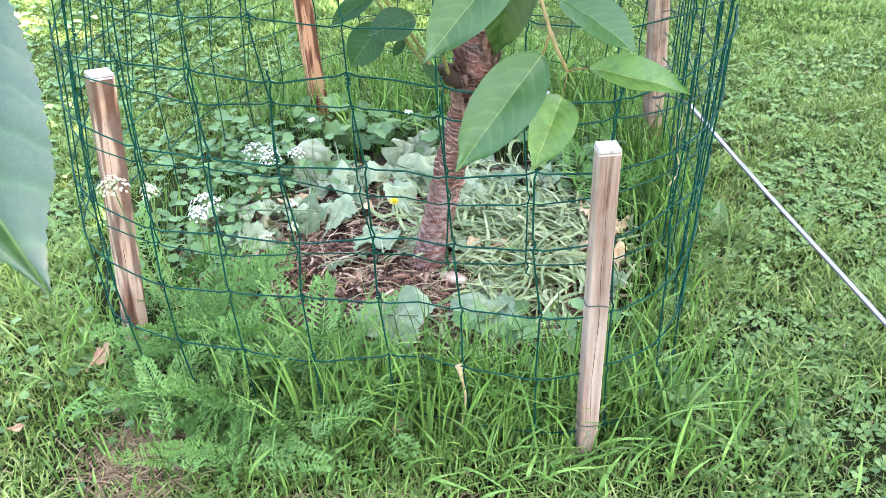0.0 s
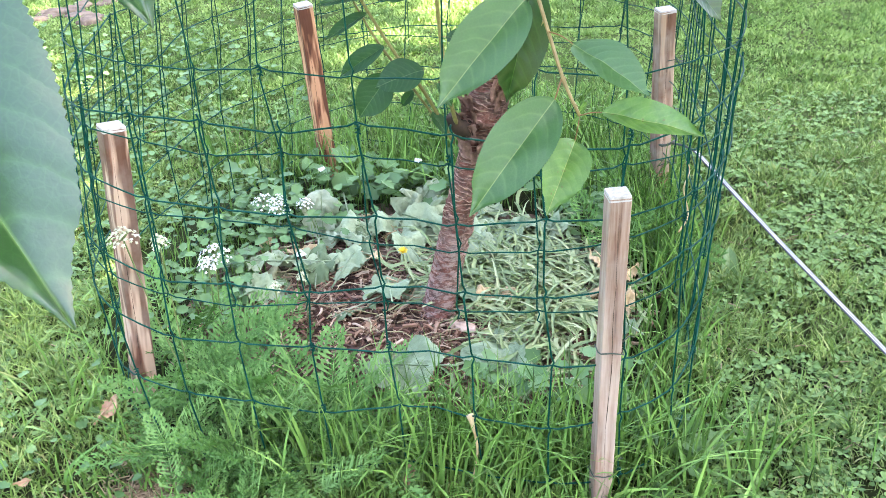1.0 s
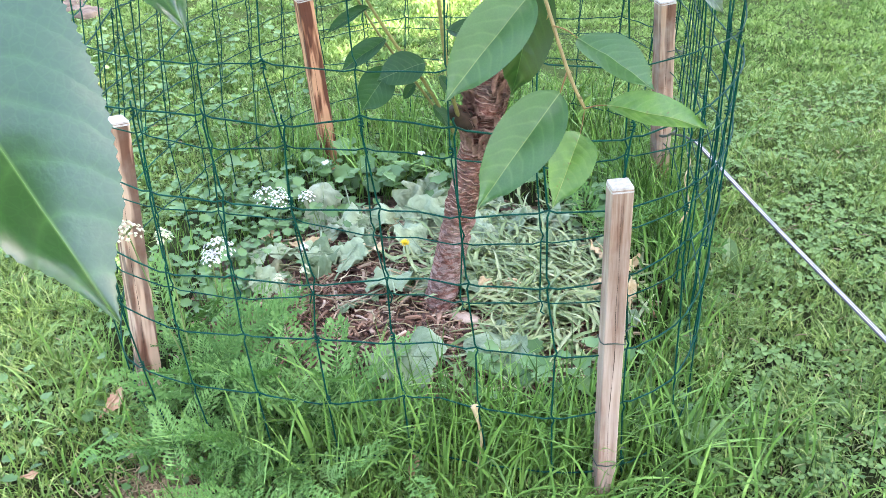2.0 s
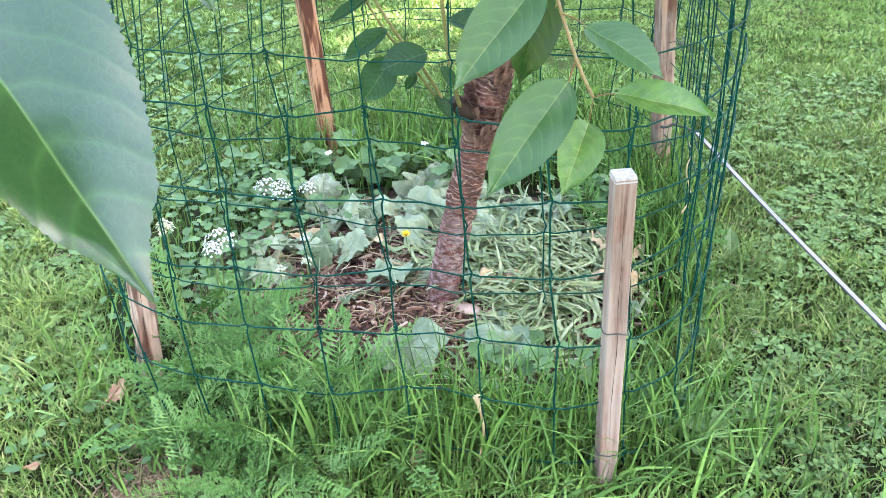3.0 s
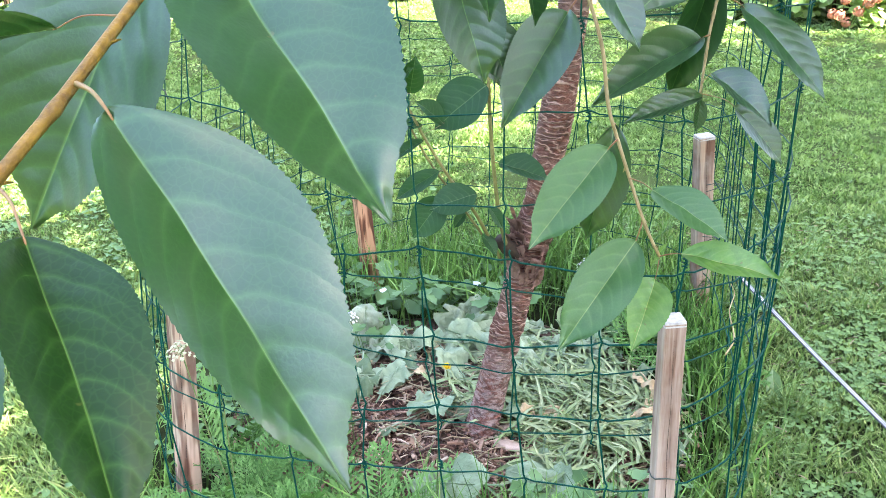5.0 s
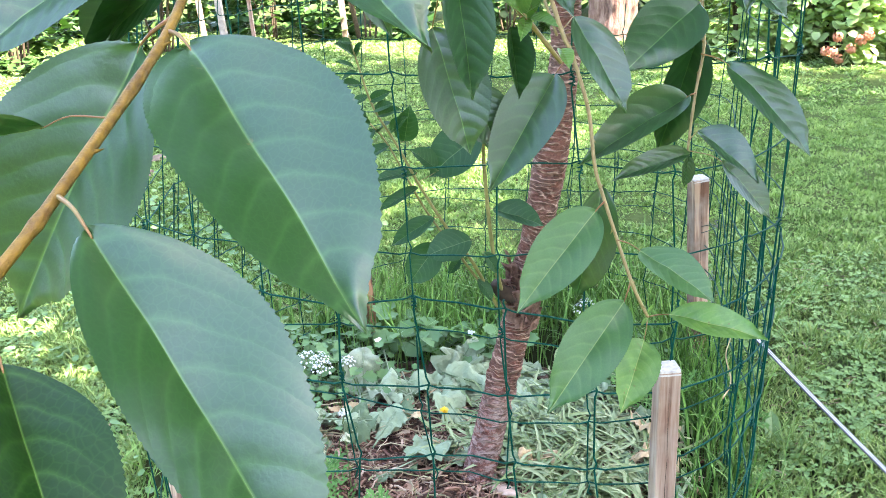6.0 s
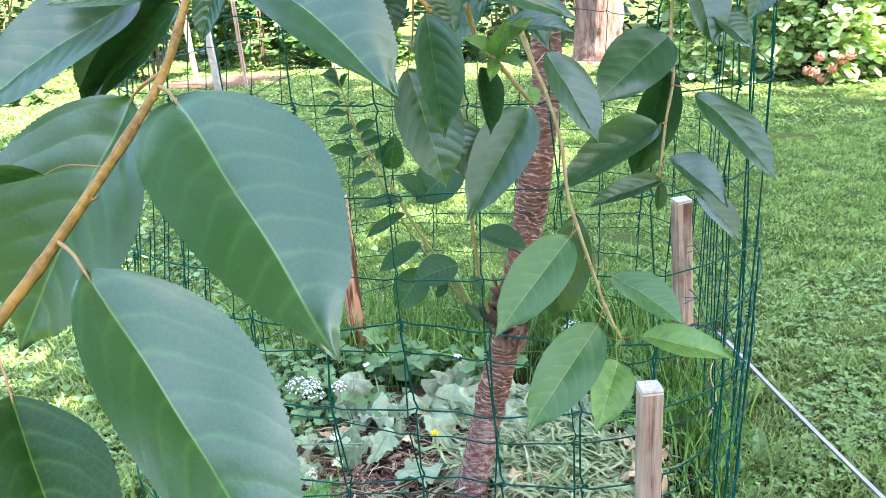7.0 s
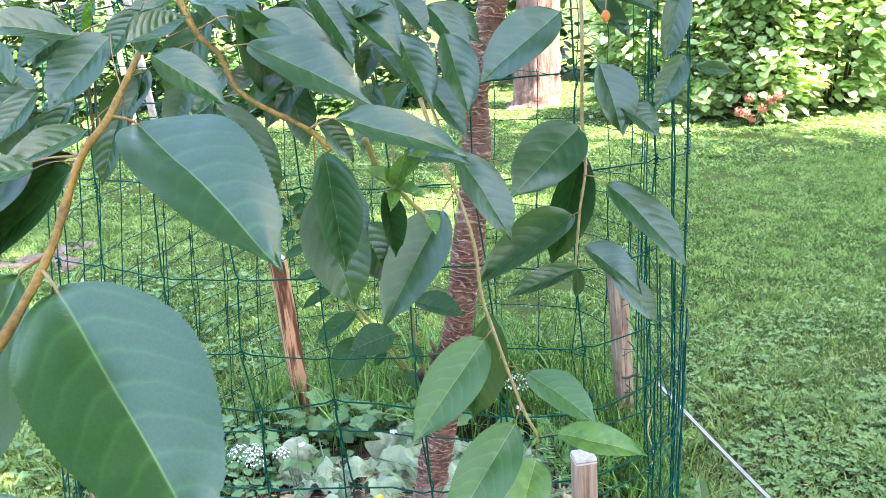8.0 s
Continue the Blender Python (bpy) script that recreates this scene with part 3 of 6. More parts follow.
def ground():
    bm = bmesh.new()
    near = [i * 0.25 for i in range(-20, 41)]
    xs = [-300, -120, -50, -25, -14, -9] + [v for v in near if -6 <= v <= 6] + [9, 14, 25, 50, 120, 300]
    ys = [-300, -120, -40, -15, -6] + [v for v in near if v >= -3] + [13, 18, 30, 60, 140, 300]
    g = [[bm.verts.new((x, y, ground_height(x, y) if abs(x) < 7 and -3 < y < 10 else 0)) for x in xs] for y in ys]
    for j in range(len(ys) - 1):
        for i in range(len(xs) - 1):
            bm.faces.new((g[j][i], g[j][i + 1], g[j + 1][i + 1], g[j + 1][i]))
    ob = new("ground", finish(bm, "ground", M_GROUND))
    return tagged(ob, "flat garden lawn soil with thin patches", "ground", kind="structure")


ground()
R = np.random.RandomState(7)


def scatter(n, x0, x1, y0, y1):
    return np.stack((R.uniform(x0, x1, n), R.uniform(y0, y1, n)), 1)


def close_by(p, spread):
    """True for places near the bed and the lawn behind it, thinning out softly."""
    d = np.abs(p[:, 0]) - (0.60 * np.maximum(p[:, 1], 0.0) + 0.55)
    return (d < R.normal(0, spread, len(p))) & (p[:, 1] > R.normal(0.35, 0.12, len(p)))


def patchiness(p, s, off=0.0):
    return np.array([noise.noise((x * s + off, y * s, 0.3)) for x, y in p])


def lawn():
    rows = []
    for n, y0, y1, hh, ww in ((360000, 0.1, 3.0, 0.024, 0.0032), (330000, 2.0, 4.8, 0.019, 0.0085), (330000, 4.8, 9.0, 0.023, 0.0150)):
        half = 0.60 * y1 + 0.6
        p = scatter(n, -half, half, y0, y1)
        p = p[close_by(p, 0.12 + 0.04 * y1)]
        out = ((p[:, 0] + 0.14) / 0.60) ** 2 + ((p[:, 1] - 1.60) / 0.60) ** 2 > 1
        p = p[out]
        k = patchiness(p, 2.1)
        tuft = patchiness(p, 11.0, 3.0)
        bare = ((p[:, 0] + 0.455) / 0.075) ** 2 + ((p[:, 1] - 0.945) / 0.085) ** 2 < R.uniform(0.5, 1.3, len(p))
        keep = (k > -0.85) & ~bare & (tuft > R.uniform(-1.4, -0.45, len(p)))
        # near and far grass run into each other
        blend = (p[:, 1] - 2.0 + 0.25 * k) < R.uniform(0, 1, len(p))
        keep &= blend if y0 < 1 else ((~blend) if y0 < 3 else True)
        p, k, tuft = p[keep], k[keep], tuft[keep]
        m = len(p)
        h = hh * R.uniform(0.5, 1.5, m) * (1 + 0.5 * k) * (1 + 1.0 * tuft) * np.where((p[:, 0] < -0.45) & (p[:, 1] < 1.7), 1.55, np.where(p[:, 1] < 2.2, 1.35, 1.0))
        rows.append(np.stack((p[:, 0], p[:, 1], np.zeros(m) - 0.004, np.maximum(h, 0.006), ww * R.uniform(0.6, 1.3, m), R.uniform(0, 6.28, m), R.uniform(0.25, 1.15, m) + (0.30 if y0 > 2 else 0.0)), 1))
    p = scatter(190000, -5.5, 5.5, -3.5, 8.5)
    p = p[~close_by(p, 0.3)]
    m = len(p)
    rows.append(np.stack((p[:, 0], p[:, 1], np.zeros(m) - 0.004, R.uniform(0.016, 0.034, m), R.uniform(0.014, 0.028, m), R.uniform(0, 6.28, m), R.uniform(0.5, 1.4, m)), 1))
    ob = new("lawn_grass", blades("lawn_grass", rows[0], M_GRASS))
    tagged(ob, "short mown lawn grass, light green, uneven", "grass", kind="stuff")
    ob = new("lawn_grass", tufts("lawn_grass", np.concatenate(rows[1:]), M_LAWN_FAR))
    tagged(ob, "closely mown soft green lawn beyond the fence", "grass", kind="stuff")


def clover():
    rows = []
    for n, y0, y1, size in ((54000, 0.4, 2.7, 0.0122), (14000, 2.7, 4.5, 0.0140), (4000, 4.5, 7.5, 0.016)):
        half = 0.62 * y1 + 0.5
        p = scatter(n, -half, half, y0, y1)
        p = p[close_by(p, 0.2)]
        k = patchiness(p, 1.3, 5.0) + 0.75 * patchiness(p, 5.0, 9.0) + np.where(p[:, 0] > 0.40, np.where(p[:, 1] < 1.8, 0.60, np.clip(0.60 - 0.75 * (p[:, 1] - 1.8), -0.10, 0.60)), np.where(p[:, 0] < -0.42, np.where(p[:, 1] > 1.55, 0.32, 0.02), -0.10))
        out = ((p[:, 0] + 0.14) / 0.60) ** 2 + ((p[:, 1] - 1.60) / 0.60) ** 2 > 1
        thin = R.uniform(0, 1, len(p)) < np.where(p[:, 1] < 0.95, 0.28, np.where(p[:, 1] < 1.7, 0.85, np.clip(0.85 - 0.62 * (p[:, 1] - 1.7), 0.10, 0.85)))
        bare = ((p[:, 0] + 0.455) / 0.085) ** 2 + ((p[:, 1] - 0.945) / 0.095) ** 2 < 1
        p = p[(k > R.uniform(-0.15, 0.35, len(p))) & out & thin & ~bare]
        for x, y in p:
            z, a, L = R.uniform(0.007, 0.026), R.uniform(0, 6.28), size * R.uniform(0.5, 1.25)
            tx = R.uniform(-0.15, 0.30)
            for q in range(3):
                rows.append((x, y, z, L * R.uniform(0.85, 1.1), a + q * 2.094 + R.uniform(-0.15, 0.15), tx + R.uniform(-0.25, 0.25), R.uniform(-0.35, 0.35)))
    edge = ((0.0, 0.0), (0.42, 0.34), (0.80, 0.46), (1.0, 0.20), (0.88, 0.0))
    shape = edge + tuple((u, -v) for u, v in edge[-2:0:-1])
    ob = new("clover", leaflets("clover", rows, M_CLOVER, shape))
    tagged(ob, "patches of green clover growing in the lawn", "clover", kind="stuff")


def tall_grass():
    rows = []
    # clumps: x, y, spread, count, height
    for cx, cy, sx, sy, n, h in ((0.05, 1.03, 0.19, 0.045, 950, 0.18), (0.05, 0.94, 0.20, 0.03, 160, 0.07), (0.05, 0.99, 0.20, 0.06, 1300, 0.055), (-0.3, 1.0, 0.16, 0.08, 900, 0.06), (0.33, 1.08, 0.04, 0.08, 120, 0.09), (0.44, 1.35, 0.035, 0.20, 210, 0.10),
                                 (0.45, 1.74, 0.04, 0.13, 700, 0.17), (0.36, 1.28, 0.03, 0.08, 120, 0.09), (-0.15, 0.90, 0.22, 0.04, 220, 0.06), (0.18, 2.19, 0.20, 0.07, 700, 0.24),
                                 (-0.25, 2.18, 0.22, 0.10, 500, 0.20), (-0.62, 1.35, 0.08, 0.2, 260, 0.12), (0.36, 0.97, 0.03, 0.03, 40, 0.10),
                                 (0.38, 1.95, 0.10, 0.12, 350, 0.22), (-0.05, 1.98, 0.2, 0.06, 300, 0.18)):
        q = R.normal(0, 1, (n, 2))
        hh = h * R.uniform(0.5, 1.25, n)
        rows.append(np.stack((cx + q[:, 0] * sx, cy + q[:, 1] * sy, np.zeros(n), hh, R.uniform(0.0022, 0.0054, n), R.uniform(0, 6.28, n), 0.10 + 0.85 * R.uniform(0, 1, n) ** 1.5), 1))
    # long blades that have fallen over
    for cx, cy, sx, sy, n, h in ((0.36, 1.02, 0.05, 0.05, 22, 0.12), (0.10, 0.89, 0.20, 0.03, 60, 0.07), (0.30, 0.92, 0.08, 0.03, 16, 0.07), (-0.62, 1.12, 0.10, 0.10, 24, 0.09)):
        q = R.normal(0, 1, (n, 2))
        rows.append(np.stack((cx + q[:, 0] * sx, cy + q[:, 1] * sy, np.full(n, 0.018), h * R.uniform(0.5, 1.2, n), R.uniform(0.003, 0.007, n), R.uniform(-0.9, 1.2, n), R.uniform(1.2, 1.6, n)), 1))
    ob = new("tall_grass", blades("tall_grass", np.concatenate(rows), M_TALL, 1.1, ((0, 0.75), (0.25, 1.0), (0.45, 1.0), (0.65, 0.85), (0.85, 0.5))))
    tagged(ob, "long uncut bright green grass round the wire fence", "grass", kind="stuff")


lawn()
clover()
tall_grass()


# ---- the planting bed inside the fence ----
def mulch_bed():
    bm = bmesh.new()
    n, rings = 64, 22
    centre = bm.verts.new((-0.10, 1.56, 0.03))
    prev = None
    for i in range(1, rings + 1):
        r = i / rings
        ring = []
        for k in range(n):
            a = 2 * math.pi * k / n
            x, y = -0.10 + 0.50 * r * math.cos(a), 1.56 + 0.44 * r * math.sin(a)
            z = 0.032 * (1 - r ** 2.5) - 0.012 * r ** 6 + 0.014 * noise.noise((x * 14, y * 14, 0)) + 0.010 * noise.noise((x * 45, y * 45, 2)) * (1 - r ** 4)
            ring.append(bm.verts.new((x, y, z)))
        for k in range(n):
            if prev is None:
                bm.faces.new((centre, ring[k], ring[(k + 1) % n]))
            else:
                bm.faces.new((prev[k], ring[k], ring[(k + 1) % n], prev[(k + 1) % n]))
        prev = ring
    tagged(new("mulch_bed", finish(bm, "mulch_bed", M_SOIL)), "low mound of dark brown soil and mulch round the trunk", "mulch", kind="structure")


mulch_bed()


def bed_z(x, y):
    r = math.hypot((x + 0.10) / 0.50, (y - 1.56) / 0.44)
    return max(0.0, 0.034 * (1 - min(1, r) ** 2.5))


def debris():
    """Brown bark shreds and dry stalks in the bed."""
    bm = bmesh.new()
    rnd = random.Random(3)
    spots = [(-0.03, 1.31, 0.12, 0.06, 1900), (-0.30, 1.42, 0.10, 0.08, 1300), (-0.18, 1.56, 0.12, 0.07, 700), (0.30, 1.44, 0.05, 0.08, 240), (0.05, 1.50, 0.2, 0.15, 350), (-0.1, 1.75, 0.2, 0.06, 200)]
    for cx, cy, sx, sy, n in spots:
        for _ in range(n):
            x, y = rnd.gauss(cx, sx), rnd.gauss(cy, sy)
            if not inside_fence(x, y, -0.05):
                continue
            L, a = rnd.uniform(0.006, 0.04), rnd.uniform(0, 6.28)
            z = bed_z(x, y) + rnd.uniform(0.002, 0.020)
            d = Vector((math.cos(a), math.sin(a), rnd.uniform(-0.25, 0.35)))
            bow = Vector((rnd.uniform(-1, 1), rnd.uniform(-1, 1), rnd.uniform(0, 1))) * L * 0.12
            p = Vector((x, y, z))
            thick = rnd.choice((0.018, 0.03, 0.055, 0.10)) * L
            if _ % 3 == 0:
                # a flat split chip
                L, thick = rnd.uniform(0.005, 0.013), rnd.uniform(0.0014, 0.0034)
                up = Vector((rnd.uniform(-0.5, 0.5), rnd.uniform(-0.5, 0.5), 1)).normalized()
                sd = d.cross(up).normalized() * thick
                e = [p + d * L * u + sd * v * rnd.uniform(0.6, 1.3) for u, v in ((-0.5, -0.8), (0.45, -1.0), (0.55, 0.5), (-0.4, 1.0))]
                lo = [bm.verts.new(q - up * 0.0015) for q in e]
                hi = [bm.verts.new(q + up * 0.0015) for q in e]
                bm.faces.new(hi)
                for q in range(4):
                    bm.faces.new((lo[q], lo[(q + 1) % 4], hi[(q + 1) % 4], hi[q]))
                continue
            tube(bm, [p - d * L / 2, p + bow, p + d * L / 2], lambda s: thick * rnd.uniform(0.6, 1.2), 4 if thick > 0.05 * L else 3)
    tagged(new("bark_debris", finish(bm, "bark_debris", M_DEBRIS, False)), "reddish brown bark shreds and dry stalks", "mulch", kind="stuff")


def bed_straw():
    """Dry tan strands and half-green stems, strewn over the brown half of the bed."""
    bm = bmesh.new()
    rnd = random.Random(12)
    for cx, cy, sx, sy, n in ((-0.22, 1.50, 0.13, 0.09, 120), (-0.03, 1.33, 0.10, 0.05, 45), (-0.12, 1.68, 0.14, 0.06, 60), (0.28, 1.42, 0.05, 0.08, 40)):
        for _ in range(n):
            x, y = rnd.gauss(cx, sx), rnd.gauss(cy, sy)
            if not inside_fence(x, y, -0.05):
                continue
            L, a = rnd.uniform(0.02, 0.085), rnd.uniform(0, 6.28)
            p = Vector((x, y, bed_z(x, y) + rnd.uniform(0.012, 0.030)))
            d = Vector((math.cos(a), math.sin(a), rnd.uniform(-0.12, 0.18))) * L / 2
            side = Vector((-d.y, d.x, 0)) * rnd.uniform(-0.4, 0.4)
            tube(bm, [p - d, p - d * 0.3 + side, p + d * 0.3 + side + Vector((0, 0, 0.004)), p + d], rnd.uniform(0.0007, 0.0016), 4)
    tagged(new("bed_straw", finish(bm, "bed_straw", M_STRAW)), "dry tan straw and half-green stems strewn on the soil", "straw", kind="stuff")


def crumpled_bm(length, width, seed, lobes=0, amp=0.2):
    """A limp, wavy leaf lying on the bed: lobed outline, curled edges."""
    rnd = random.Random(seed)
    bm = bmesh.new()
    rows, cols = 20, 7
    ph = rnd.uniform(0, 9)
    grid = []
    for i in range(rows + 1):
        u = i / rows
        w = width / 2 * math.sin(math.pi * min(0.98, max(0.03, u)) ** 0.85) ** 0.6
        if lobes:
            w *= 0.75 + 0.25 * math.cos(u * lobes * 2 * math.pi + ph)
        row = []
        for j in range(-cols, cols + 1):
            v = j / cols
            x, y = length * (u - 0.5), w * v
            w2 = w * (1 + 0.30 * noise.noise((u * 9, ph, v)))
            y = w2 * v
            z = amp * length * (noise.noise((x * 26 + ph, y * 26, ph)) * 1.0 + noise.noise((x * 75, y * 75 + ph, ph)) * 0.7) + 0.45 * abs(y) * math.sin(u * 6 + ph + v) - 0.02 * length * abs(math.sin((u - abs(v) * 0.25) * 16)) * abs(v)
            row.append(bm.verts.new((x + 0.1 * length * noise.noise((y * 30, ph, x * 10)), y, z)))
        grid.append(row)
    for i in range(rows):
        for j in range(2 * cols):
            bm.faces.new((grid[i][j], grid[i + 1][j], grid[i + 1][j + 1], grid[i][j + 1]))
    tube(bm, [Vector((-length * 0.75, 0, 0.002)), Vector((-length * 0.4, 0, 0.003)), Vector((length * 0.2, 0, 0.004)), Vector((length * 0.42, 0, 0.003))], lambda s: 0.0022 - 0.0014 * s, 5)
    return bm


def wilted(x, y, z, length, width, heading, tilt, roll, seed, lobes=0, amp=0.2, mat=None, name="wilted_leaf", label="large limp grey-green wilted leaf lying on the mulch"):
    ob = new(name, finish(crumpled_bm(length, width, seed, lobes, amp), name, mat or M_WILT))
    ob.matrix_basis = pose(x, y, z, roll, tilt, heading)
    tagged(ob, label, "leaf", "wilted leaves on the bed")
    return ob


debris()
bed_straw()


def thatch():
    bm = bmesh.new()
    rnd = random.Random(8)
    for cx, cy, sx, sy, n in ((-0.46, 0.97, 0.04, 0.045, 700), (-0.44, 0.90, 0.045, 0.04, 520), (-0.05, 0.83, 0.12, 0.03, 90), (0.05, 0.80, 0.15, 0.03, 70)):
        for _ in range(n):
            p = Vector((rnd.gauss(cx, sx), rnd.gauss(cy, sy), rnd.uniform(0.004, 0.02)))
            a, L = rnd.uniform(0, 6.28), rnd.uniform(0.015, 0.05)
            d = Vector((math.cos(a), math.sin(a), rnd.uniform(-0.1, 0.25))) * L / 2
            tube(bm, [p - d, p + Vector((0, 0, 0.002)), p + d], 0.0009, 4)
    for _ in range(900):
        x, y = rnd.uniform(-1.1, 1.4), rnd.uniform(0.65, 2.5)
        if inside_fence(x, y, 0.0):
            continue
        p = Vector((x, y, rnd.uniform(0.012, 0.026)))
        a, L = rnd.uniform(0, 6.28), rnd.uniform(0.008, 0.035)
        d = Vector((math.cos(a), math.sin(a), rnd.uniform(-0.1, 0.15))) * L / 2
        tube(bm, [p - d, p + Vector((0, 0, 0.002)), p + d], 0.0010, 4)
    tagged(new("dry_thatch", finish(bm, "dry_thatch", M_THATCH, False)), "patch of dry brown thatch in the lawn", "thatch", kind="stuff")


thatch()
rw = random.Random(11)
# the larger leaves that stand out
for k, (x, y, size, wide, heading, tilt, roll, lobes) in enumerate((
        (-0.081, 1.225, 0.115, 0.80, 165, 10, -18, 0), (0.079, 1.240, 0.115, 0.75, 150, 4, -18, 0), (-0.285, 1.565, 0.115, 0.62, 10, 8, -14, 2),
        (-0.217, 1.555, 0.085, 0.66, 70, -12, -22, 0), (-0.205, 1.716, 0.150, 0.66, 20, -6, 12, 3), (-0.126, 1.470, 0.100, 0.80, 100, 10, 6, 0),
        (0.062, 1.633, 0.145, 0.80, 80, -6, 4, 3), (0.100, 1.690, 0.110, 0.80, 140, 6, -8, 0), (-0.055, 1.737, 0.120, 0.70, 40, -8, 10, 0),
        (-0.371, 1.590, 0.120, 0.62, 25, 8, -10, 2), (-0.098, 1.626, 0.110, 0.66, 120, -10, 12, 0), (-0.375, 1.487, 0.090, 0.50, 60, 12, 20, 0),
        (0.180, 1.730, 0.130, 0.62, 160, 6, -8, 3), (0.020, 1.815, 0.140, 0.60, 10, 6, 8, 0))):
    wilted(x, y, bed_z(x, y) + (0.038 if y > 1.3 else 0.042), 1.2 * size, 1.2 * size * wide, heading, tilt, roll, 1 + k, lobes, 0.16 if y > 1.3 else 0.09, M_WILT_PALE)
wilted(-0.300, 1.750, 0.085, 0.12, 0.085, 95, -55, 10, 16, 0, 0.15)
wilted(-0.080, 1.800, 0.075, 0.17, 0.12, 60, -28, 15, 17, 4, 0.2)
for k in range(75):
    a, rr = rw.uniform(0, 6.28), rw.uniform(0.12, 0.42) * 1.0
    x, y = -0.04 + rr * math.cos(a) * 1.05, 1.58 + rr * math.sin(a) * 0.75
    if y < 1.40 and x < 0.08 or (x < -0.2 and y < 1.48):
        continue
    size = rw.uniform(0.06, 0.13)
    if k % 5 == 0:
        wilted(x, y, bed_z(x, y) + rw.uniform(0.012, 0.04), 0.6 * size, 0.3 * size, rw.uniform(0, 360), rw.uniform(-22, 22), rw.uniform(-25, 25), 20 + k, 0, 0.28, M_HUSK, "dry_leaf", "curled tan dry leaf lying on the mulch")
        continue
    wilted(x, y, bed_z(x, y) + rw.uniform(0.012, 0.04), size, rw.uniform(0.035, 0.08), rw.uniform(0, 360), rw.uniform(-14, 14), rw.uniform(-16, 16), 20 + k, rw.choice((0, 0, 2, 3)), rw.uniform(0.12, 0.24))


def cut_grass():
    """Pale limp grass cuttings, strewn in strands over the right half of the bed."""
    bm = bmesh.new()
    rnd = random.Random(5)
    for _ in range(1500):
        x, y = rnd.gauss(0.16, 0.10), rnd.gauss(1.47, 0.13)
        if not inside_fence(x, y, -0.06) or (x < 0.01 and y < 1.45) or math.hypot(x - 0.022, y - 1.345) < 0.075:
            continue
        L, a, w = rnd.uniform(0.06, 0.15), rnd.gauss(2.6, 0.9), rnd.uniform(0.0010, 0.0030)
        z = bed_z(x, y) + rnd.uniform(0.004, 0.045)
        curve = rnd.gauss(0, 1.3)
        side0 = rnd.uniform(-0.5, 0.5)
        vs = []
        cx, cy = x, y
        for k in range(6):
            t = k / 5
            aa = a + curve * t
            ww = w * (0.5 + 1.0 * math.sin(math.pi * min(0.97, t * 0.9 + 0.1)))
            nx, ny = -math.sin(aa) * ww, math.cos(aa) * ww
            zz = z + 0.010 * math.sin(t * 4 + a * 3)
            vs.append((bm.verts.new((cx - nx, cy - ny, zz - ww * side0)), bm.verts.new((cx, cy, zz - 0.0012)), bm.verts.new((cx + nx, cy + ny, zz + ww * side0))))
            cx, cy = cx + math.cos(aa) * L / 5, cy + math.sin(aa) * L / 5
        for p, q in zip(vs, vs[1:]):
            bm.faces.new((p[0], p[1], q[1], q[0]))
            bm.faces.new((p[1], p[2], q[2], q[1]))
    tagged(new("cut_grass", finish(bm, "cut_grass", M_CUT)), "heap of pale green wilted grass cuttings", "grass cuttings", kind="stuff")


cut_grass()


def chunk(name, at, size, mat, label, category, seed, rot=0):
    bm = bmesh.new()
    bmesh.ops.create_icosphere(bm, subdivisions=3, radius=1)
    for v in bm.verts:
        k = 1 + 0.28 * noise.noise(v.co * 1.7 + Vector((seed, 0, 0))) + 0.10 * noise.noise(v.co * 5 + Vector((0, seed, 0)))
        v.co = Vector((v.co.x * size[0], v.co.y * size[1], v.co.z * size[2])) * k
    ob = new(name, finish(bm, name, mat))
    ob.matrix_basis = pose(*at, 0, 0, rot)
    return tagged(ob, label, category)


chunk("wood_chip", (0.022, 1.360, 0.045), (0.030, 0.014, 0.007), M_PALEWOOD, "pale split wood chip lying on the mulch by the trunk", "wood chip", 1, -25)
chunk("wood_chip", (0.035, 1.425, 0.045), (0.028, 0.010, 0.008), M_PALEWOOD, "narrow pale wood chip beside the trunk", "wood chip", 2, 15)
chunk("wood_chip", (-0.16, 1.375, 0.035), (0.024, 0.015, 0.009), M_DRY, "small brown wood chip on the mulch", "wood chip", 3, 60)


def dry_leaf(at, length, heading, tilt, seed):
    ob = new("dry_leaf", finish(crumpled_bm(length, length * 0.55, seed, 0, 0.22), "dry_leaf", M_DRY))
    ob.matrix_basis = pose(*at, 10, tilt, heading)
    tagged(ob, "curled brown dry leaf lying on the lawn", "leaf", "dry leaves on the lawn")


for hx, hy, hz, hl, hh, hs in ((0.335, 1.50, 0.060, 0.11, 35, 81), (0.31, 1.55, 0.065, 0.09, 120, 82), (0.345, 1.44, 0.05, 0.07, 80, 83), (0.30, 1.46, 0.055, 0.06, 10, 84)):
    husk = new("dry_husk", finish(crumpled_bm(hl, hl * 0.35, hs, 0, 0.25), "dry_husk", M_HUSK))
    husk.matrix_basis = pose(hx, hy, hz, 20, -15, hh)
    tagged(husk, "curled straw-yellow dry husk lying inside the fence", "husk", "dry husks")


dry_leaf((-0.585, 1.15, 0.035), 0.05, 60, -20, 71)
dry_leaf((-0.055, 0.978, 0.045), 0.034, 75, -35, 72)
dry_leaf((-0.66, 0.98, 0.03), 0.022, 20, 0, 73)


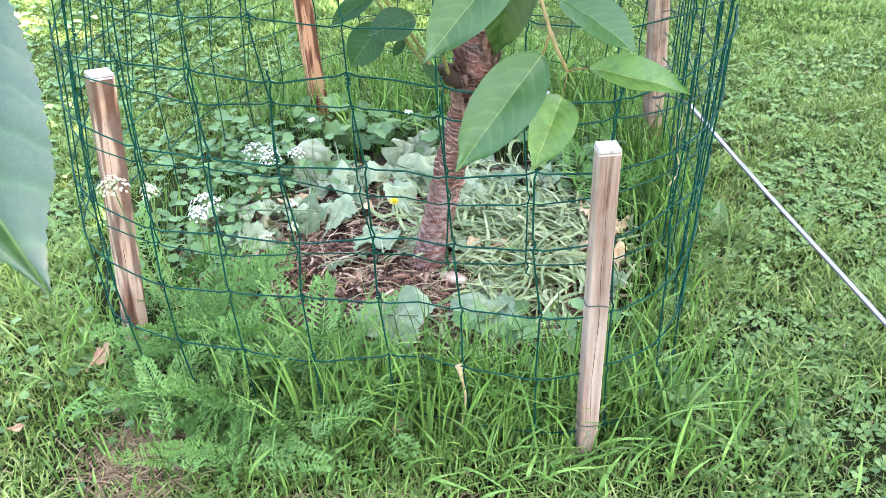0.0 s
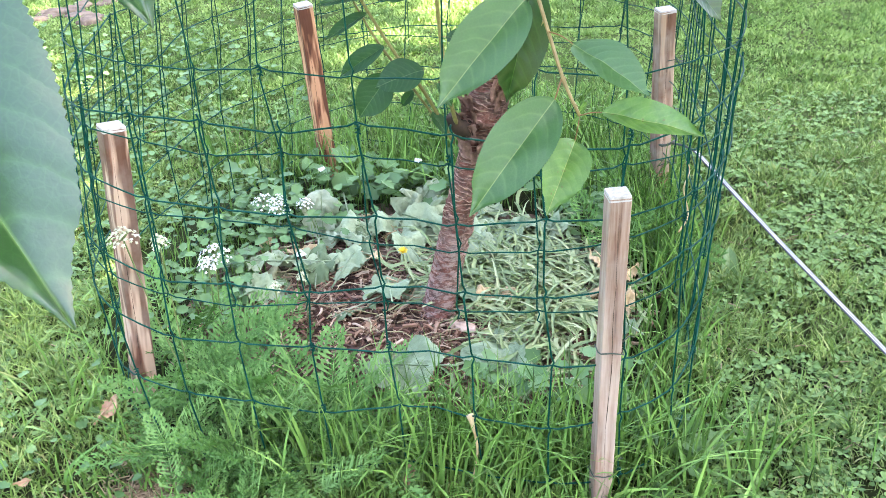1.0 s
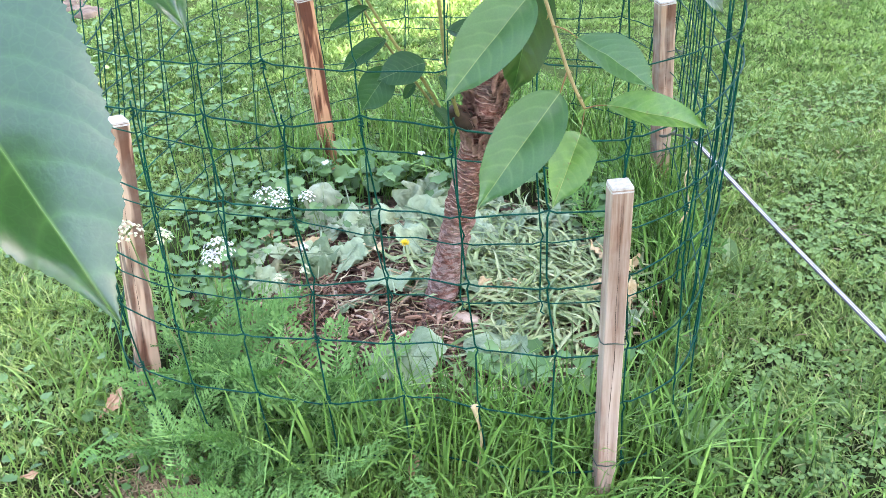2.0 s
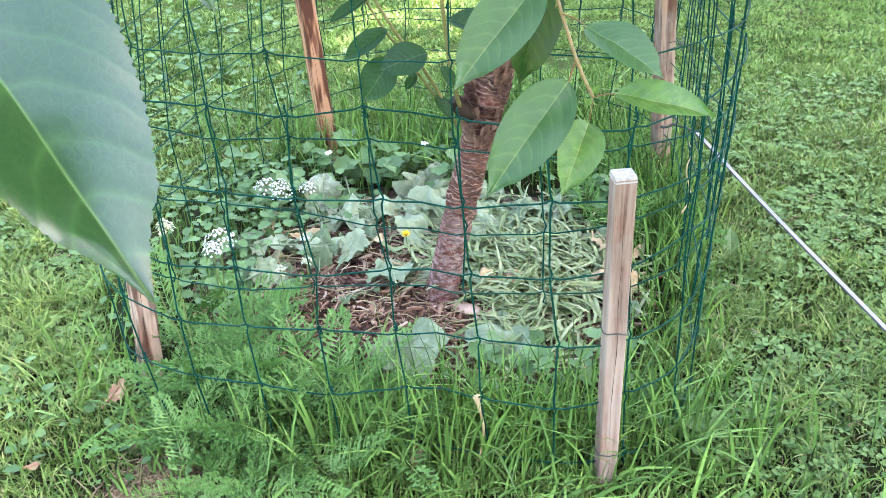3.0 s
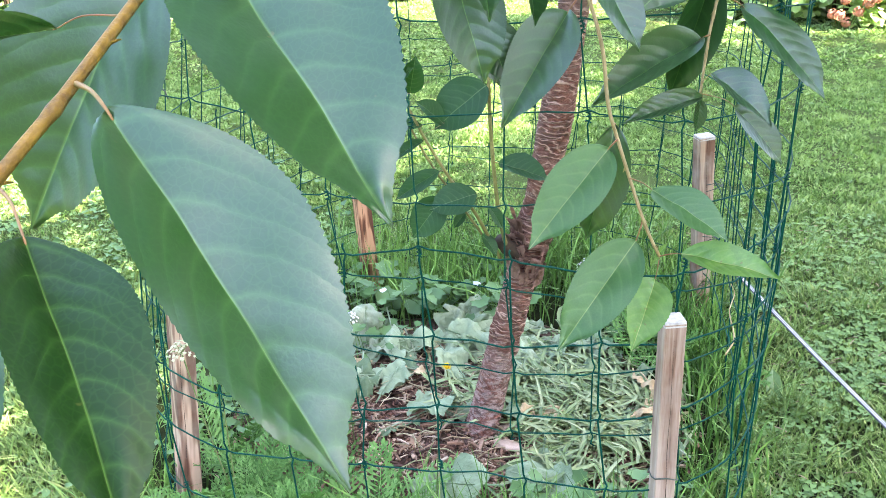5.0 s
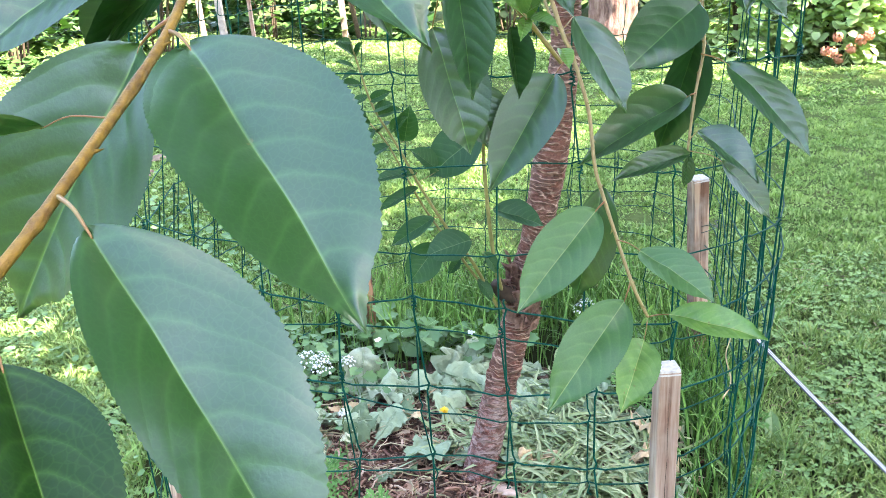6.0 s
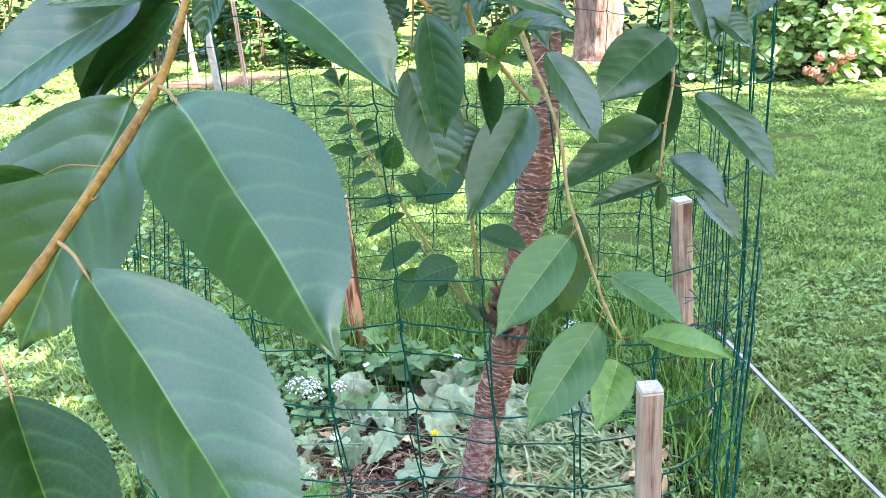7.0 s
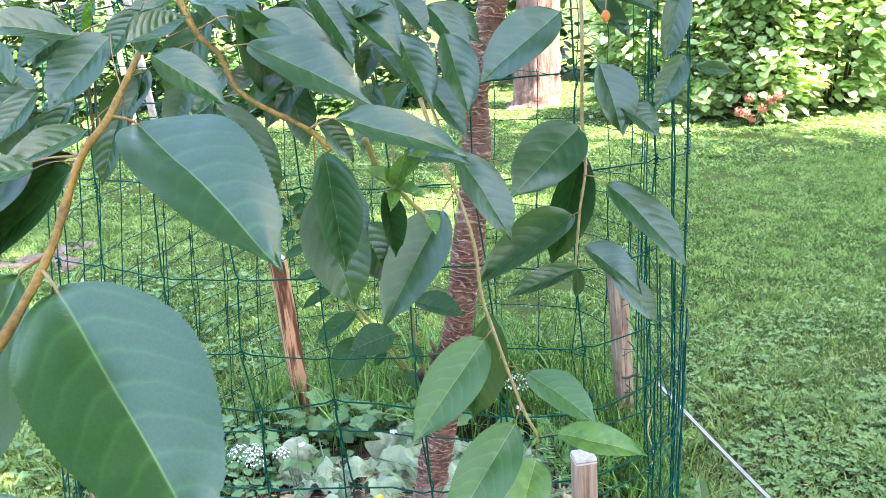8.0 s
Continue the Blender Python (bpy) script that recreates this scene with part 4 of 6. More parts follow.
def dandelion(at, seed):
    d = thing("dandelion", "small yellow dandelion flower on a pale stalk", "flower", (at[0], at[1], 0))
    bm = bmesh.new()
    tube(bm, glide([(0.01, 0.005, 0.0), (0.004, 0.002, at[2] * 0.5), (0, 0, at[2])], 5), 0.0014, 6)
    part("stem", bm, M_GREEN_STEM, d)
    bm = bmesh.new()
    rnd = random.Random(seed)
    for k in range(46):
        a, tilt, L = k * 2.4, 0.2 + 0.9 * (k / 46), 0.013 * (0.6 + 0.4 * rnd.random())
        dirv = Vector((math.cos(a) * math.cos(tilt), math.sin(a) * math.cos(tilt), math.sin(tilt)))
        sd = Vector((-math.sin(a), math.cos(a), 0)) * 0.0014
        o = Vector((0, 0, at[2]))
        vs = [bm.verts.new(o - sd * 0.5), bm.verts.new(o + sd * 0.5), bm.verts.new(o + dirv * L + sd), bm.verts.new(o + dirv * L - sd)]
        bm.faces.new(vs)
    part("flower_head", bm, M_YELLOW, d, "bright yellow petals")


dandelion((-0.103, 1.56, 0.092), 4)


# ---- weeds and flowers ----
def broad_weeds():
    rows = []
    for cx, cy, sx, sy, n, L in ((-0.42, 1.84, 0.12, 0.10, 260, 0.026), (-0.18, 1.92, 0.14, 0.07, 90, 0.046), (-0.50, 1.66, 0.08, 0.14, 300, 0.020), (-0.46, 1.44, 0.05, 0.07, 110, 0.020),
                                 (0.33, 1.80, 0.06, 0.08, 60, 0.035), (0.36, 1.10, 0.05, 0.05, 26, 0.034), (0.17, 1.14, 0.08, 0.04, 40, 0.032),
                                 (-0.75, 1.10, 0.14, 0.12, 40, 0.018), (-0.48, 0.98, 0.12, 0.07, 30, 0.022), (-1.35, 3.0, 0.4, 0.35, 600, 0.024), (-1.0, 2.3, 0.25, 0.3, 400, 0.020)):
        for _ in range(n):
            x, y = R.normal(cx, sx), R.normal(cy, sy)
            z = R.uniform(0.03, 0.11) if inside_fence(x, y) else R.uniform(0.015, 0.05)
            rows.append((x, y, z, L * R.uniform(0.6, 1.3), R.uniform(0, 6.28), R.uniform(-0.45, 0.45), R.uniform(-0.45, 0.45)))
    edge = ((0.0, 0.0), (-0.05, 0.28), (0.20, 0.34), (0.26, 0.54), (0.50, 0.40), (0.66, 0.46), (0.78, 0.20), (1.0, 0.0))
    shape = edge + tuple((u, -v) for u, v in edge[-2:0:-1])
    tagged(new("broadleaf_weeds", leaflets("broadleaf_weeds", rows, M_WEED, shape, 0.3)), "low round-leaved green weeds", "weeds", kind="stuff")
    stalks = [(r[0], r[1], 0, r[2], 0.002, r[4], 0.2) for r in rows]
    tagged(new("weed_stalks", blades("weed_stalks", stalks, M_TALL)), "thin green weed stalks", "weeds", kind="stuff")


broad_weeds()


def frond_mesh(seed):
    """A feathery yarrow leaf along +x, arching: a slim rib set all round with fine, forked threads."""
    rnd = random.Random(seed)
    V, Fc = [], []

    def sliver(p, q, w):
        d = (q - p)
        s = d.cross(Vector((rnd.uniform(-0.4, 0.4), rnd.uniform(-0.4, 0.4), 1))).normalized() * w
        n = len(V)
        m = p + d * 0.55
        V.extend([tuple(p), tuple(m - s), tuple(q), tuple(m + s)])
        Fc.append((n, n + 1, n + 2, n + 3))

    def spine(u):
        return Vector((u, 0.05 * math.sin(u * 4 + seed), 0.26 * u - (0.20 + 0.06 * (seed % 3)) * u * u))

    for k in range(9):
        sliver(spine(k / 9), spine((k + 1.3) / 9), 0.008 - 0.0005 * k)
    for k in range(1, 21):
        u = 0.08 + 0.91 * k / 21
        p = spine(u)
        reach = 0.175 * math.sin(math.pi * (u * 0.80 + 0.16)) ** 0.8 * rnd.uniform(0.75, 1.15)
        for sgn in (-1, 1):
            tip = p + Vector((0.55 * reach, sgn * reach * rnd.uniform(0.7, 1.0), rnd.uniform(0.05, 0.55) * reach))
            sliver(p, tip, 0.0125)
            for f in (0.45, 0.8):
                b = p.lerp(tip, f)
                for g in (-1, 1):
                    sliver(b, b + Vector((0.034 + 0.010 * g, sgn * (0.012 + 0.020 * (g < 0)), rnd.uniform(-0.015, 0.035))) * rnd.uniform(0.8, 1.3), 0.0120)
    return raw_mesh("fronds", V, Fc, M_YARROW, False)


FRONDS = [frond_mesh(k) for k in range(5)]


def yarrow_plant(x, y, n, size, spread, seed):
    """Fronds from one root."""
    rnd = random.Random(seed)
    t = thing("yarrow_plant", "bushy clump of feathery bright green yarrow leaves", "plant", (x, y, 0), "yarrow by the fence")
    for k in range(round(0.72 * n)):
        a = rnd.uniform(0, 360)
        r = spread * math.sqrt(rnd.random())
        L = size * rnd.uniform(0.7, 1.4)
        ob = new("frond", FRONDS[k % 5])
        ob.parent = t
        ob.matrix_basis = pose(r * math.cos(k * 2.4), r * math.sin(k * 2.4), rnd.uniform(0.0, 0.05), rnd.uniform(-35, 35), rnd.uniform(-50, 6), a) @ Matrix.Scale(L, 4)


for x, y, n, s, sp in ((-0.46, 1.05, 10, 0.13, 0.06), (-0.36, 1.20, 14, 0.16, 0.07), (-0.22, 1.02, 14, 0.16, 0.06), (-0.12, 1.04, 9, 0.16, 0.05), (-0.27, 1.14, 14, 0.17, 0.06), (-0.40, 0.99, 10, 0.13, 0.06), (-0.50, 1.27, 9, 0.17, 0.05), (-0.40, 1.09, 12, 0.14, 0.05), (-0.32, 1.00, 14, 0.15, 0.05), (-0.27, 1.06, 16, 0.16, 0.06), (-0.19, 1.09, 14, 0.17, 0.05), (-0.33, 1.15, 15, 0.16, 0.06),
                       (-0.36, 0.91, 8, 0.10, 0.05), (-0.30, 0.88, 6, 0.09, 0.05), (-0.31, 0.92, 8, 0.12, 0.05), (-0.45, 1.15, 7, 0.13, 0.05), (-0.25, 0.88, 7, 0.11, 0.05), (-0.19, 0.95, 9, 0.13, 0.05), (-0.42, 1.24, 14, 0.17, 0.05),
                       (0.33, 1.66, 10, 0.16, 0.05)):
    yarrow_plant(x, y, n, s, sp, int(1000 * (x + 2) + 100 * y))


def yarrow_flower(x, y, z, radius, mat, seed, count=60):
    """A flat-topped head of many tiny white florets on a branching stalk."""
    rnd = random.Random(seed)
    t = thing("yarrow_flower", "flat-topped white yarrow flower head on a thin green stalk" if mat is M_PETAL else "flat-topped cream yarrow flower head on a thin green stalk", "flower", (x, y, 0), "yarrow flowers")
    bm = bmesh.new()
    lx, ly = rnd.uniform(-0.05, 0.05), rnd.uniform(-0.02, 0.04)
    tube(bm, glide([(lx, ly, 0), (lx * 0.4, ly * 0.4, z * 0.5), (0, 0, z - 0.018)], 6), 0.0013, 5)
    heads = []
    for k in range(count):
        a, r = k * 2.39996, radius * math.sqrt((k + 0.5) / count)
        p = Vector((r * math.cos(a), r * math.sin(a), z - 0.9 * r * r / radius + rnd.uniform(-0.005, 0.004)))
        heads.append(p)
        if k % 4 == 0:
            tube(bm, [Vector((0, 0, z - 0.02)), p * 0.55 + Vector((0, 0, (z - 0.016) * 0.45)), p], 0.0006, 4)
    part("stem", bm, M_GREEN_STEM, t)
    bm = bmesh.new()
    for p in heads:
        s = rnd.uniform(0.0030, 0.0046)
        c = bm.verts.new(p + Vector((0, 0, s * 0.5)))
        tilt = Vector((p.x / radius * 0.9 + rnd.uniform(-0.4, 0.4), p.y / radius * 0.9 + rnd.uniform(-0.4, 0.4), 0.8)).normalized()
        m3 = basis(tilt.orthogonal(), tilt)
        ring = [bm.verts.new(p + m3 @ Vector((s * (1.0 if q % 2 else 0.55) * math.cos(q * math.pi / 5), s * (1.0 if q % 2 else 0.55) * math.sin(q * math.pi / 5), 0))) for q in range(10)]
        for q in range(10):
            bm.faces.new((c, ring[q], ring[(q + 1) % 10]))
    part("flower_head", bm, mat, t)


yarrow_flower(-0.402, 1.30, 0.268, 0.029, M_PETAL, 1, 62)
yarrow_flower(-0.412, 1.285, 0.25, 0.018, M_PETAL, 8, 40)
yarrow_flower(-0.485, 1.15, 0.385, 0.025, M_CREAM, 2, 52)
yarrow_flower(-0.435, 1.16, 0.365, 0.014, M_CREAM, 9, 30)
for x, y, z, r, s in ((-0.425, 1.735, 0.145, 0.028, 3), (-0.385, 1.712, 0.135, 0.025, 4), (-0.400, 1.765, 0.125, 0.022, 5), (-0.330, 1.722, 0.140, 0.020, 6), (-0.312, 1.55, 0.105, 0.009, 13), (0.228, 2.0, 0.145, 0.034, 7)):
    yarrow_flower(x, y, z, r, M_PETAL, s, 12 + round(1100 * r))
for x, y, z, s in ((-0.30, 1.28, 0.20, 11), (-0.27, 1.36, 0.17, 12)):
    yarrow_flower(x, y, z, 0.011, M_CREAM, s, 20)


def petal_scrap(x, y, z, seed):
    bm = bmesh.new()
    rnd = random.Random(seed)
    for k in range(3):
        a = k * 2.1 + rnd.random()
        o = Vector((rnd.uniform(-.003, .003), rnd.uniform(-.003, .003), 0))
        vs = [bm.verts.new(o + Vector((0.004 * math.cos(a + q), 0.004 * math.sin(a + q), 0.002 * math.sin(q * 2)))) for q in (0, 1.3, 2.5, 3.8, 5.0)]
        bm.faces.new(vs)
    ob = new("white_petal", finish(bm, "white_petal", M_PETAL))
    ob.location = (x, y, z)
    tagged(ob, "small white petal caught on the wire fence", "petal", "petals on the wire")


def dock_leaf(base, tip, wide, turn):
    b, t = Vector(base), Vector(tip)
    L = (t - b).length
    ob = new("dock_leaf", finish(leaf_bm(L, L * wide, 20, 0.1, 5, teeth=False), "dock_leaf", M_DOCK))
    ob.matrix_basis = Matrix.Translation(b) @ (basis(t - b, Vector((0, -0.8, 0.6))) @ Euler((radians(turn), 0, 0)).to_matrix()).to_4x4()
    tagged(ob, "single pale green upright dock leaf in the lawn", "leaf", "dock leaves")


dock_leaf((0.571, 1.555, 0.0), (0.582, 1.620, 0.061), 0.42, 0)
dock_leaf((-0.14, 0.925, 0.02), (-0.165, 0.895, 0.045), 0.9, 0)
dock_leaf((-0.035, 0.975, 0.03), (-0.05, 0.955, 0.055), 0.9, 10)
dock_leaf((0.31, 0.965, 0.02), (0.335, 0.94, 0.04), 0.7, 0)
dock_leaf((0.30, 0.955, 0.02), (0.295, 0.925, 0.04), 0.7, 0)


def dry_stalk(pts, r, label):
    bm = bmesh.new()
    tube(bm, glide(pts, 6), lambda s: r * (1.6 - s), 5)
    ob = new("dry_stalk", finish(bm, "dry_stalk", M_HUSK))
    tagged(ob, label, "stalk", "dry stalks on the fence")


dry_stalk([(0.043, 0.978, 0.150), (0.050, 0.972, 0.10), (0.046, 0.975, 0.06), (0.040, 0.975, 0.03)], 0.0016, "thin pale dry grass stalk caught on the wire")
dry_stalk([(0.040, 0.978, 0.160), (0.043, 0.974, 0.150), (0.045, 0.972, 0.135)], 0.004, "brown shrivelled dry leaf caught on the wire")
dry_stalk([(0.392, 1.30, 0.275), (0.415, 1.34, 0.285), (0.408, 1.36, 0.325), (0.43, 1.42, 0.33), (0.425, 1.43, 0.345)], 0.0010, "thin pale dry grass stalk caught on the wire")


# ---- stakes ----
def stake(x, y, height, side, turn, leanx, leany, seed):
    rnd = random.Random(seed)
    s = thing("wooden_stake", "square weathered wooden stake with pale sawn top, driven into the grass", "stake", (x, y, 0), "stakes of the fence")
    s.rotation_euler = (radians(-leany), radians(leanx), radians(turn))
    bm = bmesh.new()
    n = 26
    corner = [(-1, -1), (1, -1), (1, 1), (-1, 1)]
    bev = 0.10
    ring0 = []
    for i in range(n + 1):
        z = -0.08 + (height + 0.08) * i / n
        ring = []
        for cx, cy in corner:
            for ax, ay in ((1, 1 - bev), (1 - bev, 1)) if cx * cy > 0 else ((1 - bev, 1), (1, 1 - bev)):
                wob = 1 + 0.025 * noise.noise((cx * 3 + seed, cy * 3, z * 9)) + rnd.uniform(-0.008, 0.008)
                ring.append(bm.verts.new((cx * ax * side / 2 * wob, cy * ay * side / 2 * wob, z)))
        if ring0:
            for k in range(8):
                bm.faces.new((ring0[k], ring0[(k + 1) % 8], ring[(k + 1) % 8], ring[k]))
        ring0 = ring
    post = part("post", bm, {2: M_WOOD_STREAKED, 3: M_WOOD_BROWN, 4: M_WOOD_RED}.get(seed, M_WOOD), s, smooth=False)
    bm = bmesh.new()
    rim, rim0 = [], []
    for cx, cy in corner:
        for ax, ay in ((1, 1 - bev), (1 - bev, 1)) if cx * cy > 0 else ((1 - bev, 1), (1, 1 - bev)):
            rim0.append(bm.verts.new((cx * ax * side / 2 * 1.02, cy * ay * side / 2 * 1.02, height - 0.004)))
            rim.append(bm.verts.new((cx * ax * side / 2 * 0.97, cy * ay * side / 2 * 0.97, height + 0.003)))
    bm.faces.new(rim)
    for k in range(8):
        bm.faces.new((rim0[k], rim0[(k + 1) % 8], rim[(k + 1) % 8], rim[k]))
    part("sawn_top", bm, M_END, s, "pale sawn end grain", smooth=False)
    # long drying cracks
    for k in range(1):
        bm = bmesh.new()
        cx = rnd.uniform(-0.25, 0.25) * side
        pts = [Vector((cx + 0.004 * noise.noise((z * 9, seed, k)) + 0.0015 * noise.noise((z * 45, seed, k)), -side / 2 - 0.0002, z)) for z in [height * (0.06 + 0.9 * q / 14) for q in range(15)]]
        tube(bm, pts, lambda t: 0.0007 * math.sin(math.pi * (0.05 + 0.9 * t)) * (0.6 + 0.4 * math.sin(t * 40)), 4)
        part("crack", bm, M_CRACK, post)
    return s


M_CRACK = plain_noise("dark_crack", (0.02, 0.012, 0.008), (0.06, 0.035, 0.02), 100.0, 0.95)
stake(0.231, 0.952, 0.527, 0.0275, 8, -0.3, 0, 1)
stake(-0.552, 1.225, 0.510, 0.036, 38, 6, 0, 2)
stake(0.482, 1.880, 0.490, 0.036, 14, -3, 0, 3)
stake(-0.345, 2.130, 0.465, 0.038, 30, -3, -2, 4)


# ---- the wire fence ----
PLAN = [(0.0, 0.985), (0.25, 0.965), (0.40, 1.12), (0.45, 1.48), (0.485, 1.86), (0.33, 2.12), (-0.05, 2.20), (-0.36, 2.15), (-0.54, 1.91), (-0.615, 1.58), (-0.605, 1.33), (-0.52, 1.11), (-0.26, 1.005)]
MESH = 0.109


def fence_plan():
    pts = [Vector((*p, 0)) for p in PLAN]
    loop = glide([pts[-1]] + pts + [pts[0], pts[1]], 24)[24:-24]
    run, lengths = 0.0, [0.0]
    for a, b in zip(loop, loop[1:]):
        run += (b - a).length
        lengths.append(run)
    return loop, lengths


LOOP, LENGTHS = fence_plan()
TOTAL = LENGTHS[-1]


def fence_point(s, z):
    """The point of the netting s metres round the loop and z up: it twists a little, widens upwards and leans in at the slack end."""
    s = (s - 0.035 * z) % TOTAL
    k = int(np.searchsorted(LENGTHS, s)) or 1
    k = min(k, len(LOOP) - 1)
    f = (s - LENGTHS[k - 1]) / max(1e-6, LENGTHS[k] - LENGTHS[k - 1])
    p = LOOP[k - 1].lerp(LOOP[k], f)
    c = Vector((-0.14, 1.6, 0))
    wave = 1 + 0.012 * math.sin(s * 9 + z * 4) + 0.015 * (z - 0.3)
    if p.x < c.x:
        wave -= 0.28 * max(0.0, z - 0.3) * min(1.0, (c.x - p.x) / 0.47)
    return c + (p - c) * wave + Vector((0, 0, z))


def wire_fence():
    fence = thing("wire_fence", "round cage of green plastic-coated wire netting round the young tree", "fence")
    rnd = random.Random(2)
    nv = round(TOTAL / MESH)
    step = TOTAL / nv
    # two rolls of netting, the upper one hooked over the lower with some rows of overlap:
    # first row, rows, lower and upper end of the uprights, shift round the loop, shift inwards
    for z0, rings, low, high, shift, inward in ((0.054, 6, 0.0, 0.612, 0.006, 0.0), (0.342, 8, 0.330, 1.12, 0.0, 0.007)):
        def at(s_, z_):
            p = fence_point(s_ + shift, z_)
            return p + (Vector((-0.14, 1.6, z_)) - p).normalized() * inward

        jog = {(i, k): (rnd.gauss(0, 0.004), rnd.gauss(0, 0.0045)) for i in range(nv) for k in range(rings)}
        for k in range(rings):
            bm = bmesh.new()
            pts = []
            sag = [0.03 * noise.noise((k * 3.3 + z0 * 9, q * 0.35, 1)) for q in range(nv + 1)]
            for i in range(nv):
                ds, dz = jog[i, k]
                z = z0 + MESH * k + dz + sag[i]
                for f in (0, 0.12, 0.5, 0.88):
                    kink = 0.0022 if f == 0 else (0.0 if f == 0.5 else -0.0012)
                    ds2, dz2 = jog[(i + 1) % nv, k]
                    zz = z + f * (dz2 + (sag[(i + 1) % nv] if i < nv - 1 else sag[0]) - dz - sag[i]) + kink
                    pts.append(at(0.045 + i * step + ds * (1 - f) + f * (step + ds2), zz))
            tube(bm, pts, 0.00130 if z0 < 0.1 else 0.00104, 5, closed=True)
            part("horizontal_wire", bm, M_WIRE, fence)
        for i in range(nv):
            bm = bmesh.new()
            pts = [at(0.045 + i * step, low)]
            for k in range(rings):
                ds, dz = jog[i, k]
                z = z0 + MESH * k + dz
                pts += [at(0.045 + i * step + ds - 0.0012, z - 0.010), at(0.045 + i * step + ds + 0.0022, z), at(0.045 + i * step + ds - 0.0012, z + 0.010)]
            pts.append(at(0.045 + i * step + jog[i, rings - 1][0], high))
            tube(bm, pts, 0.00142 if z0 < 0.1 else 0.00114, 5)
            upright = part("vertical_wire", bm, M_WIRE, fence)
            # twisted knots
            for k in range(rings):
                if rnd.random() < 0.30:
                    bm = bmesh.new()
                    ds, dz = jog[i, k]
                    p = at(0.045 + i * step + ds, z0 + MESH * k + dz)
                    pts = [p + Vector((0.0034 * math.cos(q * 1.5), 0.0034 * math.sin(q * 1.5), -0.007 + 0.0012 * q)) for q in range(13)]
                    tube(bm, pts, 0.0010, 4)
                    part("knot", bm, M_WIRE, upright)
    # the ends of the rolls overlap and are hooked together on the side away from the tree's lean
    for ds, dr in ((0.012, 0.010), (0.040, 0.014)):
        bm = bmesh.new()
        s0 = 0.74 + ds
        pts = []
        for q in range(24):
            z = 1.12 * q / 23
            p = fence_point(s0 + 0.006 * math.sin(q * 1.7 + ds * 99), z)
            pts.append(p + (p - Vector((-0.14, 1.6, z))).normalized() * dr)
        tube(bm, pts, 0.00150, 5)
        part("vertical_wire", bm, M_WIRE, fence)
    # a bent hook of dark wire on the slack end
    bm = bmesh.new()
    c = fence_point(LENGTHS[24 * 10] - 0.02, 0.74)
    tube(bm, [c + Vector((0.014 * math.cos(q * 0.7), 0.004 * q / 10, -0.03 + 0.005 * q + 0.012 * math.sin(q * 0.7))) for q in range(16)], 0.00148, 5)
    part("hook", bm, M_TIE, fence, "bent dark wire hook")
    return fence


wire_fence()


def tie(x, y, z, side, turn, seed, rounds=2):
    """Thin wire wound round a stake to hold the netting."""
    rnd = random.Random(seed)
    bm = bmesh.new()
    pts = []
    h = side / 2 + 0.002
    for q in range(rounds * 8 + 1):
        a = q / 8 * 2 * math.pi
        c, s = math.cos(a), math.sin(a)
        k = h / max(abs(c), abs(s)) * 0.97
        pts.append(Vector((c * k, s * k, 0.010 * q / 8 + 0.004 * math.sin(q * 1.9 + seed))))
    pts += [Vector((h + 0.012, 0.004, 0.020)), Vector((h + 0.020, 0.012, 0.012))]
    tube(bm, pts, 0.0010, 5)
    ob = new("tie_wire", finish(bm, "tie_wire", M_TIE))
    ob.matrix_basis = pose(x, y, z, 0, 0, turn)
    tagged(ob, "thin dark green wire wound round a wooden stake", "wire", "tie wires on the stakes")


tie(0.482, 1.880, 0.365, 0.036, 14, 1)
tie(0.482, 1.880, 0.240, 0.036, 14, 2)
tie(0.485, 1.880, 0.130, 0.036, 14, 3)
tie(0.230, 0.952, 0.290, 0.0275, 8, 4, 1)
tie(0.230, 0.952, 0.070, 0.0275, 8, 5, 1)
petal_scrap(-0.013, 0.985, 0.563, 0)
petal_scrap(-0.135, 0.985, 0.554, 1)
petal_scrap(0.153, 0.985, 0.585, 2)


# ---- the cherry tree ----
cherry_tree = thing("cherry_tree", "young leaning cherry tree with red-brown banded bark and drooping leafy twigs", "tree", (0, 0, 0))


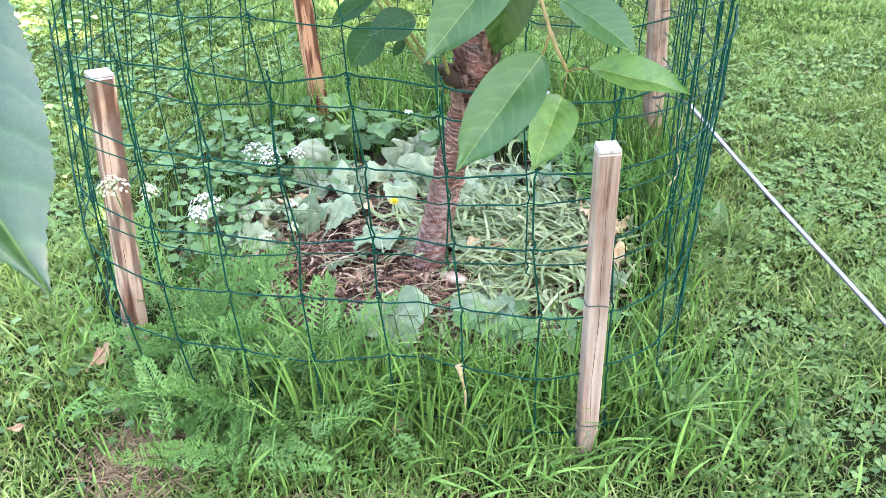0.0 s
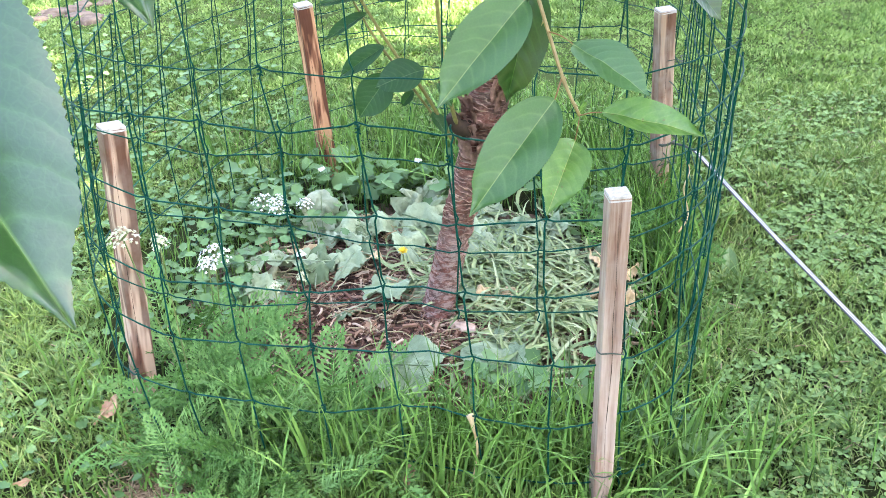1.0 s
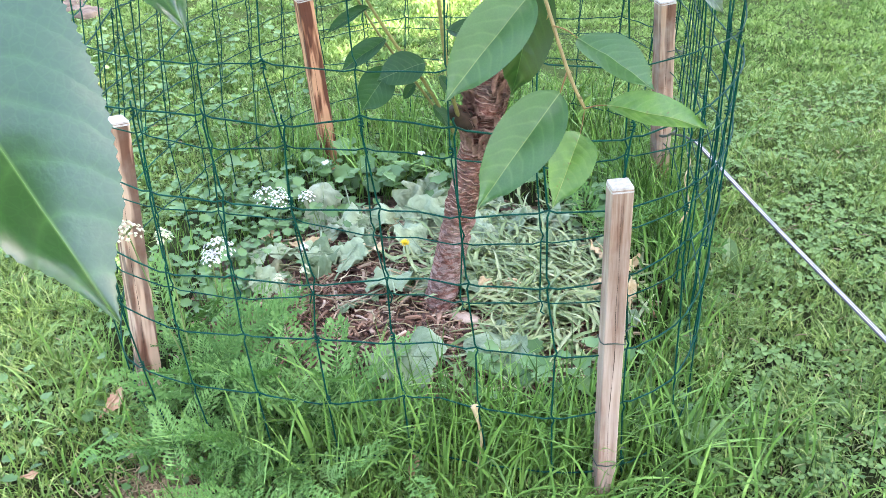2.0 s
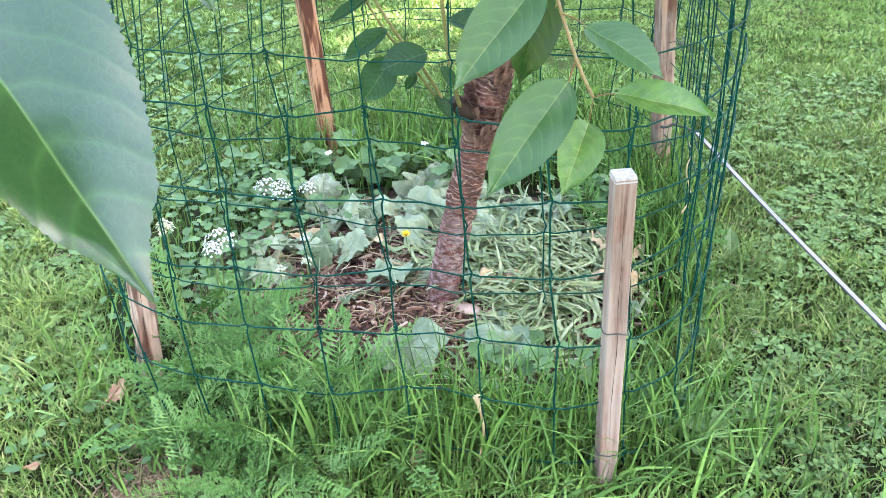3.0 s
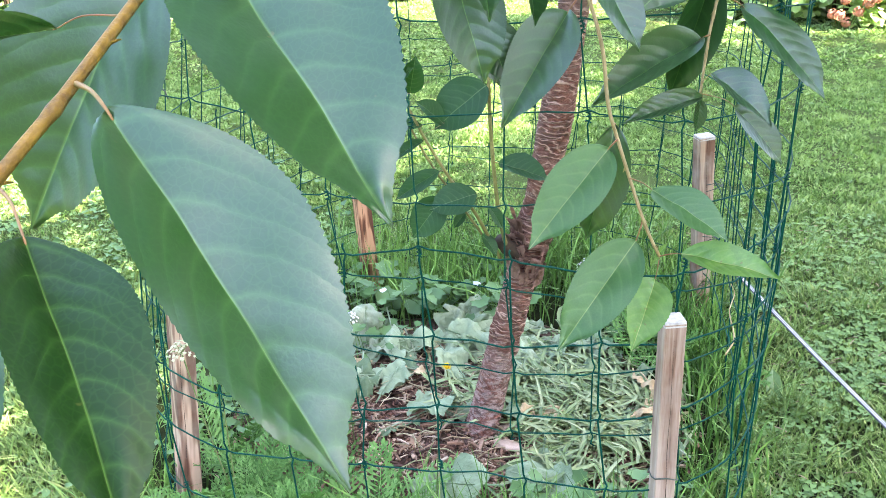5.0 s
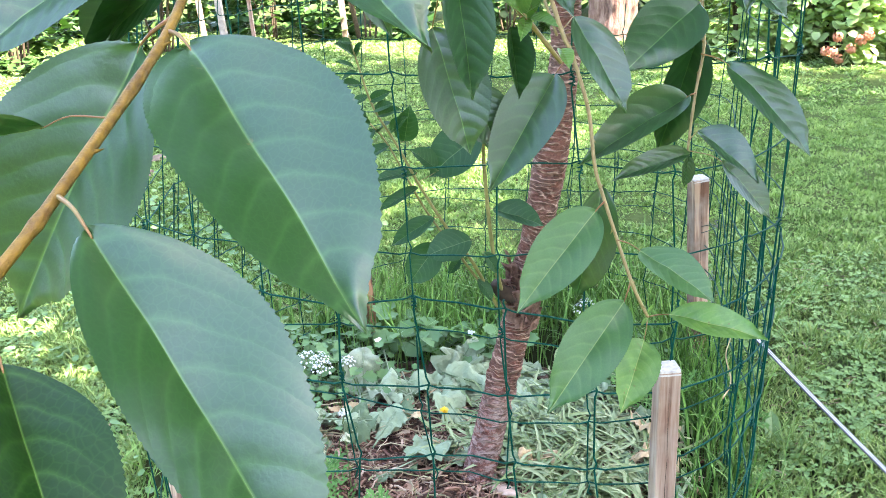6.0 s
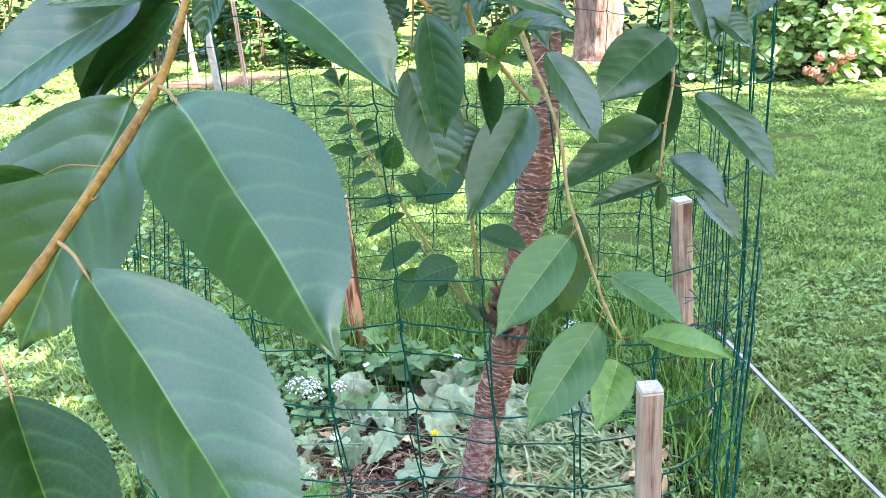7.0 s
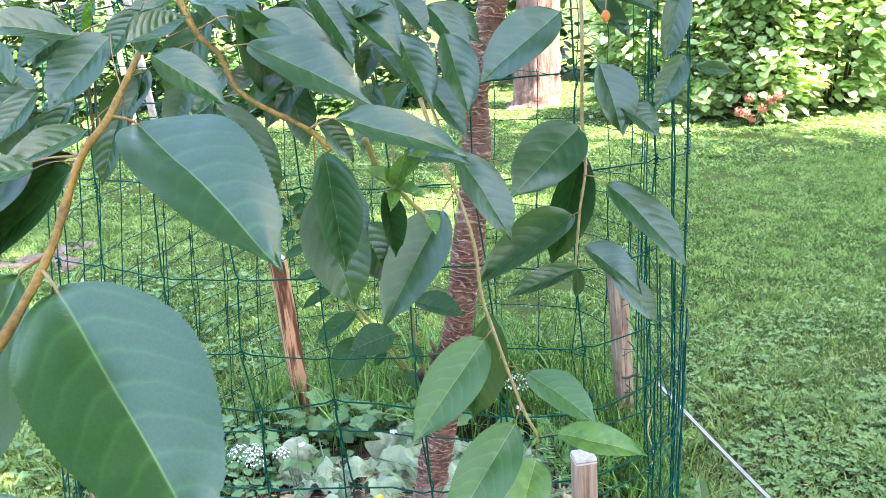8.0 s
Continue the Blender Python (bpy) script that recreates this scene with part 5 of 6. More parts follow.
def trunk():
    bm = bmesh.new()
    line = glide([(-0.045, 1.415, -0.03), (-0.030, 1.42, 0.03), (0.004, 1.42, 0.18), (0.045, 1.42, 0.345), (0.064, 1.42, 0.434), (0.103, 1.42, 0.625), (0.133, 1.42, 0.83), (0.138, 1.425, 0.95), (0.18, 1.43, 1.10), (0.26, 1.43, 1.5), (0.30, 1.42, 2.0)], 14)

    def girth(s):
        z = line[min(len(line) - 1, int(s * (len(line) - 1)))].z
        r = 0.0302 - 0.0062 * z
        r += 0.010 * math.exp(-max(0, z + 0.01) / 0.035)
        r += 0.0085 * math.exp(-((z - 0.435) / 0.035) ** 2) - 0.002 * math.exp(-((z - 0.52) / 0.03) ** 2)
        r += 0.003 * math.exp(-((z - 0.66) / 0.05) ** 2)
        return r

    def skin(a, s):
        z = s * 2.03
        k = 1 + 0.05 * noise.noise((math.cos(a) * 1.5, math.sin(a) * 1.5, z * 9)) + 0.03 * noise.noise((math.cos(a) * 4, math.sin(a) * 4, z * 40))
        k += 0.022 * math.sin(z * 330 + 4 * noise.noise((math.cos(a), math.sin(a), z * 8)))
        rough = math.exp(-((z - 0.47) / 0.05) ** 2) + 0.6 * math.exp(-((z - 0.18) / 0.09) ** 2)
        return k + rough * 0.30 * noise.noise((math.cos(a) * 5, math.sin(a) * 5, z * 55))

    dense = []
    for a, b in zip(line, line[1:]):
        dense += [a, a.lerp(b, 0.33), a.lerp(b, 0.66)]
    line = dense + [line[-1]]
    tube(bm, line, girth, 26, shape=skin)
    return part("trunk", bm, M_BARK, cherry_tree)


trunk()


def peeling(z, ang, size, seed):
    """A flake of bark lifting off the trunk at the old graft."""
    rnd = random.Random(seed)
    bm = bmesh.new()
    x0 = 0.064 + 0.2 * (z - 0.434)
    c = Vector((x0 + 0.041 * math.cos(ang), 1.42 + 0.041 * math.sin(ang), z))
    out = Vector((math.cos(ang), math.sin(ang), 0.25))
    sd = Vector((-math.sin(ang), math.cos(ang), rnd.uniform(-0.5, 0.5)))
    g = []
    for i in range(5):
        row = []
        for j in range(4):
            u, v = i / 4 - 0.5, j / 3 - 0.5
            row.append(bm.verts.new(c + sd * v * size + Vector((0, 0, 1)) * u * size * 1.6 + out * (0.45 * size * (u + 0.5) ** 2 + 0.25 * size * noise.noise((u * 3, v * 3, seed)) - 0.006)))
        g.append(row)
    for i in range(4):
        for j in range(3):
            bm.faces.new((g[i][j], g[i + 1][j], g[i + 1][j + 1], g[i][j + 1]))
    bmesh.ops.solidify(bm, geom=bm.faces[:], thickness=0.0026)
    part("bark_flake", bm, M_FLAKE if seed % 3 else M_BARK, cherry_tree, "lifting flake of rough bark")


for k in range(46):
    peeling(0.375 + 0.135 * ((k * 0.37) % 1), -3.1 + 3.1 * ((k * 0.618) % 1), 0.011 + 0.017 * ((k * 0.77) % 1), k)


def branch_stub():
    """The dark, dead stub of a cut limb beside the graft."""
    bm = bmesh.new()
    tube(bm, glide([(0.055, 1.405, 0.425), (0.026, 1.385, 0.440), (0.014, 1.378, 0.462)], 6), lambda t: 0.016 - 0.005 * t, 12,
         shape=lambda a, t: 1 + 0.30 * noise.noise((math.cos(a) * 3, math.sin(a) * 3, t * 4)))
    part("branch_stub", bm, M_CRACK, cherry_tree, "dark dead stub of a cut limb")


branch_stub()
near_branch = branch('branch', [(-0.109, 0.087, 0.949), (-0.092, 0.157, 0.985), (-0.084, 0.189, 1.001), (-0.074, 0.260, 1.034), (-0.071, 0.304, 1.065), (-0.070, 0.342, 1.077), (-0.069, 0.391, 1.099)], 0.0018, 0.0015)
cherry_leaf(near_branch, (-0.067, 0.168, 0.999), (-0.008, 0.122, 0.926), 0.48, -13, 28, 0.10, node=(-0.084, 0.189, 1.001), slim=0.80)
cherry_leaf(near_branch, (-0.062, 0.243, 1.031), (-0.003, 0.177, 0.966), 0.56, -4, 27, 0.10, node=(-0.074, 0.260, 1.034))
cherry_leaf(near_branch, (-0.060, 0.347, 1.072), (0.010, 0.272, 1.023), 0.48, -5, 26, 0.10, node=(-0.070, 0.342, 1.077))
cherry_leaf(near_branch, (-0.072, 0.131, 0.982), (-0.036, 0.080, 0.947), 0.42, -26, 30, 0.10, node=(-0.092, 0.157, 0.985), green=M_LEAF_DEEP)
cherry_leaf(near_branch, (-0.112, 0.146, 0.971), (-0.067, 0.093, 0.946), 0.50, 0, 25, 0.10, node=(-0.109, 0.087, 0.949))
cherry_leaf(near_branch, (-0.090, 0.275, 1.028), (-0.145, 0.257, 0.934), 0.62, 0, 20, 0.10, node=(-0.074, 0.268, 1.038))
cherry_leaf(near_branch, (-0.119, 0.254, 1.005), (-0.152, 0.218, 1.001), 0.40, 70, 20, 0.10, node=(-0.091, 0.242, 1.010))
cherry_leaf(near_branch, (-0.097, 0.319, 1.063), (-0.158, 0.283, 1.024), 0.50, 0, 20, 0.10, node=(-0.078, 0.321, 1.064))
cherry_leaf(near_branch, (-0.093, 0.351, 1.060), (-0.147, 0.353, 1.010), 0.42, 10, 50, 0.10, node=(-0.078, 0.321, 1.064))
cherry_leaf(near_branch, (-0.064, 0.396, 1.098), (-0.030, 0.388, 1.073), 0.55, 0, 20, 0.10, node=(-0.069, 0.391, 1.099))
cherry_leaf(near_branch, (-0.079, 0.408, 1.104), (-0.054, 0.432, 1.114), 0.60, 0, 20, 0.10, node=(-0.069, 0.391, 1.099))
cherry_leaf(near_branch, (-0.087, 0.409, 1.108), (-0.116, 0.389, 1.075), 0.62, 0, 20, 0.10, node=(-0.073, 0.371, 1.085))
cherry_leaf(near_branch, (-0.096, 0.389, 1.110), (-0.140, 0.371, 1.119), 0.45, 0, 20, 0.10, node=(-0.088, 0.412, 1.114))
cherry_leaf(near_branch, (-0.093, 0.311, 1.062), (-0.123, 0.290, 1.062), 0.45, 0, 20, 0.10, node=(-0.071, 0.304, 1.065))
cherry_leaf(near_branch, (-0.089, 0.341, 1.055), (-0.151, 0.357, 1.007), 0.50, 0, 20, 0.10, node=(-0.071, 0.304, 1.065))
cherry_leaf(near_branch, (-0.083, 0.434, 1.087), (-0.111, 0.450, 1.036), 0.50, 0, 30, 0.10, node=(-0.073, 0.371, 1.085))
mid_branch = branch('branch', [(-0.074, 0.483, 1.135), (-0.059, 0.464, 1.105), (-0.046, 0.455, 1.093), (-0.033, 0.443, 1.071), (0.004, 0.422, 1.052), (0.015, 0.413, 1.042)], 0.0019, 0.0013)
cherry_leaf(mid_branch, (0.019, 0.418, 1.058), (0.086, 0.401, 1.036), 0.36, 0, 20, 0.12, node=(0.004, 0.417, 1.053))
cherry_leaf(mid_branch, (-0.030, 0.461, 1.096), (0.039, 0.429, 1.061), 0.44, 0, 20, 0.12, node=(-0.045, 0.455, 1.093))
cherry_leaf(mid_branch, (0.012, 0.413, 1.041), (0.019, 0.394, 0.981), 0.52, 0, 40, 0.05, node=(0.015, 0.413, 1.042))
cherry_leaf(mid_branch, (-0.004, 0.465, 1.007), (0.015, 0.454, 0.938), 0.60, 0, 20, 0.05, node=(0.004, 0.436, 1.047))
cherry_leaf(mid_branch, (-0.047, 0.538, 1.107), (0.021, 0.527, 1.073), 0.55, 0, 20, 0.10, node=(-0.059, 0.464, 1.105))
cherry_leaf(mid_branch, (0.012, 0.543, 1.122), (0.053, 0.529, 1.078), 0.60, 0, 20, 0.10)
cherry_leaf(mid_branch, (-0.063, 0.502, 1.061), (-0.031, 0.504, 0.997), 0.45, 0, 20, 0.10, node=(-0.033, 0.443, 1.071))
cherry_leaf(mid_branch, (-0.023, 0.565, 1.128), (0.025, 0.549, 1.074), 0.50, -20, 20, 0.10)
cherry_leaf(mid_branch, (0.005, 0.448, 1.053), (0.022, 0.461, 1.026), 0.55, 0, 20, 0.10, node=(0.004, 0.417, 1.053))
cherry_leaf(mid_branch, (-0.073, 0.561, 1.113), (-0.109, 0.562, 1.052), 0.50, 0, 20, 0.10)
cherry_leaf(mid_branch, (-0.057, 0.459, 1.122), (-0.021, 0.435, 1.114), 0.40, 0, 20, 0.10)
young_shoot = branch('branch', [(0.032, 0.435, 1.043), (0.037, 0.446, 1.023), (0.046, 0.443, 1.013), (0.065, 0.456, 0.987)], 0.0016, 0.0012, M_TWIG_TAN)
cherry_leaf(young_shoot, (0.046, 0.443, 1.013), (0.029, 0.435, 1.026), 0.60, 0, 30, 0.20, tone=0.6)
cherry_leaf(young_shoot, (0.046, 0.443, 1.013), (0.054, 0.437, 1.034), 0.50, 0, 30, 0.20, tone=0.6)
cherry_leaf(young_shoot, (0.046, 0.444, 1.015), (0.068, 0.437, 1.034), 0.45, 0, 30, 0.20, tone=0.6)
cherry_leaf(young_shoot, (0.047, 0.443, 1.012), (0.062, 0.430, 1.009), 0.50, 0, 30, 0.20, tone=0.6)
cherry_leaf(young_shoot, (0.064, 0.438, 0.997), (0.067, 0.424, 0.989), 0.60, 0, 30, 0.20, tone=0.6)
cherry_leaf(young_shoot, (0.046, 0.443, 1.012), (0.043, 0.428, 1.003), 0.50, 0, 30, 0.20, tone=0.6)
cherry_leaf(young_shoot, (0.038, 0.462, 1.006), (0.042, 0.451, 0.969), 0.60, 0, 50, 0.10, node=(0.043, 0.444, 1.017))
cherry_leaf(young_shoot, (0.052, 0.449, 1.031), (0.088, 0.427, 1.027), 0.45, 0, 20, 0.15)
cherry_leaf(young_shoot, (0.011, 0.582, 0.954), (0.028, 0.579, 0.909), 0.75, 0, 20, 0.10)
cherry_leaf(mid_branch, (-0.074, 0.486, 1.074), (-0.083, 0.466, 1.046), 0.55, 0, 28, 0.12)
cherry_leaf(mid_branch, (-0.034, 0.538, 1.106), (-0.014, 0.513, 1.061), 0.50, 0, 28, 0.12)
cherry_leaf(mid_branch, (0.032, 0.544, 1.060), (0.022, 0.521, 1.018), 0.50, 0, 28, 0.12)
cherry_leaf(mid_branch, (0.050, 0.533, 1.092), (0.070, 0.509, 1.047), 0.50, 0, 28, 0.12)
cherry_leaf(mid_branch, (0.081, 0.574, 1.087), (0.094, 0.547, 1.034), 0.50, 0, 28, 0.12)
cherry_leaf(mid_branch, (-0.057, 0.565, 1.126), (-0.041, 0.542, 1.087), 0.50, 0, 28, 0.12)
cherry_leaf(mid_branch, (-0.015, 0.569, 1.072), (-0.043, 0.547, 1.035), 0.50, 0, 28, 0.12)
cherry_leaf(mid_branch, (0.022, 0.495, 1.103), (0.049, 0.487, 1.111), 0.50, 0, 28, 0.12)
cherry_leaf(mid_branch, (-0.088, 0.543, 1.125), (-0.121, 0.526, 1.104), 0.50, 0, 28, 0.12)
cherry_leaf(mid_branch, (-0.064, 0.549, 1.077), (-0.086, 0.530, 1.048), 0.60, 0, 28, 0.12)
cherry_leaf(mid_branch, (-0.051, 0.540, 1.048), (-0.018, 0.537, 1.071), 0.55, 0, 28, 0.12)
cherry_leaf(mid_branch, (0.011, 0.550, 1.079), (-0.008, 0.550, 1.113), 0.60, 0, 28, 0.12)
cherry_leaf(mid_branch, (0.032, 0.573, 1.083), (0.054, 0.554, 1.057), 0.60, 0, 28, 0.12)
cherry_leaf(mid_branch, (-0.004, 0.564, 0.989), (0.018, 0.543, 0.956), 0.60, 0, 28, 0.12)
cherry_leaf(near_branch, (-0.154, 0.463, 1.078), (-0.198, 0.455, 1.053), 0.50, 0, 28, 0.12)
cherry_leaf(near_branch, (-0.140, 0.481, 1.069), (-0.165, 0.471, 1.038), 0.50, 0, 28, 0.12)
cherry_leaf(near_branch, (-0.162, 0.470, 1.103), (-0.196, 0.461, 1.073), 0.50, 0, 28, 0.12)
cherry_leaf(near_branch, (-0.117, 0.478, 1.125), (-0.126, 0.472, 1.107), 0.60, 0, 28, 0.12)
cherry_leaf(near_branch, (-0.091, 0.419, 1.071), (-0.104, 0.407, 1.033), 0.45, 0, 28, 0.12)
cherry_leaf(near_branch, (-0.157, 0.444, 1.085), (-0.180, 0.453, 1.113), 0.60, 0, 28, 0.12)
cherry_leaf(near_branch, (-0.176, 0.518, 1.088), (-0.143, 0.524, 1.106), 0.60, 0, 28, 0.12)
cherry_leaf(near_branch, (-0.107, 0.527, 1.117), (-0.130, 0.518, 1.088), 0.60, 0, 28, 0.12)
cherry_leaf(near_branch, (-0.153, 0.514, 1.107), (-0.182, 0.508, 1.089), 0.60, 0, 28, 0.12)
cherry_leaf(near_branch, (-0.180, 0.470, 1.034), (-0.161, 0.479, 1.064), 0.60, 0, 28, 0.12)
drooping_branch = branch('branch', [(0.060, 0.653, 1.034), (0.076, 0.624, 0.982), (0.083, 0.618, 0.966), (0.093, 0.595, 0.931), (0.096, 0.572, 0.896), (0.102, 0.563, 0.874), (0.118, 0.535, 0.825), (0.129, 0.527, 0.801)], 0.0017, 0.0011, M_TWIG_TAN)
cherry_leaf(drooping_branch, (0.095, 0.551, 0.870), (0.040, 0.492, 0.822), 0.46, 0, 25, 0.10, node=(0.101, 0.553, 0.876), tone=0.2)
cherry_leaf(drooping_branch, (0.102, 0.576, 0.880), (0.084, 0.575, 0.793), 0.45, 0, 30, 0.10, node=(0.098, 0.567, 0.885))
cherry_leaf(drooping_branch, (0.113, 0.530, 0.811), (0.058, 0.470, 0.760), 0.46, 0, 25, 0.10, node=(0.118, 0.535, 0.824), tone=0.2)
cherry_leaf(drooping_branch, (0.126, 0.521, 0.786), (0.105, 0.472, 0.759), 0.55, 0, 25, 0.15, node=(0.129, 0.527, 0.801), tone=0.5)
cherry_leaf(drooping_branch, (0.143, 0.524, 0.804), (0.201, 0.498, 0.797), 0.42, 0, 25, 0.15, node=(0.129, 0.527, 0.801), tone=0.4)
cherry_leaf(drooping_branch, (0.126, 0.552, 0.840), (0.168, 0.505, 0.821), 0.50, 0, 20, 0.12, node=(0.109, 0.545, 0.851), tone=0.2)
cherry_leaf(drooping_branch, (0.071, 0.612, 0.953), (0.023, 0.542, 0.888), 0.46, 0, 30, 0.10, node=(0.082, 0.618, 0.966))
cherry_leaf(drooping_branch, (0.087, 0.658, 0.987), (0.125, 0.635, 0.919), 0.50, 0, 20, 0.10, node=(0.076, 0.624, 0.982))
cherry_leaf(drooping_branch, (0.129, 0.528, 0.803), (0.134, 0.530, 0.809), 0.50, 0, 30, 0.20, tone=0.8)
cherry_leaf(drooping_branch, (0.129, 0.527, 0.801), (0.124, 0.525, 0.795), 0.40, 0, 30, 0.20, tone=0.8)
right_branch = branch('branch', [(0.219, 0.845, 1.124), (0.210, 0.785, 1.065), (0.208, 0.782, 0.987), (0.205, 0.751, 0.948), (0.195, 0.727, 0.913), (0.186, 0.703, 0.868)], 0.0018, 0.0011, M_TWIG_TAN)
cherry_leaf(right_branch, (0.203, 0.769, 0.982), (0.131, 0.704, 0.935), 0.55, 0, 18, 0.08, node=(0.208, 0.781, 0.986))
cherry_leaf(right_branch, (0.188, 0.720, 0.912), (0.094, 0.666, 0.870), 0.42, 0, 40, 0.10, node=(0.194, 0.721, 0.914))
cherry_leaf(right_branch, (0.207, 0.781, 0.956), (0.174, 0.780, 0.846), 0.50, 0, 45, 0.10, node=(0.204, 0.752, 0.952))
cherry_leaf(right_branch, (0.223, 0.741, 0.934), (0.281, 0.688, 0.867), 0.42, 0, 20, 0.15, node=(0.201, 0.743, 0.943))
cherry_leaf(right_branch, (0.188, 0.703, 0.867), (0.122, 0.682, 0.851), 0.36, 0, 35, 0.15, node=(0.186, 0.703, 0.868))
cherry_leaf(right_branch, (0.195, 0.710, 0.884), (0.239, 0.683, 0.847), 0.58, 0, 30, 0.25, node=(0.188, 0.707, 0.878))
cherry_leaf(right_branch, (0.222, 0.732, 0.851), (0.266, 0.726, 0.800), 0.50, 0, 20, 0.10, node=(0.188, 0.704, 0.869))
cherry_leaf(right_branch, (0.191, 0.722, 0.860), (0.189, 0.722, 0.832), 0.50, 0, 30, 0.10, node=(0.186, 0.703, 0.868))
cherry_leaf(right_branch, (0.245, 0.789, 0.999), (0.281, 0.778, 0.965), 0.70, 0, 20, 0.10)
cherry_leaf(right_branch, (0.228, 0.797, 1.036), (0.245, 0.776, 0.969), 0.70, 0, 25, 0.10, node=(0.209, 0.782, 1.055))
cherry_leaf(right_branch, (0.317, 0.828, 1.035), (0.284, 0.813, 0.985), 0.50, 0, 25, 0.10)
cherry_leaf(right_branch, (0.332, 0.845, 1.021), (0.370, 0.843, 1.014), 0.40, 40, 20, 0.10)
cherry_leaf(right_branch, (0.224, 0.847, 1.098), (0.265, 0.833, 1.052), 0.50, 0, 25, 0.10)
cherry_leaf(right_branch, (0.232, 0.817, 1.103), (0.286, 0.810, 1.079), 0.60, 0, 20, 0.10)
cherry_leaf(right_branch, (0.190, 0.781, 1.086), (0.113, 0.763, 1.030), 0.56, 0, 20, 0.08, node=(0.214, 0.812, 1.086))
cherry_leaf(right_branch, (0.326, 0.870, 1.101), (0.301, 0.847, 1.027), 0.40, 0, 25, 0.10)
upper_twig = branch('branch', [(0.042, 0.880, 1.137), (0.051, 0.859, 1.071), (0.057, 0.848, 1.033), (0.084, 0.812, 0.953)], 0.002, 0.0013, M_TWIG_TAN)
cherry_leaf(upper_twig, (0.070, 0.867, 1.097), (0.121, 0.855, 1.057), 0.65, 0, 20, 0.10)
cherry_leaf(upper_twig, (0.072, 0.813, 1.091), (0.104, 0.801, 1.051), 0.55, 0, 20, 0.10)
cherry_leaf(upper_twig, (-0.000, 0.822, 1.119), (0.048, 0.813, 1.056), 0.50, 0, 20, 0.10)
cherry_leaf(upper_twig, (0.059, 0.848, 1.033), (0.101, 0.827, 0.966), 0.45, 0, 25, 0.10)
cherry_leaf(upper_twig, (0.040, 0.850, 1.110), (0.068, 0.818, 1.073), 0.60, 0, 20, 0.10)
cherry_leaf(upper_twig, (0.043, 0.885, 1.019), (-0.003, 0.888, 0.962), 0.50, 0, 25, 0.10)
cherry_leaf(upper_twig, (-0.069, 0.925, 1.116), (-0.017, 0.906, 1.021), 0.60, 0, 20, 0.10)
cherry_leaf(near_branch, (-0.119, 0.470, 1.107), (-0.106, 0.450, 1.128), 0.42, 0, 24, 0.10, tone=0.4)
cherry_leaf(near_branch, (-0.090, 0.460, 1.095), (-0.072, 0.460, 1.119), 0.80, 0, 24, 0.10)
cherry_leaf(mid_branch, (-0.047, 0.530, 1.117), (-0.036, 0.550, 1.053), 0.50, 0, 24, 0.10)
cherry_leaf(mid_branch, (0.002, 0.500, 1.124), (0.027, 0.480, 1.084), 0.52, 0, 24, 0.10)
cherry_leaf(mid_branch, (0.019, 0.500, 1.117), (0.054, 0.480, 1.081), 0.50, 0, 24, 0.10)
cherry_leaf(mid_branch, (0.033, 0.580, 1.086), (0.021, 0.570, 1.057), 0.55, 0, 24, 0.10)
cherry_leaf(near_branch, (-0.081, 0.440, 1.088), (-0.093, 0.420, 1.062), 0.50, 0, 24, 0.10)
cherry_leaf(near_branch, (-0.142, 0.440, 1.081), (-0.161, 0.420, 1.055), 0.50, 0, 24, 0.10)
cherry_leaf(near_branch, (-0.088, 0.360, 1.069), (-0.118, 0.330, 1.057), 0.42, 0, 24, 0.10)
cherry_leaf(mid_branch, (-0.116, 0.580, 1.063), (-0.079, 0.570, 1.039), 0.50, 0, 24, 0.10)
cherry_leaf(mid_branch, (-0.030, 0.580, 1.063), (-0.020, 0.570, 1.016), 0.55, 0, 24, 0.10)
cherry_leaf(upper_twig, (0.071, 0.780, 1.100), (0.105, 0.770, 1.050), 0.50, 0, 24, 0.10)
cherry_leaf(mid_branch, (0.003, 0.600, 0.947), (0.022, 0.590, 0.906), 0.60, 0, 24, 0.10)
cherry_leaf(near_branch, (-0.161, 0.500, 1.121), (-0.184, 0.480, 1.111), 0.50, 0, 24, 0.10)
cherry_leaf(mid_branch, (-0.082, 0.560, 1.124), (-0.058, 0.550, 1.098), 0.60, 0, 24, 0.10)
cherry_leaf(mid_branch, (0.048, 0.600, 1.103), (0.028, 0.580, 1.124), 0.60, 0, 24, 0.10)
cherry_leaf(mid_branch, (-0.048, 0.600, 1.071), (-0.074, 0.580, 1.055), 0.60, 0, 24, 0.10)
cherry_leaf(near_branch, (-0.204, 0.550, 1.087), (-0.191, 0.540, 1.061), 0.60, 0, 24, 0.10)


def sucker(pts, r0, r1, leaves, seed):
    """A thin upright shoot from the trunk with dark, rounder leaves."""
    bm = bmesh.new()
    line = glide(pts, 8)
    tube(bm, line, lambda s: 1.3 * (r0 + (r1 - r0) * s), 7)
    rnd = random.Random(seed)
    sh = part("shoot", bm, M_SHOOT, cherry_tree, "thin yellowish olive shoot from the trunk")
    for base, tip, wide, fold in leaves:
        # the small leaves hang every way
        loose = 0.5 if (Vector(tip) - Vector(base)).length < 0.045 else 0.12
        tip = Vector(tip) + Vector((rnd.uniform(-0.02, 0.02), rnd.uniform(-0.02, 0.02), rnd.uniform(-0.028, 0.008))) * loose
        cherry_leaf(sh, base, tip, wide * rnd.uniform(0.85, 1.2), rnd.uniform(-60, 60) * loose, fold, 0.15, node=line[min(range(len(line)), key=lambda q: (line[q] - Vector(base)).length)], green=M_LEAF_DARK)
    return sh


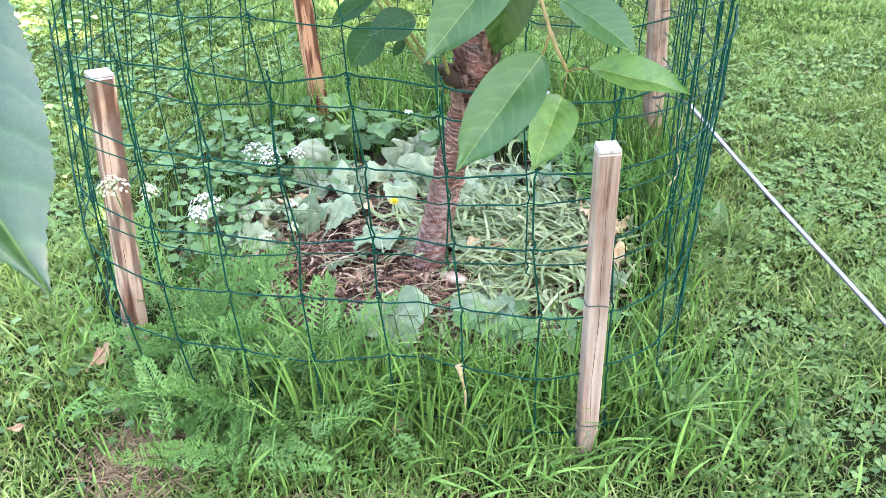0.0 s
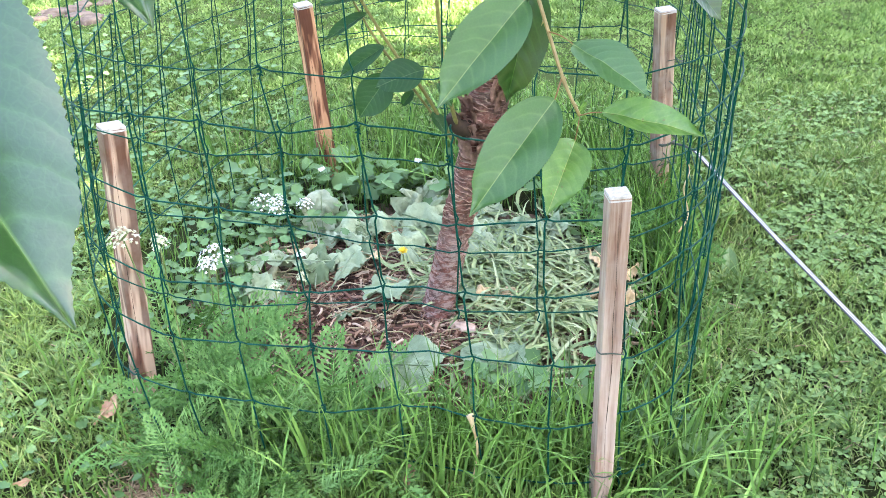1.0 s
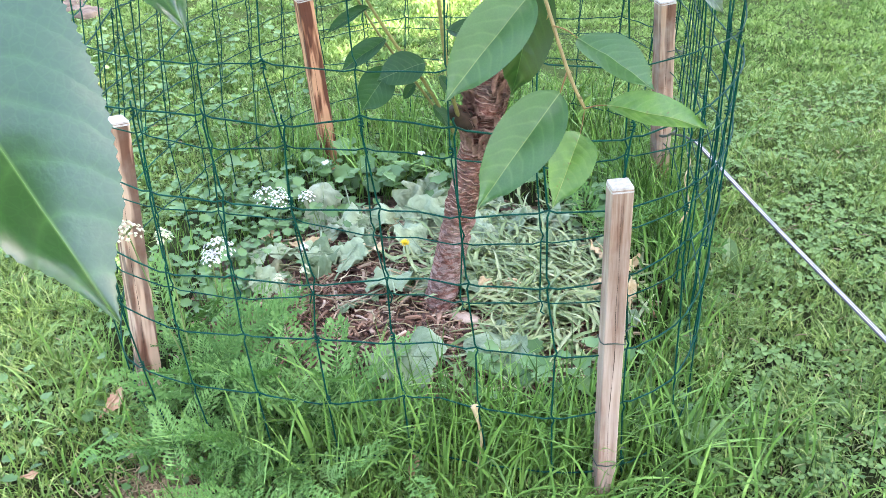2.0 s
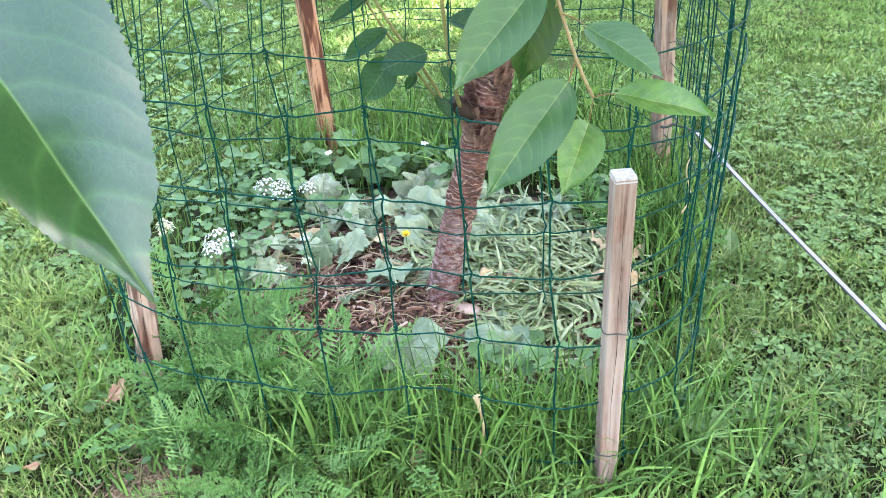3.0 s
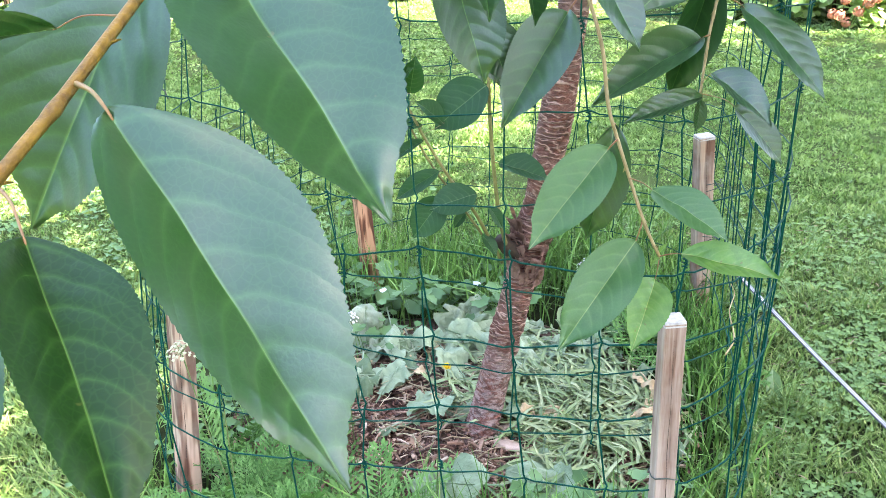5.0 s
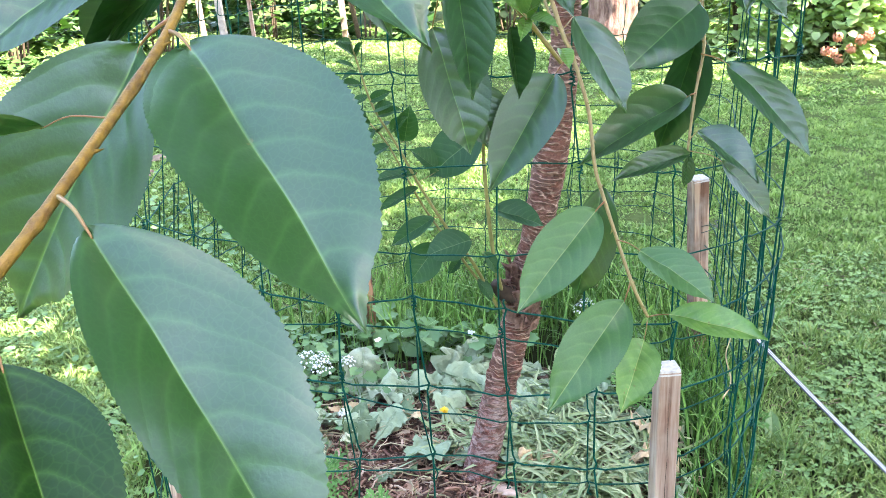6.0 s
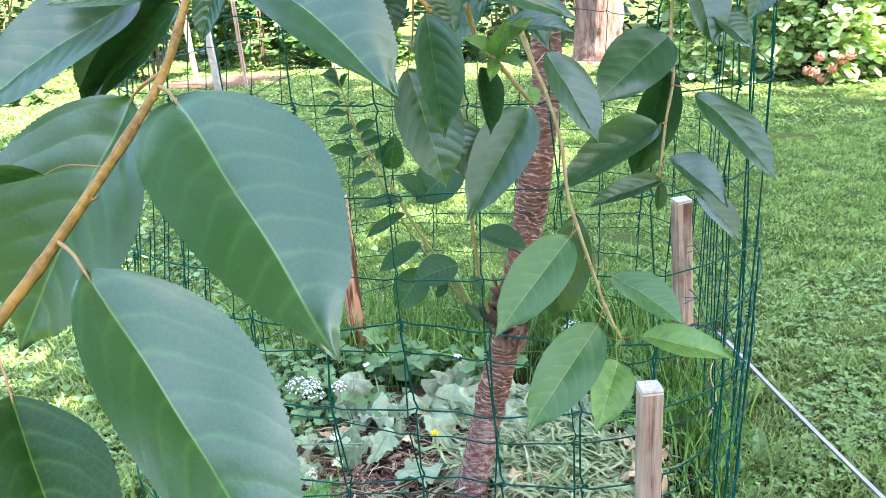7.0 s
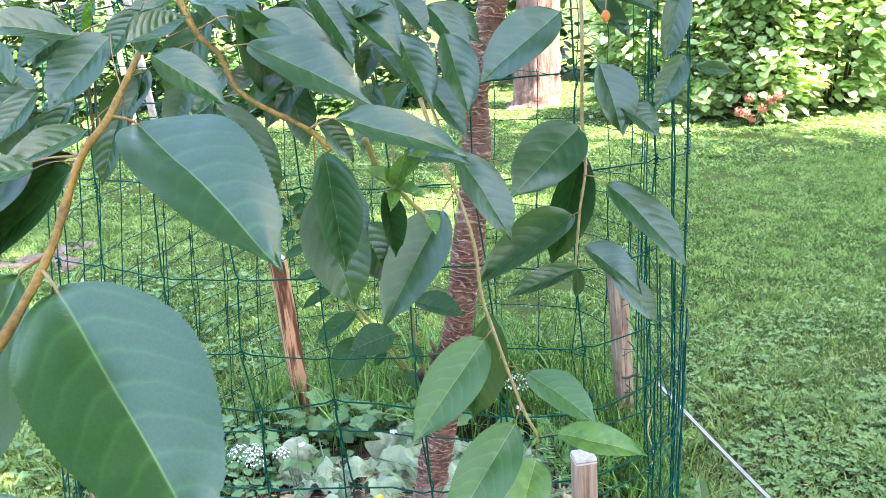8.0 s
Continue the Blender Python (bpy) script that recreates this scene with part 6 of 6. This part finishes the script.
sucker([(0.029, 1.385, 0.420), (0.012, 1.350, 0.520), (0.001, 1.340, 0.662), (-0.001, 1.340, 0.782), (-0.002, 1.340, 0.903)], 0.0030, 0.0018, [
    ((-0.003, 1.340, 0.736), (-0.085, 1.330, 0.668), 0.85, 15),
    ((0.013, 1.340, 0.608), (0.095, 1.330, 0.580), 0.70, 25),
    ((-0.004, 1.340, 0.534), (0.017, 1.340, 0.493), 0.60, 20)], 1)
sucker([(0.017, 1.385, 0.411), (-0.025, 1.350, 0.514), (-0.064, 1.330, 0.583), (-0.101, 1.320, 0.654), (-0.135, 1.315, 0.727), (-0.167, 1.310, 0.789), (-0.186, 1.310, 0.857), (-0.196, 1.310, 0.898)], 0.0026, 0.0010, [
    ((-0.072, 1.320, 0.681), (-0.116, 1.305, 0.723), 0.80, 20),
    ((-0.122, 1.315, 0.732), (-0.110, 1.300, 0.793), 0.65, 25),
    ((-0.106, 1.320, 0.679), (-0.176, 1.305, 0.674), 0.36, 25),
    ((-0.083, 1.330, 0.599), (-0.158, 1.315, 0.556), 0.42, 25),
    ((-0.023, 1.320, 0.563), (-0.096, 1.305, 0.544), 0.78, 12),
    ((-0.079, 1.330, 0.553), (-0.131, 1.315, 0.490), 0.78, 12),
    ((-0.189, 1.310, 0.866), (-0.211, 1.295, 0.894), 0.60, 20),
    ((-0.192, 1.310, 0.849), (-0.213, 1.295, 0.859), 0.50, 20),
    ((-0.185, 1.310, 0.842), (-0.216, 1.295, 0.839), 0.50, 25),
    ((-0.182, 1.310, 0.823), (-0.212, 1.295, 0.827), 0.45, 25),
    ((-0.174, 1.310, 0.805), (-0.200, 1.295, 0.799), 0.45, 20),
    ((-0.171, 1.310, 0.798), (-0.144, 1.295, 0.818), 0.50, 25),
    ((-0.166, 1.310, 0.783), (-0.138, 1.295, 0.805), 0.55, 20),
    ((-0.181, 1.310, 0.831), (-0.159, 1.295, 0.852), 0.50, 20),
    ((-0.161, 1.310, 0.774), (-0.130, 1.295, 0.790), 0.45, 25),
    ((-0.187, 1.310, 0.867), (-0.174, 1.295, 0.899), 0.50, 20),
    ((-0.144, 1.315, 0.748), (-0.113, 1.300, 0.775), 0.40, 25),
    ((-0.192, 1.310, 0.887), (-0.204, 1.295, 0.903), 0.60, 20)], 2)
sucker([(0.011, 1.385, 0.422), (-0.044, 1.360, 0.518), (-0.096, 1.345, 0.605), (-0.129, 1.340, 0.674), (-0.155, 1.335, 0.728), (-0.182, 1.330, 0.764)], 0.0020, 0.0010, [
    ((-0.107, 1.340, 0.648), (-0.172, 1.325, 0.614), 0.30, 30),
    ((-0.176, 1.330, 0.758), (-0.212, 1.315, 0.767), 0.50, 25),
    ((-0.171, 1.330, 0.749), (-0.191, 1.315, 0.732), 0.60, 20),
    ((-0.148, 1.335, 0.720), (-0.184, 1.320, 0.700), 0.50, 20),
    ((-0.166, 1.335, 0.742), (-0.144, 1.320, 0.762), 0.50, 25),
    ((-0.182, 1.330, 0.764), (-0.185, 1.315, 0.787), 0.60, 25),
    ((-0.044, 1.350, 0.519), (-0.068, 1.335, 0.501), 0.50, 20),
    ((-0.017, 1.360, 0.476), (-0.001, 1.345, 0.451), 0.70, 15)], 3)


def crown():
    """The leafy crown above fence and walk; some clumps added to block skylight."""
    rows = []
    rnd = np.random.RandomState(4)
    # last five clumps added so near leaves reflect foliage, not sky
    for cx, cy, cz, r, n in ((0.5, 1.3, 2.0, 0.75, 330), (1.1, 1.0, 2.2, 0.8, 330), (-0.1, 1.7, 2.2, 0.7, 260), (0.4, 1.4, 2.8, 0.8, 300), (0.85, 0.75, 1.85, 0.45, 420), (1.15, 0.2, 2.0, 0.6, 420), (0.7, 0.1, 2.3, 0.6, 300), (1.2, 1.5, 1.8, 0.5, 260), (0.75, 0.95, 1.75, 0.32, 260)):
        d = rnd.normal(0, 1, (n, 3))
        d /= np.linalg.norm(d, axis=1)[:, None]
        p = np.array((cx, cy, cz)) + d * (rnd.uniform(0.2, 1, n) ** 0.5)[:, None] * r * np.array((1, 1, 0.75))
        for q in p[p[:, 2] > 1.45]:
            rows.append((*q, rnd.uniform(0.08, 0.12), rnd.uniform(0, 6.28), rnd.uniform(-1.2, 0.2), rnd.uniform(-0.6, 0.6)))
    ob = new("crown", leaflets("crown", rows, M_CROWN))
    ob.parent = cherry_tree
    bm = bmesh.new()
    for pts in (((0.26, 1.43, 1.5), (0.6, 1.3, 1.8), (1.1, 1.1, 2.1)), ((0.28, 1.43, 1.7), (0.1, 1.6, 2.0), (-0.2, 1.8, 2.3)), ((0.3, 1.42, 2.0), (0.35, 1.4, 2.5), (0.4, 1.3, 3.0)), ((0.29, 1.42, 1.6), (0.3, 1.0, 1.9), (0.3, 0.5, 2.3)), ((0.27, 1.43, 1.55), (0.6, 1.0, 1.75), (0.95, 0.5, 1.9), (1.2, 0.1, 2.05))):
        tube(bm, glide(pts, 6), lambda s: 0.018 - 0.012 * s, 8)
    part("limb", bm, M_BARK, cherry_tree)


crown()


def small_fruit(at):
    """A shrivelled orange fruit hanging on a short stalk."""
    bm = bmesh.new()
    o = Vector(at)
    line = [o + Vector((0, 0, 0.005 - 0.010 * q / 8)) for q in range(9)]
    tube(bm, line, lambda s: 0.0006 + 0.0030 * math.sin(math.pi * min(0.97, s * 0.9 + 0.06)), 10, shape=lambda a, s: 1 + 0.12 * math.cos(5 * a))
    f = part("fruit", bm, M_FRUIT, cherry_tree, "small shrivelled orange fruit")
    bm = bmesh.new()
    tube(bm, glide([o + Vector((0.004, 0, 0.045)), o + Vector((0.001, 0, 0.02)), o + Vector((0, 0, 0.004))], 4), 0.0006, 5)
    part("stalk", bm, M_TWIG_TAN, f)


small_fruit((0.215, 0.697, 1.084))


# ---- leash ----
def leash():
    t = thing("leash", "taut black and white striped webbing leash looped round a fence stake", "leash", (0.5, 1.86, 0.0))
    o = Vector((0.5, 1.86, 0.0))
    bm = bmesh.new()
    uvl = bm.loops.layers.uv.new("UVMap")
    line = glide([LEASH_A, LEASH_A.lerp(LEASH_B, 0.5) + Vector((0, 0, -0.004)), LEASH_B, LEASH_A.lerp(LEASH_B, 1.6)], 10)
    w = 0.0078
    side = (LEASH_B - LEASH_A).cross(Vector((0.3, -0.5, 0.8))).normalized()
    up = side.cross((LEASH_B - LEASH_A).normalized())
    rows = []
    for p in line:
        rows.append([bm.verts.new(p - o + side * w * a + up * 0.001 * b) for a, b in ((-1, 0), (-0.5, 1), (0.5, 1), (1, 0), (0.5, -1), (-0.5, -1))])
    vv = (0, 0.25, 0.75, 1, 0.75, 0.25)
    for i in range(len(rows) - 1):
        for k in range(6):
            f = bm.faces.new((rows[i][k], rows[i + 1][k], rows[i + 1][(k + 1) % 6], rows[i][(k + 1) % 6]))
            for lp, (a, b) in zip(f.loops, ((i, k), (i + 1, k), (i + 1, (k + 1) % 6), (i, (k + 1) % 6))):
                lp[uvl].uv = (a / len(rows), vv[b])
    part("strap", bm, M_STRAP, t, "black and white striped strap")
    bm = bmesh.new()
    a = LEASH_A - o
    ring = [Vector((0.482, 1.880, 0.19)) - o + Vector((0.027 * math.cos(q / 16 * 6.283), 0.027 * math.sin(q / 16 * 6.283), 0.004 * math.sin(q))) for q in range(16)]
    tube(bm, ring, 0.003, 6, closed=True)
    tube(bm, [ring[13], (ring[13] + a) * 0.5 + Vector((0, 0, 0.004)), a], 0.003, 6)
    part("loop", bm, M_TIE, t, "dark cord loop")


LEASH_A = Vector((0.535, 1.80, 0.195))
LEASH_B = Vector((0.677, 1.10, 0.170))
leash()


# ---- the far side of the garden ----
def shrub(name, label, x, y, rx, ry, h, n, size, mat, seed, stems=7, group="", category="shrub"):
    rnd = np.random.RandomState(seed)
    t = thing(name, label, category, (x, y, 0), group)
    bm = bmesh.new()
    for k in range(stems):
        a = rnd.uniform(0, 6.28)
        tip = Vector((rx * 0.7 * math.cos(a), ry * 0.7 * math.sin(a), h * rnd.uniform(0.6, 0.95)))
        tube(bm, glide([(0.15 * rx * math.cos(a), 0.15 * ry * math.sin(a), -0.02), tip * 0.5 + Vector((0, 0, 0.1 * h)), tip], 5), lambda s: 0.012 - 0.008 * s, 6)
    part("stem_clump", bm, M_STEM, t)
    rows = []
    loose = mat is M_BUSH
    clumps = [(rnd.uniform(0, 6.28), rnd.uniform(0.55, 1.0), rnd.uniform(0.04, 1.0)) for _ in range(max(12, n // (75 if loose else 45)))]
    for k in range(n):
        a, r, zz = clumps[k % len(clumps)]
        dome = math.sqrt(max(0.05, 1 - max(0.0, zz - 0.35) ** 2 / 0.5))
        p = np.array((rx * r * dome * math.cos(a), ry * r * dome * math.sin(a), h * zz)) + rnd.normal(0, 1, 3) * np.array((rx, ry, h * 0.6)) * (0.105 if loose else 0.13)
        if p[2] < 0.02:
            p[2] = abs(p[2]) + 0.02
        rows.append((*p, size * rnd.uniform(0.55, 1.45 if loose else 1.3), math.atan2(p[1], p[0]) + rnd.normal(0, 0.9), rnd.uniform(-0.85, 0.15), rnd.uniform(-0.5, 0.5)))
    shape = ((0.0, 0.0), (0.08, 0.34), (0.55, 0.46), (1.0, 0.0), (0.55, -0.46), (0.08, -0.34))
    ob = new("crown", leaflets("crown", rows, mat, shape) if loose else leaflets("crown", rows, mat))
    ob.parent = t
    return t


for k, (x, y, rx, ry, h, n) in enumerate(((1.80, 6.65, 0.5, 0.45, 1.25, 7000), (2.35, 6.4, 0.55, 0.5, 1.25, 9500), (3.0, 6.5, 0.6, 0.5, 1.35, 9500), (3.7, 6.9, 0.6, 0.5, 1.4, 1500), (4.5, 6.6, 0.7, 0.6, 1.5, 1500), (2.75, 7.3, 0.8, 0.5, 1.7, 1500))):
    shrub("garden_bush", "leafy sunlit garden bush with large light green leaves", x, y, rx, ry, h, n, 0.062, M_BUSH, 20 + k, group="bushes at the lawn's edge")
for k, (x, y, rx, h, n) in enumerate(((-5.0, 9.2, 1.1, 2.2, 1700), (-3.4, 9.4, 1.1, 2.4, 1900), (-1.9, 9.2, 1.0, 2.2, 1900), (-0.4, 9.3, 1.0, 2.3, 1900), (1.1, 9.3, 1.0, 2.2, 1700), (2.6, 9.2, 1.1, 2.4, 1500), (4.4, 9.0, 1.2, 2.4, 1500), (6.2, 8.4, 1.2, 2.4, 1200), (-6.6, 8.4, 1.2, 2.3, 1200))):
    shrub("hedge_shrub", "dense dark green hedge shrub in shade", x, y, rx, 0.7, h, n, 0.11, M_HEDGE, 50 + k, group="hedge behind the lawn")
# hedge added out of sight; heights set to shape skylight and leaf reflections
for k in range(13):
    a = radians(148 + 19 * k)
    shrub("unseen_hedge", "added unseen tall hedge that blocks low skylight round the garden", 10.5 * math.cos(a), 1.5 + 9.5 * math.sin(a), 2.2, 1.6, (2.2 if 4 < k < 8 else (6.4 if k > 7 else 4.6)) + 0.6 * math.sin(k * 2.3), 1100, 0.34, M_HEDGE, 120 + k, group="tall hedge round the garden", category="hedge")
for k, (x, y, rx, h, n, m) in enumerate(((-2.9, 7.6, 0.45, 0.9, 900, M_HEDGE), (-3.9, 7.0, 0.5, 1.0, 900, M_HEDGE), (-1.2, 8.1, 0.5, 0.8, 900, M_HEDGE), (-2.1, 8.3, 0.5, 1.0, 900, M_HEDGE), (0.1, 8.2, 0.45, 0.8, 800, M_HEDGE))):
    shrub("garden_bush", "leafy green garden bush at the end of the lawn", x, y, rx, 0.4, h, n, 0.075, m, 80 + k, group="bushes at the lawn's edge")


def flower_clump(x, y, z, n, seed):
    rnd = random.Random(seed)
    t = thing("hydrangea_flowers", "faded orange-pink flower heads low on a bush", "flowers", (x, y, 0))
    for k in range(n):
        bm = bmesh.new()
        c = Vector((rnd.uniform(-0.16, 0.16), rnd.uniform(-0.1, 0.1), z + rnd.uniform(-0.08, 0.10)))
        for q in range(70):
            d = Vector((rnd.gauss(0, 1), rnd.gauss(0, 1), rnd.gauss(0, 1))).normalized()
            m3 = basis(d.orthogonal(), d)
            p = c + d * rnd.uniform(0.026, 0.036)
            bm.faces.new([bm.verts.new(p + m3 @ Vector((0.010 * math.cos(a), 0.010 * math.sin(a), 0.003 * math.sin(2 * a)))) for a in (0, 1.57, 3.14, 4.71)])
        part("flower_head", bm, M_ORANGE, t)
        bm = bmesh.new()
        tube(bm, [Vector((c.x * 0.3, c.y * 0.3 + 0.06, 0)), c * 0.6 + Vector((0, 0.05, 0)), c], 0.003, 5)
        part("stem", bm, M_GREEN_STEM, t)


flower_clump(2.18, 5.85, 0.12, 8, 3)
flower_clump(1.0, 8.0, 0.75, 4, 4)


def pale_trunk():
    t = thing("old_tree_trunk", "thick old tree trunk with pale peeling bark at the lawn's end", "tree", (0.93, 7.5, 0))
    bm = bmesh.new()
    tube(bm, glide([(-0.02, 0, -0.05), (0, 0, 0.12), (0.02, 0, 0.5), (0.06, 0, 1.2), (0.08, 0, 2.4), (0.1, 0, 4.0)], 9), lambda s: 0.20 - 0.05 * s + 0.10 * math.exp(-s * 22), 22,
         shape=lambda a, s: 1 + 0.16 * noise.noise((math.cos(a) * 3, math.sin(a) * 3, s * 14)) + 0.08 * math.sin(5 * a + 3 * s) + 0.05 * noise.noise((math.cos(a) * 9, math.sin(a) * 9, s * 50)))
    part("trunk", bm, M_PALEBARK, t)


pale_trunk()


def garden_post(x, y, h, r, lean, mat, label):
    bm = bmesh.new()
    tube(bm, [Vector((0, 0, -0.05)), Vector((lean * 0.5, 0, h * 0.5)), Vector((lean, 0, h))], r, 4)
    bmesh.ops.bevel(bm, geom=bm.edges[:], offset=r * 0.12, segments=1, affect="EDGES")
    ob = new("garden_post", finish(bm, "garden_post", mat, False))
    ob.location = (x, y, 0)
    tagged(ob, label, "post", "posts of the far bed")


garden_post(-2.06, 6.72, 1.5, 0.034, -0.10, M_OLDWOOD, "pale grey square wooden post at a far garden bed")
garden_post(-2.45, 7.4, 1.5, 0.028, -0.08, M_WOOD, "brown wooden post at a far garden bed")
garden_post(-1.92, 7.0, 1.4, 0.020, -0.05, M_WOOD, "thin dark wooden post at a far garden bed")
garden_post(-1.35, 7.9, 0.9, 0.034, -0.05, M_WOOD, "pinkish brown wooden post at a far garden bed")
rs = random.Random(31)
for k in range(11):
    chunk("flat_stone", (-1.78 + rs.gauss(0, 0.17), 3.82 + rs.gauss(0, 0.10), 0.0), (rs.uniform(0.04, 0.09), rs.uniform(0.03, 0.06), rs.uniform(0.012, 0.026)), M_STONE, "small flat brown stone sunk in the lawn", "stone", 7 + k, rs.uniform(0, 180))


def far_bed():
    bm = bmesh.new()
    n = 30
    c = bm.verts.new((-2.2, 7.4, 0.05))
    ring = [bm.verts.new((-2.2 + 0.55 * math.cos(k / n * 6.2832) * (1 + 0.1 * math.sin(k * 2.1)), 7.4 + 0.32 * math.sin(k / n * 6.2832), 0.008)) for k in range(n)]
    for k in range(n):
        bm.faces.new((c, ring[k], ring[(k + 1) % n]))
    tagged(new("far_bed", finish(bm, "far_bed", M_SOIL)), "bare brown soil of a far garden bed", "soil", kind="structure")


far_bed()


def added_shade_tree():
    """A tall tree added out of sight: its crown clumps block sun over the lawn."""
    t = thing("added_shade_tree", "added unseen tall tree placed to cast dappled shade on the lawn", "tree", (6.2, 0.2, 0))
    bm = bmesh.new()
    tube(bm, glide([(0, 0, -0.1), (0, 0, 0.3), (0.05, 0.05, 3), (0, 0.1, 6.5), (-0.1, 0.2, 9.5)], 6), lambda s: 0.22 - 0.15 * s, 14)
    for tip in ((-1.6, 1.3, 8.6), (1.2, 1.6, 9.4), (-0.6, 2.6, 9.2), (1.6, -0.6, 9.4), (-1.7, -1.0, 8.8), (0.6, 4.0, 9.2)):
        e = Vector(tip)
        tube(bm, glide([(0, 0.05, 5.0), e * 0.5 + Vector((0, 0, 3.3)), e], 6), lambda s: 0.08 - 0.06 * s, 8)
    part("trunk", bm, M_OLDWOOD, t)
    rnd = np.random.RandomState(9)
    rows = []
    for cx, cy, cz, r, n in SHADE:
        n *= 3
        d = rnd.normal(0, 1, (n, 3))
        d /= np.linalg.norm(d, axis=1)[:, None]
        p = np.array((cx, cy, cz)) + d * (rnd.uniform(0.05, 1, n) ** 0.5)[:, None] * r * np.array((1, 1, 0.5))
        for q in p:
            rows.append((*q, rnd.uniform(0.09, 0.15), rnd.uniform(0, 6.28), rnd.uniform(-0.6, 0.4), rnd.uniform(-0.5, 0.5)))
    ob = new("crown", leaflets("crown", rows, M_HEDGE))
    ob.parent = t


# clumps aimed along the sun line at the ground each one shades
SHADE = ((-0.5, 0.3, 8.6, 1.7, 900), (1.2, 1.2, 9.4, 1.7, 750), (0.3, 2.2, 9.2, 1.4, 600), (1.6, -0.6, 9.4, 1.6, 650), (-0.95, -1.0, 8.8, 1.15, 620), (-2.02, -1.98, 8.8, 0.92, 520), (-2.2, -1.0, 8.8, 0.42, 50), (-2.4, 0.45, 8.7, 0.7, 110), (-0.7, 0.9, 8.6, 1.1, 450), (-2.75, 1.5, 8.8, 0.9, 330), (-2.7, 2.9, 8.8, 1.2, 520), (-1.5, 3.7, 9.0, 1.0, 400), (-4.0, 2.6, 8.4, 1.2, 480), (-3.4, 4.2, 8.8, 1.1, 420), (-1.93, -0.44, 8.8, 0.38, 60), (-2.15, -0.02, 8.8, 0.36, 70))
added_shade_tree()
